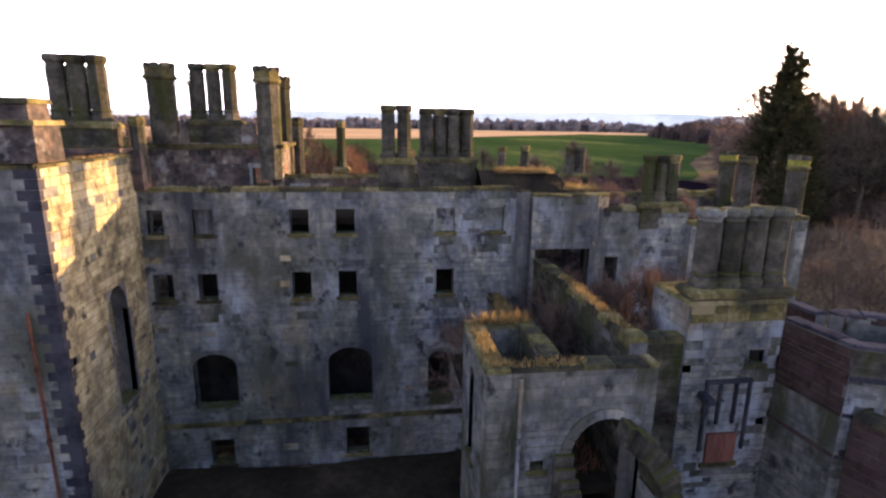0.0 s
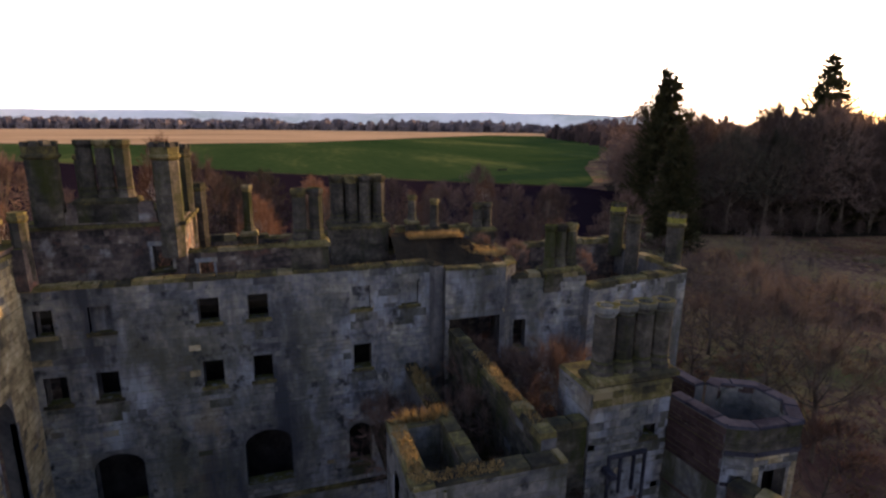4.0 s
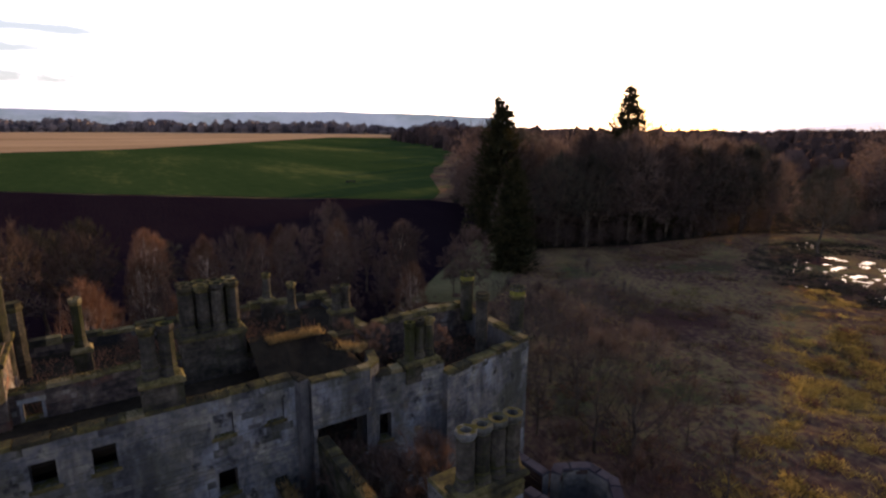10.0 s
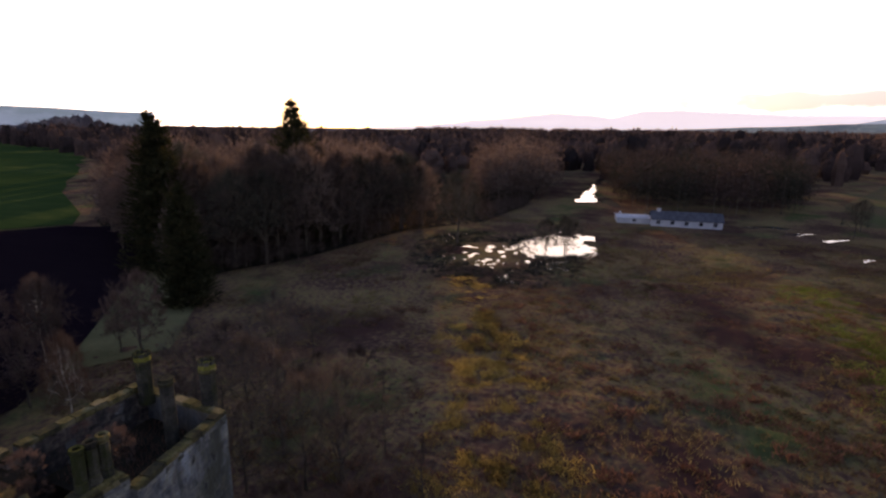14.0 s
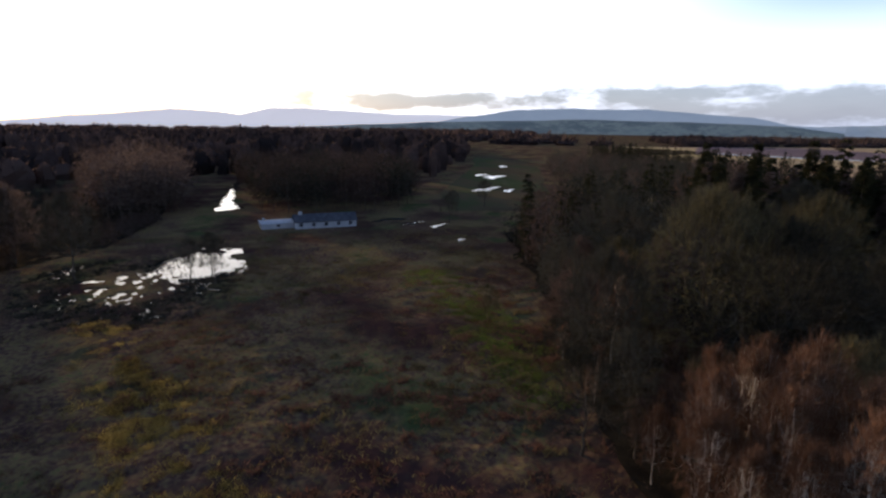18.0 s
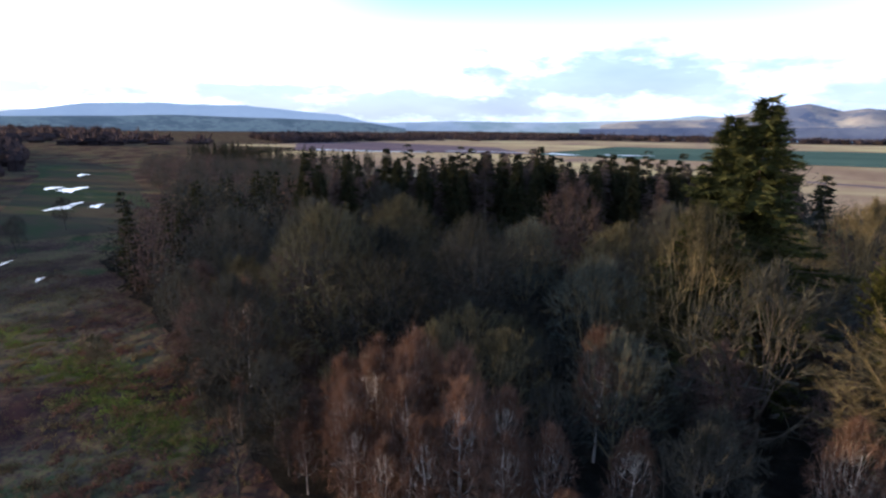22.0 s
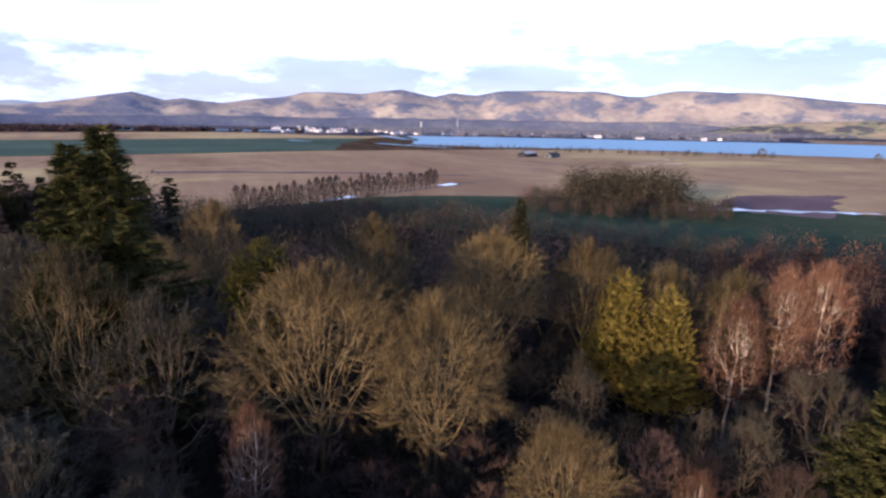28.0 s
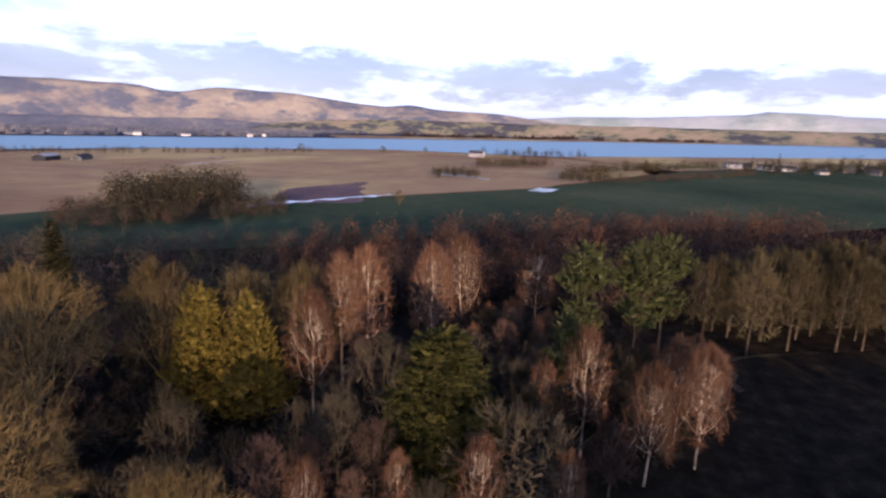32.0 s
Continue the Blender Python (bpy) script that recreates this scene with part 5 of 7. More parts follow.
octagon = thing("octagonal_tower", (15.4, 13.8, 0), "roofless many-sided tower with reddish upper walls and dark coping", "tower")
RIM = [(13.42, 15.0), (13.68, 12.62), (14.6, 12.2), (16.4, 12.08), (17.42, 13.3), (17.3, 14.8), (15.9, 15.6), (15.3, 15.25)]
for k in range(7):
    a, b = RIM[k], RIM[k + 1]
    L = (Vector(a) - Vector(b)).length
    dark = k in (0, 5, 6)
    pale = ((0.42, L - 0.42, 6.9, 9.05, 0),) if k == 2 else (((0.25, L - 0.25, 7.4, 8.9, 0),) if k == 1 else ())
    Wall(octagon, a, b, 0, 8.55, 0.42, seed=60 + k, coping=False, stone=STAINED_STONE if k == 0 else STONE) if not pale else Wall(octagon, a, b, 0, 9.72, 0.42, pale, seed=60 + k, coping=False, stone=WARM_STONE if k == 2 else STONE, blind=(0,) if k == 1 else ())
    if not pale:
        Wall(octagon, a, b, 8.56, 9.72, 0.42, seed=80 + k, stone=RED_STONE, coping=False)
    Wall(octagon, a, b, 9.73, 10.68, 0.42, seed=90 + k, stone=RED_STONE if dark else DARK_STONE, inner=True, coping_mat=DARK_QUOIN, inner_stone=STAINED_STONE, course=0.26)
    u = Vector((b[0] - a[0], b[1] - a[1], 0)).normalized()
    out = Vector((u.y, -u.x, 0))
    for z0, z1, d in ((9.66, 9.80, 0.09), (8.48, 8.60, 0.07), (7.10, 7.22, 0.06)) if k < 2 else ((9.66, 9.80, 0.09),):
        V, F = [], []
        add_box(V, F, 0.01, L - 0.01, -d, -0.022, z0, z1, 0.01)
        piece("string_course", [tuple(Vector((*a, 0)) + u * x - out * y + Vector((0, 0, z))) for x, y, z in V], F, DARK_QUOIN if k else RED_STONE, octagon)
inside_floor = [(x * 0.86 + 15.4 * 0.14, y * 0.86 + 13.9 * 0.14) for x, y in RIM]
piece("rubble_floor", [(x, y, 8.9) for x, y in inside_floor], [tuple(range(8))], EARTH, octagon)
low = thing("red_court_wall", (14.6, 12, 0), "reddish mossy rubble walls joined to the many-sided tower", "ruined wall")
Wall(low, (13.72, 12.3), (14.75, 9.4), 0, 8.7, 0.62, seed=73, stone=RED_STONE, ruin=0.12, coping_mat=MOSS)
Wall(low, (15.28, 15.35), (15.08, 18.6), 0, 10.62, 0.42, seed=72, stone=RED_STONE, inner=True, coping_mat=DARK_QUOIN, inner_stone=RED_STONE)
Wall(low, (12.9, 18.75), (15.05, 18.75), 0, 10.3, 0.42, seed=74, stone=RED_STONE, inner=True, coping_mat=MOSS)

# turf-grown remains of a roof behind the bay
V, F = [], []
nu, nv = 26, 14
rm = random.Random(91)
for j in range(nv + 1):
    for i in range(nu + 1):
        u, v = i / nu, j / nv
        x, y = 5.6 + 5.8 * u, 25.4 + 6.2 * v
        hip = min(1.0, (1 - u) * 3.2, v * 1.9, (1 - v) * 2.6)
        V.append((x, y, 12.5 + 1.95 * max(0.0, hip) + 0.22 * noise.noise(Vector((x * 1.3, y * 1.3, 2.0))) + 0.05 * rm.random()))
F = [(j * (nu + 1) + i, j * (nu + 1) + i + 1, (j + 1) * (nu + 1) + i + 1, (j + 1) * (nu + 1) + i) for j in range(nv) for i in range(nu)]
turf = piece("turf_roof", V, F, EARTH)
tagged(turf, "collapsed roof grown over with dark turf", "ruined roof")


def wall_grass(owner, a, b, z, width, n, hgt, mat, seed, name="wall_head_grass"):
    """Grass growing along a wall head from a to b."""
    rng = random.Random(seed)
    V, F = [], []
    p, q = Vector((*a, z)), Vector((*b, z))
    side = (q - p).cross(Vector((0, 0, 1))).normalized()
    for _ in range(n):
        c = p.lerp(q, rng.random()) + side * rng.uniform(-width / 2, width / 2)
        d = Vector((rng.gauss(0, 0.45), rng.gauss(0, 0.45), 1)).normalized()
        s = d.cross(Vector((rng.uniform(-1, 1), rng.uniform(-1, 1), 0.1))).normalized() * 0.025
        k = len(V)
        e = c + d * hgt * rng.uniform(0.4, 1.2)
        V += [tuple(c - s), tuple(c + s), tuple(e)]
        F.append((k, k + 1, k + 2))
    return tagged(piece(name, V, F, mat, owner), kind="stuff")


wall_grass(turf, (6.5, 28.3), (9.6, 28.3), 14.3, 0.9, 700, 0.4, DRY_GRASS, 1, "ridge_grass")
wall_grass(turf, (9.5, 28.4), (11.3, 26.2), 13.5, 1.0, 700, 0.45, DRY_GRASS, 2, "ridge_grass")
wall_grass(court, (3.3, 16.9), (3.3, 13.3), 10.2, 0.5, 500, 0.22, DRY_GRASS, 3)
wall_grass(court, (3.2, 13.5), (6.0, 13.5), 10.2, 0.5, 300, 0.2, DRY_GRASS, 4)
wall_grass(court, (3.4, 16.75), (5.2, 16.75), 10.2, 0.4, 250, 0.5, DRY_GRASS, 5)
wall_grass(court, (7.72, 20.5), (7.72, 14.5), 10.65, 0.45, 600, 0.25, DRY_GRASS, 6)
wall_grass(court, (5.65, 23.5), (5.65, 17.5), 8.7, 0.5, 500, 0.6, DRY_GRASS, 7)
wall_grass(main_range, (-10, 24.5), (6.8, 24.5), 13.95, 0.5, 900, 0.12, MOSS, 8)
wall_grass(main_range, (-4.8, 29.5), (2.3, 29.8), 14.05, 0.5, 500, 0.16, MOSS, 9)
wall_grass(wing, (-10.4, 17.8), (-10.4, 24.0), 15.45, 0.4, 300, 0.12, DRY_GRASS, 10)
wall_grass(north, (-9, 35), (12, 35), 11.6, 8.0, 2600, 0.5, FERN, 11, "floor_bracken")
wall_grass(ne, (15.5, 28), (22, 28), 10.4, 5.0, 900, 0.5, FERN, 12, "floor_bracken")
wall_grass(court, (6.7, 14.5), (6.7, 23.5), 5.7, 1.4, 900, 0.6, FERN, 13, "floor_bracken")
wall_grass(court, (9.5, 16.0), (9.5, 23.0), 5.7, 3.0, 1200, 0.7, FERN, 14, "floor_bracken")

# ---- trees ----
def tube(V, F, p, q, r0, r1, sides=4):
    d = (q - p)
    if d.length < 1e-5:
        return
    d = d.normalized()
    a = d.cross(Vector((0.3, 0.9, 0.31)))
    a = a.normalized() if a.length > 1e-3 else Vector((1, 0, 0))
    b = d.cross(a)
    n = len(V)
    for c, r in ((p, r0), (q, r1)):
        for k in range(sides):
            t = 2 * math.pi * k / sides
            w = c + (a * math.cos(t) + b * math.sin(t)) * r
            V.append((w.x, w.y, w.z))
    for k in range(sides):
        F.append((n + k, n + (k + 1) % sides, n + sides + (k + 1) % sides, n + sides + k))


def blade(V, F, p, d, l, w, rng):
    s = d.cross(Vector((rng.uniform(-1, 1), rng.uniform(-1, 1), rng.uniform(-1, 1))))
    if s.length < 1e-4:
        return
    s = s.normalized() * w
    n = len(V)
    q = p + d * l
    V += [(p.x - s.x, p.y - s.y, p.z - s.z), (p.x + s.x, p.y + s.y, p.z + s.z), (q.x, q.y, q.z)]
    F.append((n, n + 1, n + 2))


def bare_tree(seed, h, w, fork=0.22, low=0.30, n1=9, n2=5, n3=4, blades=16, tw=0.034, tl=1.5, r=0.02, droop=0.0, leader=0.55, sides=5, core=300):
    """A leafless tree: limbs that fork three times and end on a domed crown of fine twigs. low: the crown's lower edge; leader: how far the stem goes up."""
    rng = random.Random(seed)
    V, F, TV, TF = [], [], [], []
    r0, rx, zb = h * r, w / 2, h * low
    stem = []
    p = Vector((0, 0, -0.3))
    lean = Vector((rng.gauss(0, 0.02), rng.gauss(0, 0.02), 1))
    for k in range(6):
        q = Vector((lean.x * h * leader * (k + 1) / 6 + rng.gauss(0, 0.006) * h, lean.y * h * leader * (k + 1) / 6 + rng.gauss(0, 0.006) * h, h * leader * (k + 1) / 6))
        tube(V, F, p, q, r0 * (1.25 - k * 0.17), r0 * (1.25 - (k + 1) * 0.17), 7)
        stem.append(q)
        p = q

    def on_crown(az, el, k):
        top = math.sin(max(el, 0)) ** 0.8
        f = math.cos(el) if el > 0 else math.cos(el * 0.8)
        jag = 1 + 0.13 * math.sin(az * 3 + seed) + 0.08 * math.sin(az * 7 + el * 5 + seed)
        z = zb + (h - zb) * (0.38 + 0.62 * top) if el >= 0 else zb + (h - zb) * 0.38 * (1 + el)
        c = Vector((rx * f * math.cos(az) * jag, rx * f * math.sin(az) * jag, z * (0.97 + 0.03 * jag)))
        o = Vector((0, 0, zb + (h - zb) * 0.25))
        return o + (c - o) * k

    def limb(a, b, ra, rb, n, sd):
        pr = a
        for k in range(n):
            f = (k + 1) / n
            c = a.lerp(b, f) + Vector((rng.gauss(0, 0.03), rng.gauss(0, 0.03), 0.14 * math.sin(f * math.pi) * -1)) * (b - a).length * (0.0 if f == 1 else 1.0)
            tube(V, F, pr, c, ra + (rb - ra) * k / n, ra + (rb - ra) * f, sd)
            pr = c
        return b

    for i in range(n1):
        az = i * 2.39996 + rng.uniform(-0.3, 0.3)
        el = -0.25 + 1.75 * ((i + 0.5) / n1) ** 1.1
        t = min(5, int(fork / leader * 6) + int(5 * i / n1 * 0.8))
        a = stem[max(0, min(5, t))]
        b = on_crown(az, el, rng.uniform(0.5, 0.62))
        limb(a, b, r0 * 0.50 * (1 - 0.4 * i / n1), r0 * 0.20, 3, sides)
        for m in range(n2):
            az2, el2 = az + rng.gauss(0, 0.5), max(-0.45, min(1.5, el + rng.gauss(0, 0.36)))
            s0 = a.lerp(b, rng.uniform(0.55, 1.0))
            c = on_crown(az2, el2, rng.uniform(0.74, 0.86))
            limb(s0, c, r0 * 0.17, r0 * 0.07, 2, max(3, sides - 2))
            for n in range(n3):
                az3, el3 = az2 + rng.gauss(0, 0.22), max(-0.5, min(1.55, el2 + rng.gauss(0, 0.2)))
                e0 = s0.lerp(c, rng.uniform(0.5, 1.0))
                e = on_crown(az3, el3, rng.uniform(0.86, 1.0))
                tube(V, F, e0, e, r0 * 0.06, r0 * 0.02 + 0.004, 3)
                d = (e - e0)
                d = d.normalized() if d.length > 1e-4 else Vector((0, 0, 1))
                for q in range(blades):
                    g = e0.lerp(e, rng.uniform(0.25, 1.0))
                    way = (d + Vector((rng.gauss(0, 0.5), rng.gauss(0, 0.5), rng.gauss(0.22 - droop, 0.4)))).normalized()
                    blade(TV, TF, g, way, tl * rng.uniform(0.5, 1.2), tw, rng)
    for _ in range(core):       # dense dark inside of the crown
        g = on_crown(rng.uniform(0, 6.28), math.asin(rng.uniform(-0.35, 1.0)), rng.uniform(0.2, 0.72))
        blade(TV, TF, g, Vector((rng.gauss(0, 1), rng.gauss(0, 1), rng.gauss(0.3, 0.7))).normalized(), tl * rng.uniform(0.6, 1.2), tw * 3.0, rng)
    return V, F, TV, TF


def dome_tree(seed, h, w, n, tw, tl):
    """A simpler leafless tree for the middle of a wood: stem, limbs, a ragged inner mass of twigs and many fine shoots over it in lobes."""
    rng = random.Random(seed)
    V, F, TV, TF = [], [], [], []
    tube(V, F, Vector((0, 0, -0.3)), Vector((0, 0, h * 0.6)), h * (0.014 if n > 500 else 0.008), h * 0.006, 5)
    lobes = [(rng.uniform(0, 6.28), rng.uniform(-0.2, 1.4), rng.uniform(0.10, 0.24)) for _ in range(11)]

    def at(az, el, k):
        d = Vector((math.cos(az) * math.cos(el), math.sin(az) * math.cos(el), math.sin(el)))
        s = 0.86
        for a, e, b in lobes:
            c = d.dot(Vector((math.cos(a) * math.cos(e), math.sin(a) * math.cos(e), math.sin(e))))
            s += b * max(0.0, (c - 0.72) / 0.28) ** 1.5
        s = min(s, 1.06)
        zc = h * 0.40
        return Vector((d.x * w * 0.5 * s * k, d.y * w * 0.5 * s * k, max(0.0, zc + d.z * (h - zc if d.z > 0 else zc) * (s * k)))), d

    for i in range(9 if n > 500 else 0):
        q, _ = at(i * 2.4, -0.1 + 1.5 * i / 9, 0.85)
        tube(V, F, Vector((0, 0, h * (0.12 + 0.03 * i))), q, h * 0.006, 0.02, 3)
    for _ in range(n // 2):       # the dark inside of the crown
        p, d = at(rng.uniform(0, 6.28), math.asin(rng.uniform(-0.9, 1.0)), rng.uniform(0.3, 0.74))
        blade(TV, TF, p, Vector((rng.gauss(0, 1), rng.gauss(0, 1), rng.gauss(0, 0.7))).normalized(), tl * rng.uniform(0.8, 1.5), tw * 3.2, rng)
    for _ in range(n):
        el = math.asin(rng.uniform(-0.95, 1.0))
        p, d = at(rng.uniform(0, 6.28), el, rng.uniform(0.6, 0.92))
        way = (d * 0.9 + Vector((rng.gauss(0, 0.45), rng.gauss(0, 0.45), rng.gauss(0.25, 0.35)))).normalized()
        blade(TV, TF, p, way, tl * rng.uniform(0.5, 1.2), tw, rng)
    return V, F, TV, TF


def conifer(seed, h, w, crown_from=0.12, n=900, droop=0.25, shape=0.8, fat=0.11, ragged=0.0):
    """Spruce or cedar: whorls of level boughs hung with small flat sprays."""
    rng = random.Random(seed)
    V, F, NV, NF = [], [], [], []
    tube(V, F, Vector((0, 0, -0.3)), Vector((0, 0, h * 0.97)), h * 0.016, h * 0.002, 6)
    for k in range(n // 7):
        f = rng.random() ** 0.85
        z = h * (crown_from + (1 - crown_from) * f)
        a = rng.uniform(0, 2 * math.pi)
        lobe = 1 + 0.22 * math.sin(a * 2 + seed) * math.sin(f * 13 + seed)
        reach = w * 0.5 * (1 - f) ** shape * rng.uniform(0.6 - 0.3 * ragged, 1.1 + 0.3 * ragged) * lobe * (1 + 0.5 * ragged * noise.noise(Vector((a * 1.1, f * 9, seed)))) + 0.3
        d = Vector((math.cos(a), math.sin(a), 0.12 - droop * rng.random())).normalized()
        p = Vector((0, 0, z))
        tube(V, F, p, p + d * reach, 0.035, 0.008, 3)
        m = max(5, int(reach * 6))
        for j in range(m):
            t = (j + 1) / m
            c = p + d * reach * t
            c.z -= 0.06 * reach * t * t
            for s in (-1, 1):
                e = (d * 0.7 + Vector((-d.y, d.x, 0)) * s * rng.uniform(0.4, 1.0) + Vector((0, 0, rng.uniform(-0.7, 0.35)))).normalized()
                blade(NV, NF, c, e, rng.uniform(0.5, 1.0) * (0.5 + 0.09 * w * (1 - t * 0.5)), fat, rng)
    return V, F, NV, NF


def clump_tree(seed, h, lobes, clumps, blades, leaf, rise, trunk_r, fan=0.4):
    """Dense evergreen of many small sprays. lobes: (x, y, z, rx, rz); rise: how far the sprays stand up (below 0: hang)."""
    rng = random.Random(seed)
    V, F, NV, NF = [], [], [], []
    tube(V, F, Vector((0, 0, -0.3)), Vector((0, 0, h * 0.75)), trunk_r, trunk_r * 0.3, 7)
    area = sum(l[3] * l[4] for l in lobes)
    for lx, ly, lz, rx, rz in lobes:
        tube(V, F, Vector((0, 0, max(0.4, lz * 0.6))), Vector((lx, ly, lz)), trunk_r * 0.4, 0.04, 4)
        m = 30 + int(clumps * rx * rz / area)
        for i in range(m):
            el = math.asin(max(-0.98, min(0.98, rng.uniform(-0.75, 1.0))))
            az = rng.uniform(0, 2 * math.pi)
            u = Vector((math.cos(az) * math.cos(el), math.sin(az) * math.cos(el), math.sin(el)))
            k = rng.uniform(0.74, 1.06) if i % 4 else rng.uniform(0.3, 0.7)
            c = Vector((lx + u.x * rx * k, ly + u.y * rx * k, max(0.3, lz + u.z * rz * k)))
            e = (Vector((u.x, u.y, 0.35 * u.z)) + Vector((0, 0, rise))).normalized()
            side = e.cross(Vector((0, 0, 1)))
            side = side.normalized() if side.length > 1e-3 else Vector((1, 0, 0))
            long_ = leaf * rng.uniform(1.6, 2.6)
            for j in range(blades):       # a spray: small shoots along a short axis, spread to both sides
                f = rng.random()
                b = c + e * long_ * f + side * rng.gauss(0, fan) * leaf * (1 - 0.6 * f)
                d = (e + side * rng.gauss(0, 0.7) + Vector((0, 0, rng.gauss(0.1, 0.35)))).normalized()
                blade(NV, NF, b, d, leaf * rng.uniform(0.5, 1.1), leaf * 0.17, rng)
        for _ in range(m // 2):
            u = Vector((rng.gauss(0, 1), rng.gauss(0, 1), rng.gauss(0, 1))).normalized()
            c = Vector((lx + u.x * rx * 0.6, ly + u.y * rx * 0.6, max(0.3, lz + u.z * rz * 0.6)))
            blade(NV, NF, c, Vector((rng.gauss(0, 1), rng.gauss(0, 1), rng.gauss(0, 0.6))).normalized(), leaf * 3.5, leaf * 1.1, rng)
    return V, F, NV, NF


MASTERS = {}


def master(kind, variant, made, wood, leaf, name, label, category, group=""):
    """The meshes and tags of one kind of tree."""
    V, F, NV, NF = made
    MASTERS[(kind, variant)] = (mesh_from("trunk", V, F, wood), mesh_from("crown", NV, NF, leaf), name, label, category, group)


def plant(kind, variant, x, y, scale, turn, tall=1.0, label="", z=0.0):
    trunk, crown, name, lab, cat, group = MASTERS[(kind, variant)]
    t = new(name)
    t.empty_display_size = 0.5
    t.matrix_basis = Matrix.LocRotScale((x, y, z), Euler((0, 0, turn)), (scale, scale, scale * tall))
    tagged(t, label or lab, cat, group)
    for n, me in (("trunk", trunk), ("crown", crown)):
        o = new(n, me)
        o.parent = t
    return t


for v in range(4):
    master("oak", v, bare_tree(100 + v, 22, 17, 0.10, 0.12, 11, 6, 5, 24, 0.030, 1.1, 0.0125, sides=4, core=560), LIMB, TWIG_OLIVE, "bare_tree", "broad leafless tree with olive-tinted twigs in woodland", "tree", "bare woodland trees")
    master("ash", v, bare_tree(120 + v, 22, 14, 0.22, 0.20, 10, 6, 4, 21, 0.032, 1.15, 0.015, core=560), BARK, TWIG_GREY, "bare_tree", "leafless tree with grey-brown rounded crown in woodland", "tree", "bare woodland trees")
    master("birch", v, bare_tree(140 + v, 18, 6.4, 0.24, 0.12, 13, 5, 4, 17, 0.026, 1.2, 0.0085, 0.30, 0.90), BIRCH_BARK, TWIG_RED, "birch_tree", "leafless birch with pale stem and russet twigs", "tree", "birches")
    master("mauve", v, bare_tree(160 + v, 18, 9.5, 0.22, 0.18, 9, 5, 4, 15, 0.036, 1.4, 0.013, 0.0, 0.7, core=420), BARK, TWIG_MAUVE, "bare_tree", "leafless tree with mauve-brown twigs in dense wood", "tree", "bare woodland trees")
for v in range(2):
    master("hero", v, bare_tree(400 + v, 22, 18.0 - 3.0 * v, 0.16, 0.26, 17, 7, 7, 23, 0.020, 1.0, 0.0125, core=900), LIMB, TWIG_GOLD, "bare_tree", "wide-crowned leafless tree with golden sunlit twigs", "tree", "bare woodland trees")
    master("goldash", v, bare_tree(425 + v, 22, 12, 0.12, 0.16, 14, 6, 6, 26, 0.022, 0.95, 0.0120, core=600), LIMB, (TWIG_GOLD, TWIG_OLIVE)[v], "bare_tree", "rounded leafless tree with sunlit twigs", "tree", "bare woodland trees")
    master("dome", v, bare_tree(405 + v, 22, 17, 0.10, 0.10, 15, 7, 6, 26, 0.024, 1.0, 0.0110, core=900), BARK, (TWIG_GREY, TWIG_OLIVE)[v], "bare_tree", "large leafless tree with an even domed crown", "tree", "bare woodland trees")
    master("silver", v, bare_tree(415 + v, 20, 15, 0.06, 0.08, 13, 6, 6, 26, 0.024, 1.0, 0.0120, core=600), LIMB, TWIG_SAGE, "bare_tree", "leafless tree with grey-green lichened twigs", "tree", "bare woodland trees")
    master("dense", v, bare_tree(410 + v, 22, 14, 0.08, 0.02, 12, 6, 4, 22, 0.045, 1.2, 0.010, core=900), BARK, TWIG_BROWN, "bare_tree", "dark leafless tree branched to the ground", "tree", "bare woodland trees")
    master("under", v, bare_tree(420 + v, 6, 7, 0.03, 0.0, 9, 4, 3, 16, 0.03, 0.8, 0.010, 0.0, 0.5, 3, 300), BARK, TWIG_DARK, "thicket_bush", "dark leafless bush in the wood's undergrowth", "bush", "bare bushes")
    master("beech", v, bare_tree(180 + v, 21, 9.5, 0.22, 0.06, 13, 5, 4, 20, 0.032, 1.2, 0.0100, 0.0, 0.85), BARK, TWIG_OLIVE, "beech_tree", "tall leafless beech with sunlit bare stem", "tree", "beeches by the field")
    master("shrub", v, bare_tree(190 + v, 6, 6.5, 0.04, 0.0, 9, 4, 3, 14, 0.022, 0.9, 0.012, 0.0, 0.5, 3, 0), BARK, TWIG_MAUVE, "thicket_bush", "leafless many-stemmed bush with brown twigs", "bush", "bare bushes")
    master("shrub", 2 + v, bare_tree(430 + v, 6, 6, 0.04, 0.0, 9, 4, 3, 16, 0.016, 1.0, 0.009, 0.0, 0.7, 3, 0), BARK, TWIG_RED, "thicket_bush", "leafless bush with reddish twigs", "bush", "bare bushes")
    master("pale", v, bare_tree(195 + v, 12, 9, 0.10, 0.14, 9, 5, 4, 15, 0.026, 1.1, 0.014, core=60), BARK, TWIG_GREY, "bare_tree", "small leafless tree with silvery twigs", "tree", "bare woodland trees")
    master("spruce", v, conifer(200 + v, 32, 11.5, 0.06, 3000, 0.25, 0.75, 0.12, 0.25), BARK, NEEDLE, "spruce_tree", "dark green spruce in a plantation", "tree", "plantation conifers")
    master("bigspruce", v, conifer(210 + v, 40, 21, 0.08, 4200, 0.02, 0.78, 0.12, 0.6), BARK, YEW, "spruce_tree", "tall old conifer standing over the bare wood", "tree")
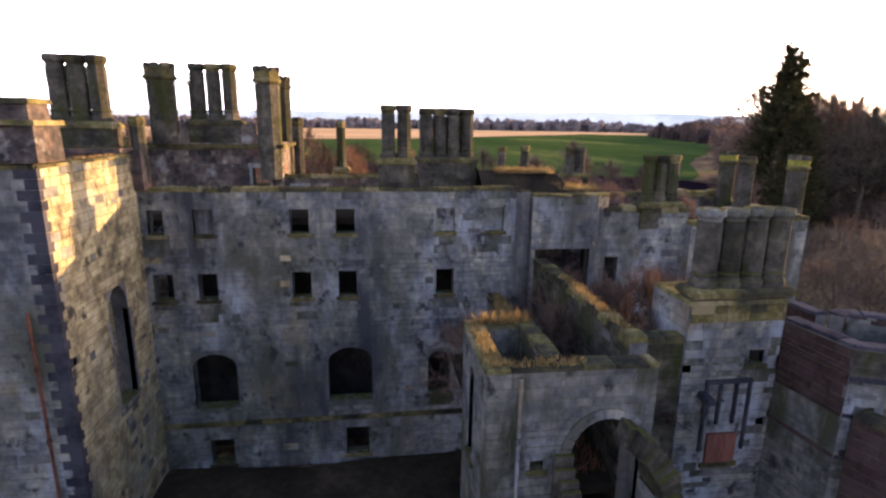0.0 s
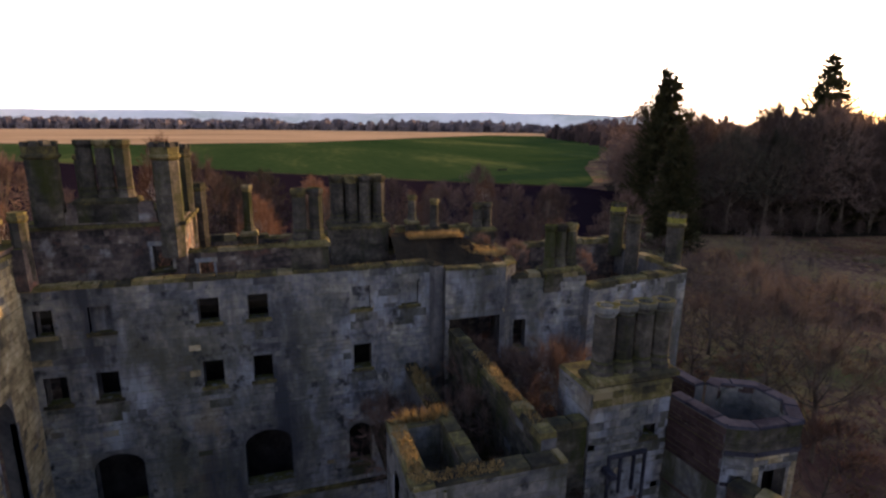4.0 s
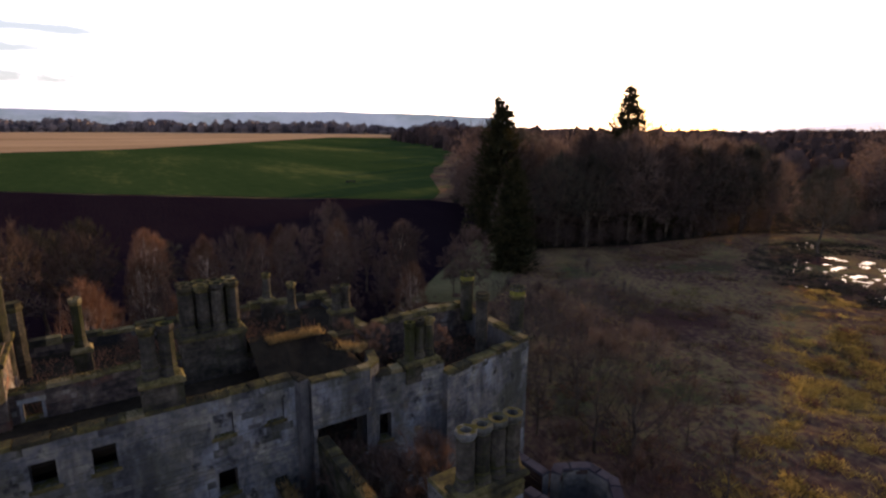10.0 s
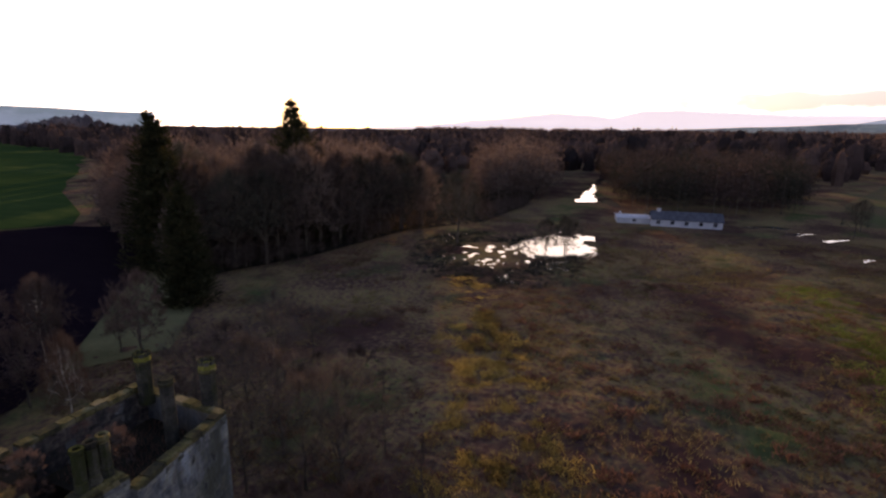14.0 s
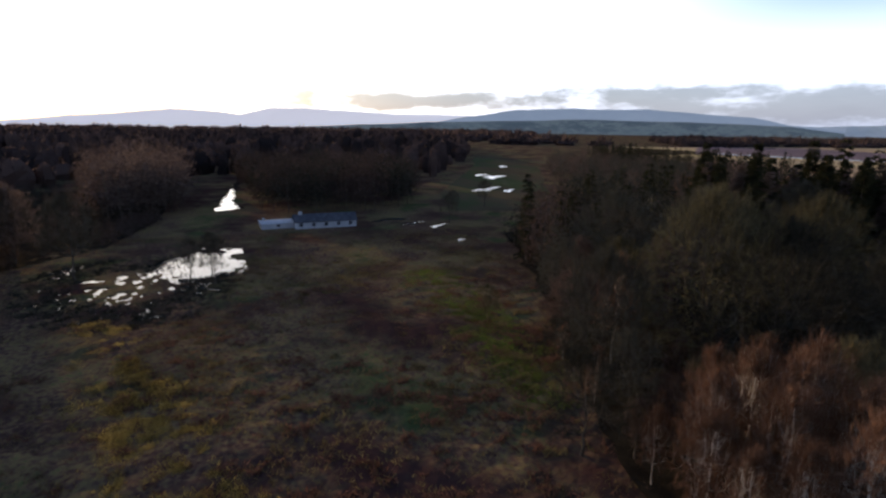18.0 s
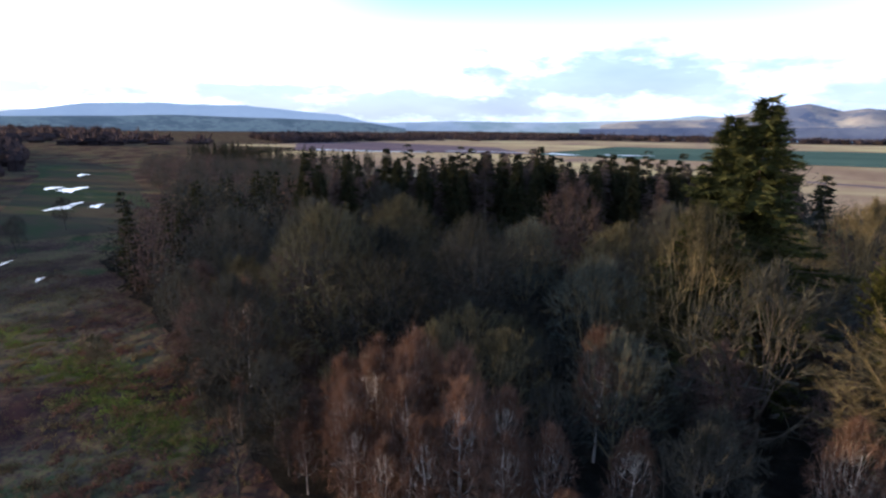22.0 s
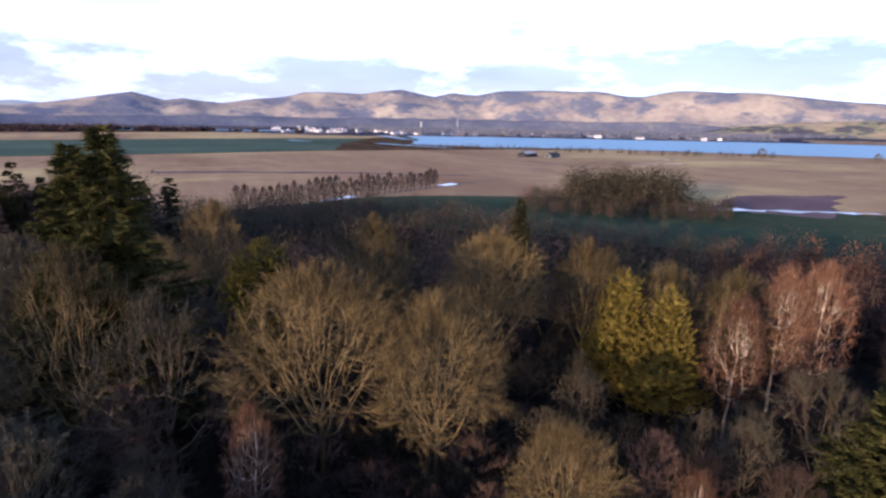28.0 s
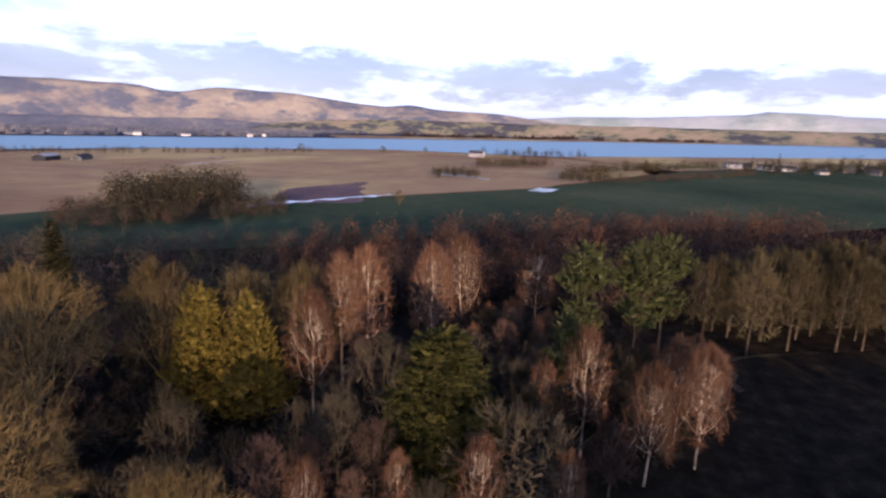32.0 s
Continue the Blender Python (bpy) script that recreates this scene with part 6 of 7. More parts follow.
    master("cedar", v, clump_tree(220 + v, 30, [(0.5 * math.sin(k * 2.3 + v), 0.5 * math.cos(k * 1.9 + v), 28.8 - 1.62 * k, 0.45 + (0.95 * k ** 0.95 if v else 1.5 * k ** 0.55), 1.8) for k in range(18)], 2400 - 600 * v, 16, 0.50, 0.55, 0.5, 0.5), BARK, NEEDLE, "cedar_tree", "tall dark conifer at the meadow's edge", "tree")
    master("larch", v, conifer(250 + v, 30, 9, 0.15, 1500, 0.3, 0.7, 0.09), BARK, TWIG_BROWN, "larch_tree", "leafless brown larch among spruces", "tree", "plantation conifers")
    master("thorn", v, bare_tree(260 + v, 11, 10, 0.12, 0.16, 9, 5, 4, 11, 0.015, 1.0, 0.0130, 0.0, 0.6, core=0), BARK, TWIG_HAZE, "bare_tree", "thin leafless tree with hazy brown twigs beside the meadow", "tree", "bare woodland trees")
    master("row", v, bare_tree(270 + v, 13, 5.2, 0.10, 0.02, 13, 5, 4, 12, 0.030, 0.9, 0.016, -0.3, 0.95, core=0), BARK, TWIG_BROWN, "roadside_tree", "leafless roadside tree in a straight row", "tree", "trees along the road")
    master("pine", v, clump_tree(230 + v, 25, [(0, 0, 22, 3.0, 2.6), (1.8, 1.0, 18.6, 2.6, 1.7), (-1.9, 0.6, 19.4, 2.4, 1.6), (0.3, -1.8, 16.8, 2.2, 1.4), (0.6, 1.2, 14, 2.4, 1.5), (-0.8, -0.6, 11, 2.0, 1.4)], 260, 24, 0.55, 0.7, 0.33), BARK, PINE, "pine_tree", "blue-green pine rising out of birches", "tree", "pines")
master("yew", 0, clump_tree(240, 19, [(0, 0, 16.0, 2.6, 2.6), (0.3, 0.2, 13.0, 4.4, 3.0), (-0.4, 0.3, 9.6, 5.9, 3.2), (0.3, -0.3, 6.4, 7.0, 3.0), (0, 0, 3.2, 7.3, 2.8)], 1500, 26, 0.62, -0.10, 0.6, 0.6), BARK, YEW, "yew_tree", "dense dark green spreading yew in the wood", "tree")
master("cypress", 0, clump_tree(241, 21, [(0, 0, 17.4, 2.1, 3.4), (0.3, 0, 14.0, 3.1, 4.0), (-0.2, 0.3, 10.0, 4.2, 4.8), (2.2, -1.0, 7.0, 4.0, 5.0), (-2.4, 1.2, 6.5, 4.0, 5.0), (0.6, 2.6, 6.0, 3.8, 4.8), (-0.6, -2.6, 6.2, 3.8, 4.8)], 1500, 26, 0.42, 0.9, 0.5), BARK, CYPRESS, "cypress_tree", "golden green conical cypress lit by low sun", "tree")
master("ivy", 0, clump_tree(242, 27, [(0, 0, 23, 3.6, 3.6), (1.6, 0.6, 20, 3.2, 3.4), (-1.6, -0.4, 20.5, 3.2, 3.4), (0.6, 0.4, 15.5, 3.2, 4.5), (-0.6, 0.4, 11, 2.6, 4.0)], 1500, 26, 0.36, 0.5, 0.4), BARK, IVY, "ivy_clad_tree", "rounded ivy-covered evergreen tree in the wood", "tree")

# trees that can be told apart, each at its own place: kind, variant, x, y, height, native height
SINGLE = [
    ("birch", 1, -13, 70, 19, 18), ("mauve", 1, -9, 66, 17, 18), ("mauve", 2, -30, 72, 17, 18), ("birch", 3, 4, 70, 14, 18), ("mauve", 3, 34, 74, 12, 18), ("birch", 0, 38, 70, 12, 18),
    ("bigspruce", 0, 3, -76, 41.5, 40), ("bigspruce", 1, 6.7, -78.2, 39.2, 40), ("pale", 1, -1, -61, 24.5, 12), ("goldash", 1, 8.0, -70, 29, 22), ("mauve", 3, 3, -58, 16, 18), ("hero", 0, -17, -55.5, 27.5, 22), ("hero", 1, -28.5, -47.5, 24.5, 22), ("ivy", 0, -13.2, -68.5, 27.3, 27),
    ("cypress", 0, -63, -44.2, 21, 21), ("cypress", 0, -63.2, -52.3, 21.4, 21), ("birch", 0, -68, -37, 21.5, 18), ("birch", 1, -84, -35, 25, 18), ("birch", 2, -80, -38, 24, 18), ("goldash", 0, -37, -88, 26.5, 22), ("goldash", 1, -77.5, -43.5, 22.5, 22), ("goldash", 0, -13, -122, 26, 22),
    ("hero", 1, -49, -67, 26.5, 22), ("goldash", 0, -65, -62, 24.5, 22), ("spruce", 0, -71, -89, 27, 32), ("goldash", 1, -71, -50.5, 22.5, 22), ("hero", 1, -32, -29.5, 17, 22), ("birch", 3, -8, -49, 15.5, 18),
    ("yew", 0, -62, -15, 20, 19), ("birch", 0, -49, -7, 14.5, 18), ("birch", 1, -70, 3, 20, 18), ("birch", 2, -66, 11, 17.5, 18), ("birch", 3, -72, 18, 18.5, 18), ("pine", 0, -93, 2, 26, 25), ("pine", 1, -97, 11, 26, 25),
    ("pine", 0, -103, 16, 26.5, 25), ("pine", 1, -77, 0, 18.5, 25), ("birch", 1, -94, -26, 24, 18), ("birch", 3, -101, -22, 24.5, 18), ("birch", 0, -113, -8, 22, 18), ("pale", 1, -62, -23, 18, 12),
    ("beech", 0, -117, 35, 21.5, 21), ("beech", 1, -122, 44, 21, 21), ("beech", 0, -125, 54, 21.5, 21), ("beech", 1, -128, 60, 20, 21), ("beech", 1, -120, 27, 20, 21), ("beech", 0, -131, 67, 20, 21), ("beech", 1, -126, 40, 21, 21), ("beech", 0, -130, 48, 21, 21),
    ("birch", 0, 30, -34, 17, 18), ("birch", 1, 28, -38, 18.5, 18), ("birch", 2, 23, -37, 17, 18), ("birch", 3, 25.5, -33, 16, 18), ("birch", 1, 33, -38, 16.5, 18), ("birch", 2, 20, -34, 17, 18), ("birch", 0, 22, -31, 14, 18), ("birch", 1, 27, -35.5, 17.5, 18), ("birch", 3, 31, -31.5, 15, 18), ("birch", 2, 24, -40, 17, 18), ("birch", 0, 18, -38, 15, 18), ("birch", 1, 35, -35, 15, 18), ("birch", 3, 28.5, -29.5, 13, 18), ("birch", 2, 16, -34.5, 13, 18), ("birch", 0, 25, -29.5, 12, 18), ("birch", 3, 13.5, -38, 13, 18), ("birch", 1, 10, -33, 11, 18), ("birch", 0, 61, -42, 17, 18),
    ("dome", 0, 39, -69, 24.5, 22), ("silver", 0, 20, -70, 20.5, 20), ("mauve", 1, 37, -104, 27, 18), ("dome", 1, 20, -80, 23.5, 22), ("dome", 1, 54, -51, 27, 22), ("dome", 0, 47, -55, 24, 22), ("dome", 0, 75, -68, 24.5, 22), ("dome", 1, 66, -84, 24, 22), ("silver", 1, 40, -90, 21, 20), ("dome", 0, 92, -62, 22, 22), ("dome", 1, 58, -72, 22, 22), ("silver", 1, 12, -53, 17, 20), ("dome", 0, 84, -100, 24, 22), ("dome", 1, -2, -100, 23, 22), ("dome", 0, 18, -106, 24, 22), ("birch", 3, 14, -53, 17, 18), ("birch", 0, 7, -41, 13, 18),
    ("pale", 0, 2, -42, 14, 12), ("dome", 0, 57, -38, 19, 22), ("pale", 1, 43, -27, 12, 12),
    ("cedar", 0, 77, 94, 31.4, 30), ("cedar", 1, 117, 91, 36, 30), ("cedar", 0, 63, 73, 20, 30),
    ("ash", 1, 127, 48, 19, 22), ("ash", 2, 122, 24, 9.5, 22), ("ash", 3, 118, 18.5, 10.5, 22), ("ash", 0, 131, 21, 9, 22),
    ("thorn", 0, 33.2, 23.4, 11.5, 11), ("thorn", 1, 31.4, 25.8, 10.5, 11), ("thorn", 0, 34.6, 30.6, 10.5, 11), ("thorn", 1, 30.8, 21.4, 8, 11), ("thorn", 0, 37, 36.5, 10, 11), ("thorn", 1, 44, 39, 9.5, 11), ("thorn", 0, 29, 30, 8.5, 11), ("thorn", 1, 50, 44, 10, 11), ("thorn", 0, 30, 38, 9, 11), ("thorn", 1, 39, 46, 9, 11),
    ("oak", 1, 83, -31, 7, 22), ("ash", 2, 180, -52, 11, 22), ("ash", 0, 196, -58, 10, 22), ("ash", 3, 215, -78, 12, 22),
    ("oak", 1, -290, -105, 9, 22), ("oak", 0, -720, -420, 17, 22), ("oak", 2, -820, -330, 14, 22), ("oak", 3, -860, -270, 12, 22), ("oak", 2, -960, -110, 16, 22),
]
TAKEN = []
rt = random.Random(77)
for kind, v, x, y, h, nat in SINGLE:
    plant(kind, v, x, y, h / nat, rt.uniform(0, 6.28), 1.0)
    TAKEN.append((x, y, {"oak": 6.5, "yew": 8.0, "cypress": 8.0, "hero": 7.0, "goldash": 5.5, "dome": 6.5, "silver": 5.5, "birch": 2.6, "bigspruce": 5.0, "thorn": 4.0}.get(kind, 3.0) if h > 12 else 2.2))


def inside(x, y, poly):
    c = False
    for (a, b), (d, e) in zip(poly, poly[1:] + poly[:1]):
        if (b > y) != (e > y) and x < (d - a) * (y - b) / (e - b) + a:
            c = not c
    return c


LOW = {}
for k, (mat, wd) in {"ash": (TWIG_GREY, 12.5), "mauve": (TWIG_MAUVE, 12.5), "oak": (TWIG_OLIVE, 15), "birch": (TWIG_RED, 9.0), "brown": (TWIG_BROWN, 12.0)}.items():
    for v in range(3):
        LOW[(k, v)] = dome_tree(300 + v + len(k) * 7, 18, wd, 640, 0.055, 1.15)
        LOW[(k + "_far", v)] = dome_tree(320 + v + len(k) * 7, 18, wd, 330, 0.090, 0.98)
for v in range(3):
    LOW[("spruce_far", v)] = conifer(340 + v, 18, 6.8, 0.05, 260, 0.3, 0.72, 0.26, 0.1)
    LOW[("spruce", v)] = conifer(330 + v, 18, 7.4, 0.03, 600, 0.3, 0.72, 0.16, 0.1)


def scatter(poly, gap, mix, lo, hi, seed, limit, clear=()):
    """Places for trees at random over a piece of woodland, no two closer than gap. mix: (kind, variants, native height, weight)."""
    rng = random.Random(seed)
    xs, ys = [p[0] for p in poly], [p[1] for p in poly]
    out, tries = [], 0
    bag = [m for m in mix for _ in range(m[3])]
    while len(out) < limit and tries < limit * 30:
        tries += 1
        x, y = rng.uniform(min(xs), max(xs)), rng.uniform(min(ys), max(ys))
        if not inside(x, y, poly) or any((x - a) ** 2 + (y - b) ** 2 < (gap + r - 2.2) ** 2 for a, b, r in TAKEN) or any(inside(x, y, c) for c in clear):
            continue
        kind, n, nat, _ = rng.choice(bag)
        swell = max(0.0, min(1.0, 0.42 + 0.9 * noise.noise(Vector((x / 13, y / 13, seed))) + rng.gauss(0, 0.24)))
        out.append((kind, rng.randrange(n), x, y, lo + (hi - lo) * swell, nat, rng.uniform(0, 6.28), rng.uniform(0.92, 1.08)))
        TAKEN.append((x, y, 2.2))
    return out


def wood(*spec):
    for kind, v, x, y, h, nat, turn, tall in scatter(*spec):
        plant(kind, v, x, y, h / nat, turn, tall)


def joined_wood(label, *spec):
    """The same for woods that stay far off: one object, its trees simpler."""
    found = scatter(*spec)
    verts, faces, mats, slots = [], [], [], []
    base = 0
    for kind, v, x, y, h, nat, turn, tall in found:
        far = math.hypot(x, y) > (260 if kind == "spruce" else 140)
        V, F, NV, NF = LOW[(kind + "_far" if far else kind, v % 3)]
        leaf = {"ash": TWIG_GREY, "mauve": TWIG_MAUVE, "oak": TWIG_OLIVE, "birch": TWIG_RED, "brown": TWIG_BROWN, "spruce": NEEDLE}[kind]
        k, c, s = h / 18, math.cos(turn), math.sin(turn)
        for VV, FF, m in ((V, F, BARK), (NV, NF, leaf)):
            if m not in mats:
                mats.append(m)
            for a, b, d in VV:
                verts.append((x + (a * c - b * s) * k, y + (a * s + b * c) * k, d * k * tall))
            faces += [tuple(i + base for i in f) for f in FF]
            slots += [mats.index(m)] * len(FF)
            base += len(VV)
    me = bpy.data.meshes.new("woodland")
    me.from_pydata(verts, [], faces)
    for m in mats:
        me.materials.append(m)
    me.polygons.foreach_set("material_index", slots)
    return tagged(new("woodland", me), label, "woodland", kind="stuff")


MIXED = [("ash", 4, 22, 6), ("oak", 4, 22, 2), ("mauve", 4, 18, 2)]
# the wood behind the house, from the meadow's edge round to the beeches: its near trees singly
wood([(30, -30), (50, -33), (70, -38), (88, -46), (80, -70), (40, -84), (-4, -84), (-30, -74), (-20, -60), (10, -44)], 6.0, MIXED, 11, 18, 1, 80)
wood([(-20, -60), (-30, -74), (-60, -82), (-84, -66), (-92, -40), (-80, -20), (-58, -28), (-44, -30), (-20, -44)], 6.0, [("ash", 4, 22, 3), ("mauve", 4, 18, 1)], 9, 13, 2, 50)
wood([(-44, -30), (-58, -28), (-80, -20), (-100, -28), (-108, 0), (-104, 24), (-84, 26), (-60, 12), (-48, -6), (-40, -20)], 4.6, [("birch", 4, 18, 4), ("mauve", 4, 18, 3), ("ash", 4, 22, 2), ("under", 2, 6, 2)], 8, 14, 3, 80)
wood([(26, -26), (12, -42), (-8, -46), (-30, -38), (-42, -22), (-34, -16), (-12, -24), (8, -26)], 3.0, [("pale", 2, 12, 3), ("mauve", 4, 18, 2), ("under", 2, 6, 4), ("shrub", 2, 6, 3)], 4.5, 9, 4, 150)
wood([(26, -28), (56, -34), (80, -40), (70, -52), (30, -50), (12, -44)], 3.2, [("birch", 4, 18, 2), ("mauve", 4, 18, 3), ("under", 2, 6, 3), ("shrub", 2, 6, 2)], 5, 11, 41, 80)
joined_wood("dense bare wood of grey and russet crowns", [(88, -46), (100, -50), (110, -80), (96, -122), (40, -130), (-20, -126), (-64, -112), (-96, -92), (-104, -60), (-92, -40), (-84, -66), (-60, -82), (-30, -74), (-4, -84), (40, -84), (80, -70)], 6.4, MIXED, 13, 21, 21, 190)
joined_wood("young plantation of mauve and russet bare trees", [(-130, -18), (-112, -34), (-108, -62), (-128, -84), (-160, -70), (-205, -38), (-240, 30), (-268, 84), (-225, 112), (-180, 62), (-140, 40), (-122, 10)], 4.8, [("mauve", 4, 18, 6), ("birch", 4, 18, 3)], 13, 18, 5, 330)
joined_wood("mixed wood with dark conifers", [(100, -50), (140, -60), (200, -110), (120, -160), (60, -150), (40, -130), (96, -122), (110, -80)], 5.0, [("spruce", 2, 32, 2), ("mauve", 4, 18, 3), ("ash", 4, 22, 5)], 15, 22, 6, 170)
wood([(100, -86), (110, -96), (80, -132), (22, -150), (-2, -142), (19, -132), (66, -116)], 2.8, [("spruce", 2, 32, 3), ("larch", 2, 30, 2)], 25, 31, 7, 150)
joined_wood("dark spruce plantation", [(110, -96), (150, -110), (120, -165), (60, -190), (0, -185), (-10, -150), (22, -150), (80, -132)], 4.2, [("spruce", 2, 32, 4), ("ash", 4, 22, 3), ("birch", 4, 18, 1)], 20, 30, 31, 210)
joined_wood("bare wood reaching out to the plain", [(-2, -142), (0, -186), (16, -252), (-34, -254), (-78, -248), (-108, -214), (-130, -172), (-134, -150), (-110, -110), (-64, -114), (-20, -128)], 5.6, [("ash", 4, 22, 7), ("mauve", 4, 18, 3), ("oak", 4, 22, 1)], 9, 15, 32, 420)
wood([(-8, -40), (-20, -62), (-40, -64), (-46, -40), (-30, -34)], 3.4, [("under", 2, 6, 2), ("shrub", 2, 6, 1)], 5, 8, 61, 40)
for hx, hy in ((-17, -55.5), (-28.5, -47.5), (-32, -29.5), (-49, -67), (8, -70), (-65, -62)):       # bushes under the wide crowns
    for k in range(9):
        a, r = k * 0.7 + hx, rt.uniform(2.5, 7.5)
        plant(("under", "under", "shrub")[k % 3], k % 2, hx + r * math.cos(a), hy + r * math.sin(a), rt.uniform(0.7, 1.35), a, 1.0)
joined_wood("bare wood below the copse", [(-110, -62), (-110, -108), (-134, -148), (-144, -150), (-162, -122), (-184, -86), (-170, -76), (-130, -86)], 5.5, [("ash", 4, 22, 4), ("mauve", 4, 18, 3), ("oak", 4, 22, 1)], 9, 12, 33, 150)
wood([(-122, 30), (-132, 28), (-160, 80), (-190, 130), (-160, 130), (-136, 72)], 3.8, [("beech", 2, 21, 1)], 17, 21, 34, 70)
joined_wood("dark bare wood beside wet pastures", [(200, -130), (270, -142), (400, -200), (470, -240), (450, -290), (320, -290), (200, -240), (150, -200)], 8.5, [("ash", 4, 22, 4), ("mauve", 4, 18, 3)], 12, 18, 35, 260)
joined_wood("dark conifer belt before flooded fields", [(270, -300), (330, -285), (470, -290), (560, -330), (540, -370), (300, -345)], 6.0, [("spruce", 2, 32, 1)], 14, 20, 36, 190)
# the wood by the meadow, towards the sun; a gap lets the light along the grass
LIGHT_GAP = [(92, 25), (92, 43), (420, 188), (420, 160)]
# scrub added in the gap to keep low sun off the ground behind
joined_wood("low scrub added to shade the gap between woods", [(168, 58), (160, 92), (330, 170), (330, 114)], 4.2, [("mauve", 4, 18, 1), ("ash", 4, 22, 1)], 3.5, 6.5, 29, 260)
wood([(90, 128), (72, 86), (84, 80), (100, 76), (136, 70), (160, 54), (176, 58), (150, 84), (112, 110)], 5.4, [("dense", 2, 22, 3), ("ash", 4, 22, 1), ("mauve", 4, 18, 1)], 16, 27, 8, 80, (LIGHT_GAP,))
joined_wood("low scrub along the wood's edge", [(70, 84), (84, 77), (100, 73), (136, 67), (162, 50), (200, 46), (206, 54), (170, 66), (140, 78), (100, 90), (84, 100)], 2.6, [("brown", 3, 18, 3), ("mauve", 4, 18, 1)], 3.5, 8, 81, 240, (LIGHT_GAP,))
joined_wood("dark bare wood by the meadow", [(90, 128), (112, 110), (150, 84), (176, 58), (200, 50), (226, 42), (300, 60), (300, 150), (160, 200), (115, 165)], 5.5, [("brown", 3, 18, 3), ("mauve", 4, 18, 1)], 17, 31, 28, 260, (LIGHT_GAP,))
joined_wood("low brown wood behind the cottage", [(210, 10), (232, 16), (260, 18), (330, 32), (330, -20), (290, -60), (230, -50), (206, -24)], 6.0, [("mauve", 4, 18, 4), ("ash", 4, 22, 2)], 19, 25, 9, 130)
# thicket between the house and the ploughed field
wood([(-60, 58), (-40, 46), (-14, 44), (20, 46), (40, 54), (50, 66), (36, 76), (10, 84), (-30, 92), (-60, 92)], 5.0, [("mauve", 4, 18, 4), ("birch", 4, 18, 2), ("ash", 4, 22, 1)], 9, 14, 10, 70)
wood([(26, 16), (34, 14), (46, 24), (56, 44), (44, 52), (30, 46), (27, 34)], 4.4, [("thorn", 2, 11, 3), ("shrub", 2, 6, 2)], 4, 8, 11, 14)
# copse, tree row and hedges on the river plain
joined_wood("round copse of tall bare trees on the plain", [(-186, -196), (-226, -164), (-240, -176), (-242, -200), (-202, -218)], 4.6, [("ash", 4, 22, 5), ("oak", 4, 22, 1)], 20, 27, 12, 90)
joined_wood("lower bare trees round the copse", [(-160, -196), (-196, -160), (-230, -142), (-256, -160), (-262, -205), (-200, -238), (-172, -226)], 4.4, [("ash", 4, 22, 4), ("mauve", 4, 18, 2)], 8, 13, 52, 110)
for k in range(32):
    f = -0.42 + 1.42 * k / 31
    plant("row", k % 2, -76 - 92 * f, -276 - 34 * f + rt.uniform(-2, 2), rt.uniform(0.8, 1.1), rt.uniform(0, 6), 1.0)
joined_wood("hedge of bare trees above the river", [(-330, -760), (-470, -765), (-545, -690), (-590, -600), (-575, -590), (-530, -675), (-460, -745), (-330, -742)], 7, [("ash", 4, 22, 2), ("mauve", 4, 18, 2)], 8, 14, 20, 70)
joined_wood("brown hedge along the green field", [(-480, 12), (-520, 60), (-585, 120), (-680, 185), (-690, 178), (-600, 108), (-540, 45), (-496, 2)], 5, [("oak", 4, 22, 1), ("mauve", 4, 18, 3)], 6, 11, 22, 90)
joined_wood("hedge of bare trees between fields", [(-560, -30), (-700, 70), (-760, 150), (-740, 160), (-680, 90), (-545, -15)], 6, [("oak", 4, 22, 1)], 11, 17, 13, 90)
joined_wood("clump of bare trees in stubble", [(-455, -130), (-500, -150), (-520, -110), (-480, -95)], 6, [("oak", 4, 22, 1), ("ash", 4, 22, 1)], 8, 12, 14, 34)
joined_wood("line of bare trees by the farm", [(-760, -420), (-560, -610), (-570, -640), (-775, -450)], 9, [("oak", 4, 22, 1), ("ash", 4, 22, 1)], 9, 14, 15, 30)
joined_wood("clump of brown bare trees by the farmhouse", [(-600, -128), (-625, -75), (-670, -40), (-690, -70), (-650, -130)], 6, [("oak", 4, 22, 2), ("mauve", 4, 18, 1)], 11, 18, 18, 60)
joined_wood("clump of brown bare trees in a hollow", [(-488, -30), (-480, 10), (-500, 40), (-530, 20), (-520, -25)], 5, [("oak", 4, 22, 2), ("mauve", 4, 18, 1)], 8, 14, 19, 60)
joined_wood("clump of bare trees by the river", [(-900, -200), (-980, -60), (-930, 0), (-860, -120)], 9, [("oak", 4, 22, 1), ("ash", 4, 22, 1)], 12, 18, 16, 34)
joined_wood("garden trees round the hamlet", [(-700, 150), (-860, 330), (-900, 420), (-840, 430), (-680, 190)], 8, [("oak", 4, 22, 1), ("ash", 4, 22, 3), ("spruce", 2, 32, 1)], 13, 22, 17, 90)


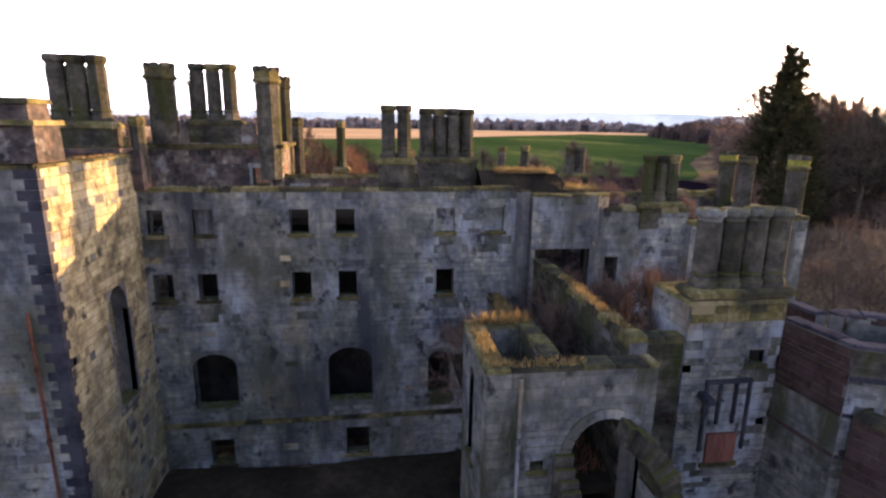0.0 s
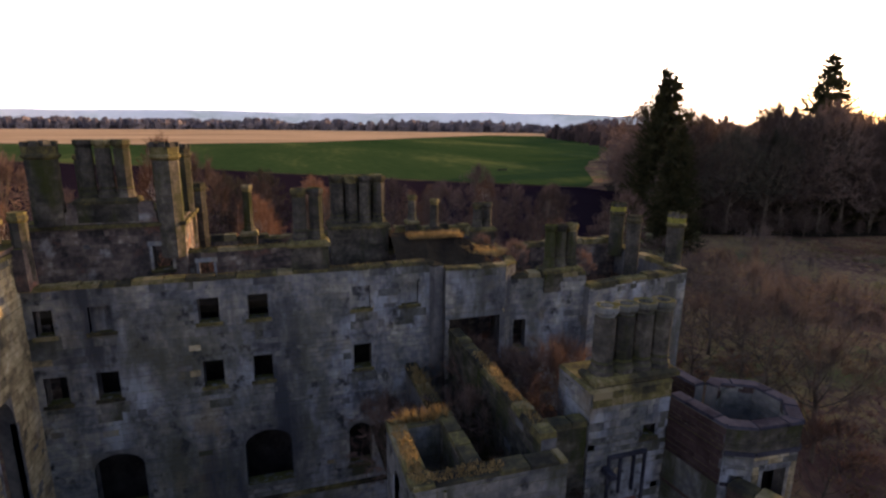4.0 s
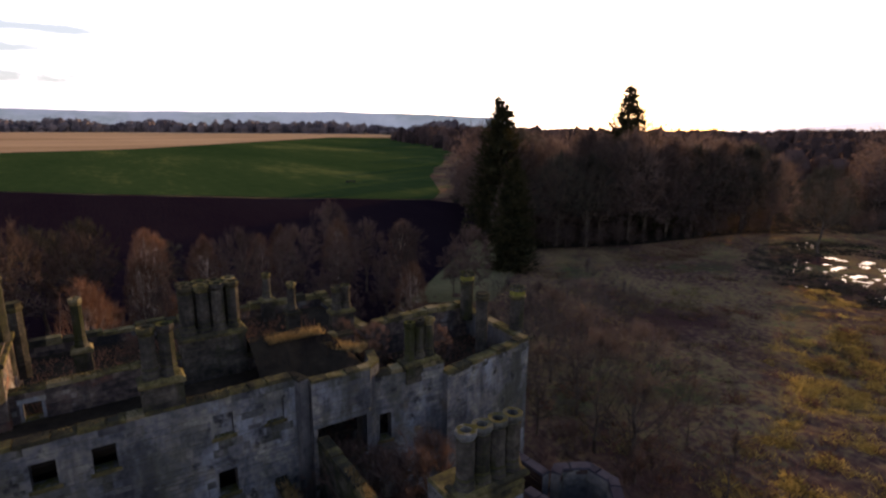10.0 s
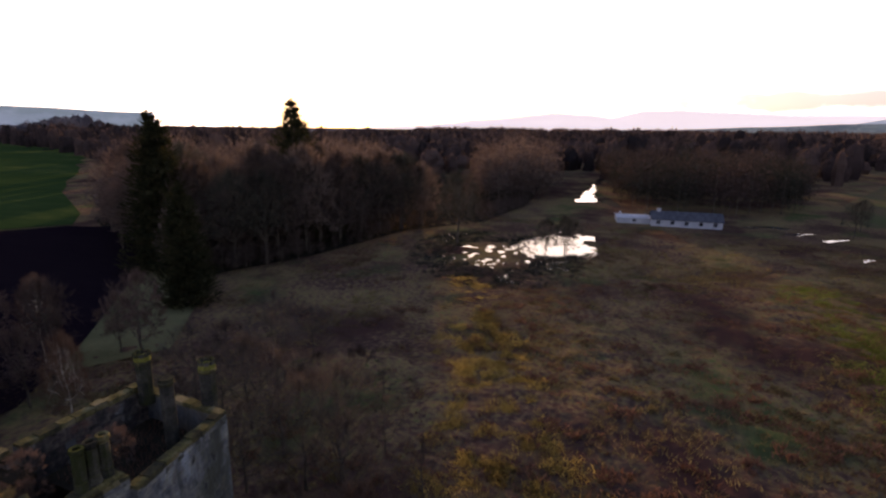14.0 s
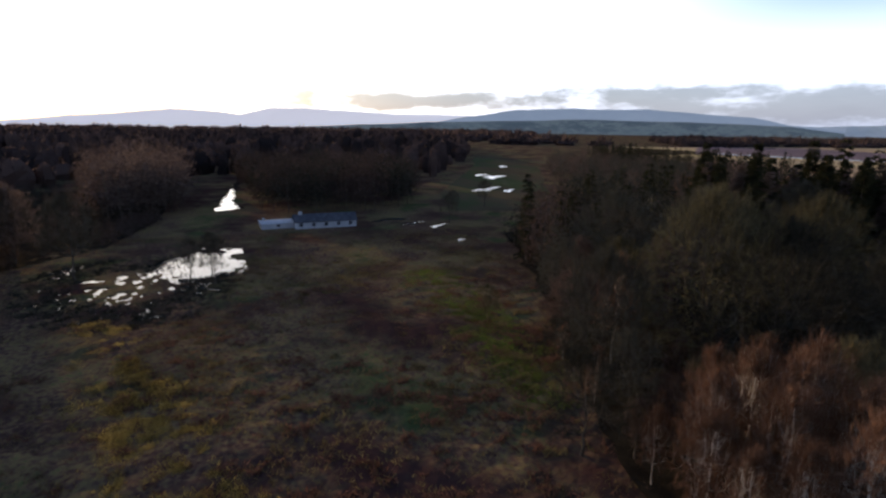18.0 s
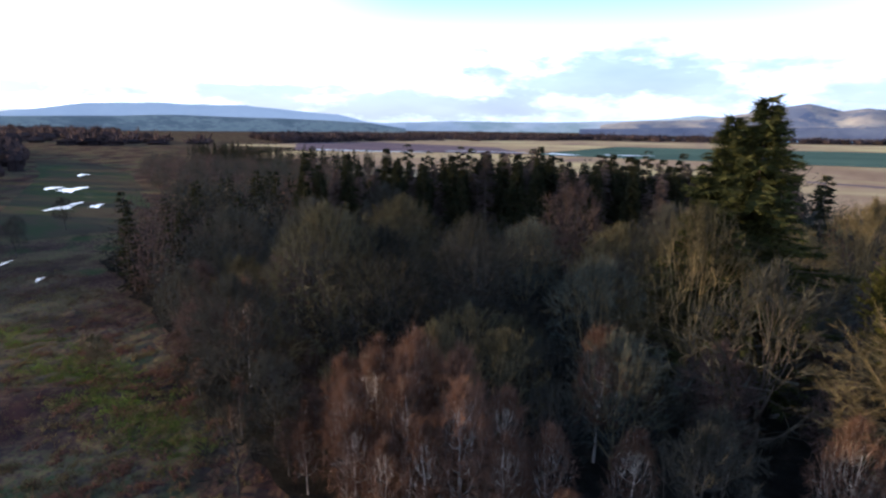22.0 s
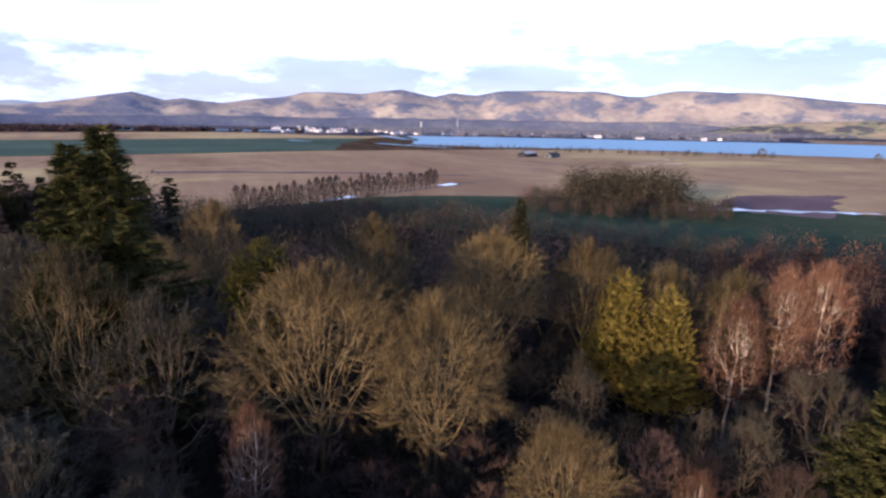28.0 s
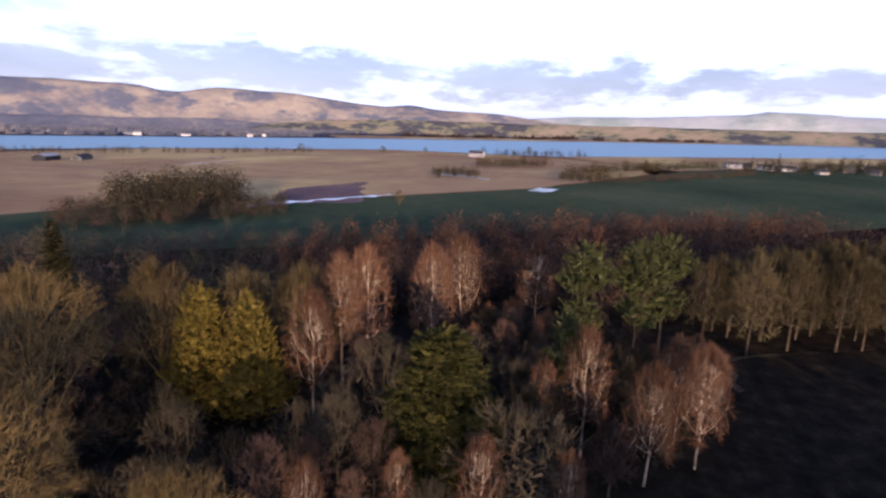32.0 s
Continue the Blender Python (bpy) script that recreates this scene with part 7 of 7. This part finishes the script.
def blades_over(name, x0, x1, y0, y1, n, hgt, wid, mat, label, seed, zone, clump=7):
    """Grass or bracken in tufts, joined: nobody could count it. zone: keeps a tuft where it gives True."""
    rng = random.Random(seed)
    V, F = [], []
    for _ in range(n):
        x, y = rng.uniform(x0, x1), rng.uniform(y0, y1)
        if not zone(x, y, rng):
            continue
        k = rng.uniform(0.6, 1.5)
        for _ in range(clump):
            a = rng.uniform(0, 6.28)
            d = Vector((math.cos(a) * 0.8, math.sin(a) * 0.8, 1)).normalized()
            blade(V, F, Vector((x + rng.gauss(0, 0.28) * k, y + rng.gauss(0, 0.28) * k, -0.12)), d, hgt * k * rng.uniform(0.5, 1.2), wid, rng)
    return tagged(piece(name, V, F, mat), label, "grass", kind="stuff")


def patch(x, y, size, seed):
    return noise.noise(Vector((x / size, y / size, seed)))


def meadow(x, y):
    """Open ground between the house, the pond and the woods."""
    return not inside(x, y, [(95, 20), (160, 10), (165, 60), (95, 60)]) and not inside(x, y, [(28, -30), (52, -33), (90, -46), (172, -60), (172, -70), (0, -70), (0, -30)]) and (x > 30 or y < 4)


blades_over("meadow_grass", 17, 172, -56, 72, 48000, 0.42, 0.055, GRASS_BLADE, "tawny tussock grass in the meadow", 1, lambda x, y, r: meadow(x, y) and patch(x, y, 9, 1.5) > r.uniform(-0.5, 0.35))
# strip laid along the sunbeam, its light painted with paler gold blades
blades_over("golden_grass", 34, 98, 2, 44, 60000, 0.5, 0.055, SUNBEAM_BLADE, "tussock grass with the sunbeam's gold put into its colour", 4, lambda x, y, r: abs(y - 31 - (x - 88) * 0.42) < (4.5 + (88 - x) * 0.10) * (0.35 + 0.65 * r.random()) + 2.5 * patch(x, y, 6, 3.5) and patch(x, y, 1.7, 9.5) > r.uniform(-0.05, 0.25))
blades_over("pond_reeds", 92, 158, 12, 62, 9000, 0.55, 0.09, TWIG_DARK, "dark dead reeds standing round the flood water", 6, lambda x, y, r: 0.25 < ((x - 120 - (y - 36) * 0.3) / 25) ** 2 + ((y - 36) / 21) ** 2 < 1 + 0.2 * r.random() and ((x - 135) / 12) ** 2 + ((y - 25) / 9) ** 2 > 1)
blades_over("dead_bracken", 17, 172, -56, 72, 36000, 0.42, 0.055, FERN, "brown dead bracken in the meadow", 2, lambda x, y, r: meadow(x, y) and patch(x, y, 13, 7.5) > r.uniform(-0.15, 0.45))
blades_over("bracken_clumps", 17, 110, -56, 40, 15000, 0.60, 0.085, FERN, "brown clumps of dead bracken and heather", 12, lambda x, y, r: meadow(x, y) and patch(x, y, 2.6, 4.5) > r.uniform(0.1, 0.5), 13)
blades_over("yellow_tussocks", 17, 110, -56, 30, 15000, 0.55, 0.07, GRASS_BLADE, "yellow-green tussocks standing out of dark grass", 13, lambda x, y, r: meadow(x, y) and patch(x, y, 2.2, 8.5) > r.uniform(0.15, 0.5) and (patch(x, y, 16, 3.3) > 0 or abs(y + 29.5) < 9), 13)
blades_over("fresh_grass", 50, 120, -46, -14, 20000, 0.35, 0.06, GREEN_BLADE, "bright green grass at the wood's edge", 3, lambda x, y, r: meadow(x, y) and 52 < x < 119 and abs(y + 29.5 + 2.5 * patch(x, y, 9, 2.2)) < 2.2 + 6 * r.random() ** 3 and patch(x, y, 2.4, 5.1) > r.uniform(-0.5, 0.1))

for x, y, z, h in ((9.2, 17.6, 5.7, 5.0), (10.9, 19.2, 5.7, 5.4), (12.2, 20.8, 5.7, 5.0), (8.6, 22.6, 5.7, 4.6), (6.6, 18.4, 5.7, 4.4), (9.2, 20.5, 5.7, 4.2), (8.9, 18.2, 5.7, 3.6), (10.3, 22.0, 5.7, 4.0), (4.6, 20.6, 5.0, 3.6), (4.2, 22.6, 4.0, 4.0), (12.4, 27.2, 11.6, 1.8), (11.8, 30.8, 11.6, 2.2), (13.6, 29.5, 11.6, 2.0), (6.6, 36.5, 11.6, 2.2), (0.5, 35.5, 11.6, 1.8), (17.5, 28.6, 10.4, 2.6)):
    plant("shrub", int(x) % 2, x, y, h / 6, x, 1.0, "leafless shrub growing inside the ruin", z)

# ---- distance: woods, hills, town, farms ----
def far_wood(name, poly, n, h, mat, label, seed, width=5.0):
    """Woodland too far to tell its trees apart: many small upright clumps with uneven tops."""
    rng = random.Random(seed)
    xs, ys = [p[0] for p in poly], [p[1] for p in poly]
    V, F = [], []
    done = 0
    while done < n:
        x, y = rng.uniform(min(xs), max(xs)), rng.uniform(min(ys), max(ys))
        if not inside(x, y, poly):
            continue
        done += 1
        hh, w = h * rng.uniform(0.5, 1.1) * (0.85 + 0.55 * noise.noise(Vector((x / (width * 7), y / (width * 7), seed)))), width * rng.uniform(0.6, 1.4)
        b = len(V)
        ring = 6
        a0 = rng.uniform(0, 6)
        for r, z in ((0.85, 0.0), (1.0, 0.35), (0.92, 0.6), (0.66, 0.82), (0.22, 0.94)):
            for k in range(ring):
                a = a0 + 2 * math.pi * k / ring
                j = rng.uniform(0.72, 1.25)
                V.append((x + w * 0.5 * r * j * math.cos(a), y + w * 0.5 * r * j * math.sin(a), hh * z * rng.uniform(0.93, 1.07)))
        for i in range(4):
            for k in range(ring):
                p, q = b + i * ring + k, b + i * ring + (k + 1) % ring
                F.append((p, q, q + ring, p + ring))
        for _ in range(18):       # rough outer twigs
            a, f = rng.uniform(0, 6.28), rng.random()
            c = Vector((x + w * 0.42 * math.cos(a) * math.cos(f * 1.4), y + w * 0.42 * math.sin(a) * math.cos(f * 1.4), hh * (0.35 + 0.5 * f)))
            d = Vector((math.cos(a) * math.cos(f * 1.3), math.sin(a) * math.cos(f * 1.3), 0.35 + f)).normalized()
            blade(V, F, c, d, w * rng.uniform(0.18, 0.42), w * 0.05, rng)
    return tagged(piece(name, V, F, mat), label, "woodland", kind="stuff")


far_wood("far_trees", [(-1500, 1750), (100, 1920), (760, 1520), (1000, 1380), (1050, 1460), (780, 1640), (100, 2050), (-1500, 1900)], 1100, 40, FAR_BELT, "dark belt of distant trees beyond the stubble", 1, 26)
far_wood("far_trees", [(480, 900), (640, 960), (760, 1300), (900, 1300), (1100, 900), (900, 500), (500, 300), (300, 150), (160, 205), (300, 420)], 1500, 25, FAR_WOOD, "bare woodland fading towards the low sun", 2, 11)
far_wood("far_trees", [(300, 60), (300, 150), (520, 320), (1100, 700), (1500, 500), (900, 200), (420, 60)], 1300, 22, FAR_WOOD, "bare woodland fading towards the low sun", 3, 11)
far_wood("far_trees", [(335, 40), (430, 60), (900, 190), (1500, 350), (1500, -300), (800, -260), (480, -150), (330, -80)], 1500, 23, FAR_WOOD, "low brown woodland behind the cottage", 4, 11)
far_wood("far_trees", [(900, -740), (1350, -1000), (1300, -1180), (930, -1000)], 420, 20, FAR_WOOD, "brown wood beyond flooded fields", 5, 17)
far_wood("far_trees", [(1500, 600), (3200, 1500), (3200, -1500), (1500, -700), (900, -660), (900, -430), (1500, -320)], 900, 22, FAR_WOOD, "far dark wooded plain", 6, 40)
far_wood("far_trees", [(900, -900), (1600, -1300), (1200, -2200), (200, -2400), (-700, -1600), (-250, -1950), (600, -1700)], 500, 14, FAR_WOOD, "far hedgerows and shelter belts on the plain", 7, 34)
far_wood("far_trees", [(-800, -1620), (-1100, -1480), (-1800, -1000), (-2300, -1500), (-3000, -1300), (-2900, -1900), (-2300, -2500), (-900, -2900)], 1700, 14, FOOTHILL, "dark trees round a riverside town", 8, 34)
far_wood("far_trees", [(-2400, -900), (-2800, 300), (-4200, 1400), (-4400, 1100), (-3100, 200), (-2700, -900)], 130, 12, FAR_WOOD, "far hedges on the opposite shore", 9, 46)


def ridge(name, az0, az1, dist, base, peaks, depth, mat, label, seed, folds=1.0):
    """A range of hills. peaks: (azimuth, height) along its crest, azimuth in degrees counter-clockwise from +y."""
    n, m = 220, 16
    az = np.linspace(az0, az1, n)
    crest = np.interp(az, [p[0] for p in peaks], [p[1] for p in peaks])
    V = []
    for j in range(m + 1):
        f = j / m
        prof = math.sin(min(1, f * 1.25) * math.pi / 2) ** 1.4 if f < 0.8 else 1 - (f - 0.8) * 1.0
        for i in range(n):
            a = radians(az[i])
            u = az[i] * dist / 57.3
            n1 = value_noise(np.array([u / 420 + f * 0.9]), np.array([f * 1.1 + seed]), seed)[0]
            n2 = value_noise(np.array([u / 170 - f * 0.8]), np.array([f * 2 + seed]), seed + 1)[0]
            fold = (1 - abs(2 * n1 - 1)) * 0.65 + (1 - abs(2 * n2 - 1)) * 0.35
            d = dist + depth * f
            z = base + crest[i] * prof * (1 - folds * 0.95 * max(0.0, 1 - f / 0.8) ** 0.6 * fold) + (fold - 0.5) * 34 * folds * f
            V.append((-math.sin(a) * d, math.cos(a) * d, z))
    F = [(j * n + i + 1, j * n + i, (j + 1) * n + i, (j + 1) * n + i + 1) for j in range(m) for i in range(n - 1)]
    return tagged(piece(name, V, F, mat, smooth=True), label, "hills", kind="structure")


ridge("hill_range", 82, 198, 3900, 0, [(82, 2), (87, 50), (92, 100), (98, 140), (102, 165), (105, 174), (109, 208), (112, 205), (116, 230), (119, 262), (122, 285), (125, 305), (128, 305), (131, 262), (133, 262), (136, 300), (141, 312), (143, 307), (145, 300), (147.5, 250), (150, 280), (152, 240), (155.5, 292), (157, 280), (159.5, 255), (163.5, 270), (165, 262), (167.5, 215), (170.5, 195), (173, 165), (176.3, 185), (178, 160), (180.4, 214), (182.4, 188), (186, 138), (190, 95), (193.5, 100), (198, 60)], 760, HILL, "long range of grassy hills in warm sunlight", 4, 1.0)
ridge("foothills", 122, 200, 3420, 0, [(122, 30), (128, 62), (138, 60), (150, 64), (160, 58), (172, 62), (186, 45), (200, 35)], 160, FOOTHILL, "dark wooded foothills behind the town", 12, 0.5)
ridge("foothills", 60, 126, 3300, 0, [(60, 70), (80, 75), (98, 80), (110, 85), (118, 75), (126, 20)], 300, FARMLAND, "rising farmland behind the river", 13, 0.5)
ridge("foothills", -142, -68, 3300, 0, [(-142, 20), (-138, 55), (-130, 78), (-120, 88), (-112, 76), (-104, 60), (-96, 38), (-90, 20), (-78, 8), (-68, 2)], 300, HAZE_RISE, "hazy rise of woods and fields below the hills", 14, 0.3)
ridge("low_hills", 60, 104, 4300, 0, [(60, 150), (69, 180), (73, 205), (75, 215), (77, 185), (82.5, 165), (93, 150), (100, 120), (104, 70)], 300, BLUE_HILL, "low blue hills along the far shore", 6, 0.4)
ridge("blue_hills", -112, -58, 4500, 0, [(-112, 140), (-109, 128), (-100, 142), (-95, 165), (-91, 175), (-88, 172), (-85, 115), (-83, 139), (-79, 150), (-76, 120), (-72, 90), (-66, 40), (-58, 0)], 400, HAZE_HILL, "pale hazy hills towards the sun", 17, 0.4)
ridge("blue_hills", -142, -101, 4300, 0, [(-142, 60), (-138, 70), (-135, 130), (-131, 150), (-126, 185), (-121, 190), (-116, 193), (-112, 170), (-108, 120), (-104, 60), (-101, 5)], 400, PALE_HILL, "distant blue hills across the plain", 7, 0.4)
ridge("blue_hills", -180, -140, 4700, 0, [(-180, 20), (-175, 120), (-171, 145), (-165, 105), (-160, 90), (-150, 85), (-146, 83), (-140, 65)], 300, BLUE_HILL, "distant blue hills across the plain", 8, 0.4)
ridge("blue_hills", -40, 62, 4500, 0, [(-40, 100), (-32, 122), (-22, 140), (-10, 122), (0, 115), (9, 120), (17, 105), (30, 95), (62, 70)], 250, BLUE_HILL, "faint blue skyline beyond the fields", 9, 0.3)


def house(at, l, w, h, roof_h, turn, label, wall=WHITE_WALL, roof=SLATE, category="house", group="", windows=3):
    """A gabled house: walls, roof slabs with eaves, windows with panes on its long sides."""
    hs = thing("house", (*at, 0), label, category, group, local=True)
    hs.rotation_euler[2] = radians(turn)
    V = [(-l / 2, -w / 2, -0.3), (l / 2, -w / 2, -0.3), (l / 2, w / 2, -0.3), (-l / 2, w / 2, -0.3), (-l / 2, -w / 2, h), (l / 2, -w / 2, h), (l / 2, w / 2, h), (-l / 2, w / 2, h), (-l / 2, 0, h + roof_h), (l / 2, 0, h + roof_h)]
    F = [(0, 1, 5, 4), (2, 3, 7, 6), (1, 2, 6, 9, 5), (3, 0, 4, 8, 7)]
    piece("wall", V, F, wall, hs)
    for s in (-1, 1):
        e, k = 0.35, 0.12
        V, F = [], []
        for x in (-l / 2 - e, l / 2 + e):
            V += [(x, 0, h + roof_h + k), (x, s * (w / 2 + e), h - e * 2 * roof_h / w + k), (x, s * (w / 2 + e), h - e * 2 * roof_h / w + 0.01), (x, 0, h + roof_h + 0.01)]
        F = [(0, 1, 5, 4), (1, 2, 6, 5), (2, 3, 7, 6), (0, 4, 7, 3), (0, 3, 2, 1), (4, 5, 6, 7)]
        piece("roof", V, F, roof, hs)
        for i in range(windows):
            x = -l / 2 + l * (i + 0.5) / windows
            V, F = [], []
            add_box(V, F, x - 0.55, x + 0.55, min(s * w / 2 - s * 0.03, s * w / 2 + s * 0.03), max(s * w / 2 - s * 0.03, s * w / 2 + s * 0.03), h * 0.38, h * 0.82)
            pane = piece("window", V, F, GLASS_DARK, hs)
            if windows > 2:
                V, F = [], []
                add_box(V, F, x - 0.65, x + 0.65, min(s * w / 2, s * w / 2 + s * 0.12), max(s * w / 2, s * w / 2 + s * 0.12), h * 0.38 - 0.12, h * 0.38 - 0.004)
                piece("window_sill", V, F, SLATE, pane)
                V, F = [], []
                add_box(V, F, x - 0.03, x + 0.03, min(s * w / 2 + s * 0.031, s * w / 2 + s * 0.06), max(s * w / 2 + s * 0.031, s * w / 2 + s * 0.06), h * 0.38, h * 0.82)
                piece("glazing_bar", V, F, WHITE_WALL, pane)
    V, F = [], []
    add_box(V, F, l * 0.36, l * 0.42, -0.4, 0.4, h + roof_h * 0.5, h + roof_h + 0.9)
    flue = piece("chimney", V, F, wall, hs)
    if windows > 2:
        for y in (-0.2, 0.2):
            V, F = [], []
            add_lathe(V, F, l * 0.39, y, [(0.12, h + roof_h + 0.904), (0.15, h + roof_h + 1.0), (0.11, h + roof_h + 1.3)], 8)
            piece("chimney_pot", V, F, RUST, flue)
    return hs


house((182, -8.2), 20.5, 6.5, 2.3, 2.1, 96, "long white cottage with dark slate roof by meadow", windows=5)
house((184, 7.6), 10.5, 8, 1.7, 0.5, 100, "low grey outbuilding beside the white cottage", WHITE_WALL, GREY_SHEET, "outbuilding", windows=1)
# closed dark walls here paint the shade within the shed's open front
house((-445, -568), 26, 14, 5, 2.5, 20, "open farm shed with pale roof among fields", DARK_QUOIN, GREY_SHEET, "barn", windows=3)
house((-470, -548), 34, 10, 4, 2.5, 30, "stone farm steading on the plain", STONE, SLATE, "farmhouse", windows=4)
house((-850, -180), 26, 9, 6, 4, 70, "white farmhouse by the river", windows=4)
rh = random.Random(5)
for k in range(9):
    house((-735 - rh.uniform(0, 120), 180 + k * 22 + rh.uniform(-8, 8)), rh.uniform(12, 24), 8, rh.uniform(3.5, 6), 3, rh.uniform(40, 130), "house in a hamlet by the river", rh.choice((WHITE_WALL, STONE)), SLATE, "house", "hamlet houses")
for k in range(210):
    f = (rh.random() + rh.random()) / 2 if k % 3 else rh.random()
    a = radians(122 + 48 * f)
    d = 1850 + 1500 * rh.random() ** 1.3
    house((-math.sin(a) * d, math.cos(a) * d), rh.uniform(12, 40), rh.uniform(8, 14), rh.uniform(4.5, 8), 2.5, rh.uniform(0, 180), "far town building with pale walls", rh.choice((TOWN_WALL, TOWN_WALL, GREY_SHEET)), rh.choice((SLATE, GREY_SHEET)), "building", "far town buildings", 1)
for az, d, h, r in ((149.5, 3000, 62, 3.2), (153.3, 2900, 44, 6)):
    V, F = [], []
    add_lathe(V, F, 0, 0, [(r, 0), (r * 0.75, h * 0.9), (r * 0.8, h)], 10)
    ch = piece("factory_chimney", V, F, WHITE_WALL)
    ch.location = (-math.sin(radians(az)) * d, math.cos(radians(az)) * d, 0)
    tagged(ch, "tall pale factory chimney in the far town", "chimney")


def feed_trough(x, y, l, turn, label):
    """A long low feeder: hollow bin with sloped sides, on legs."""
    tr = thing("feed_trough", (x, y, 0.16), label, "feed trough", "feeders in the green field", local=True)
    tr.rotation_euler[2] = radians(turn)
    w, h = l * 0.12, l * 0.16
    V = [(-l / 2 * k, -w * j, z) for k, j, z in ((0.9, 0.7, 0.5 * h), (1, 1, h), (0.94, 0.9, h), (0.86, 0.6, 0.55 * h))]
    V += [(l / 2 * k, -w * j, z) for k, j, z in ((0.9, 0.7, 0.5 * h), (1, 1, h), (0.94, 0.9, h), (0.86, 0.6, 0.55 * h))]
    V += [(x0, -y0, z0) for x0, y0, z0 in V[:8]]
    F = [(0, 1, 5, 4), (1, 2, 6, 5), (2, 3, 7, 6), (8, 12, 13, 9), (9, 13, 14, 10), (10, 14, 15, 11), (0, 4, 12, 8), (3, 11, 15, 7), (0, 8, 9, 1), (4, 5, 13, 12), (1, 9, 10, 2), (5, 6, 14, 13), (2, 10, 11, 3), (6, 7, 15, 14)]
    piece("bin", V, F, DARK_QUOIN, tr)
    for sx in (-0.38, 0.38):
        for sy in (-0.6, 0.6):
            V, F = [], []
            add_box(V, F, sx * l - 0.12, sx * l + 0.12, sy * w - 0.1, sy * w + 0.1, 0, 0.52 * h)
            piece("leg", V, F, DARK_QUOIN, tr)


feed_trough(361, 587, 10, -20, "long dark feeder standing at the field's far edge")
feed_trough(100, 229, 5, 15, "low dark feeder in the green field")

# ---- single stones of the nearest wall faces ----
for owner, me, m in LATE_STONES:
    s = new("stone", me)
    s.parent = owner
    s.matrix_parent_inverse = Matrix.Translation(owner.location).inverted()
    s.matrix_basis = m
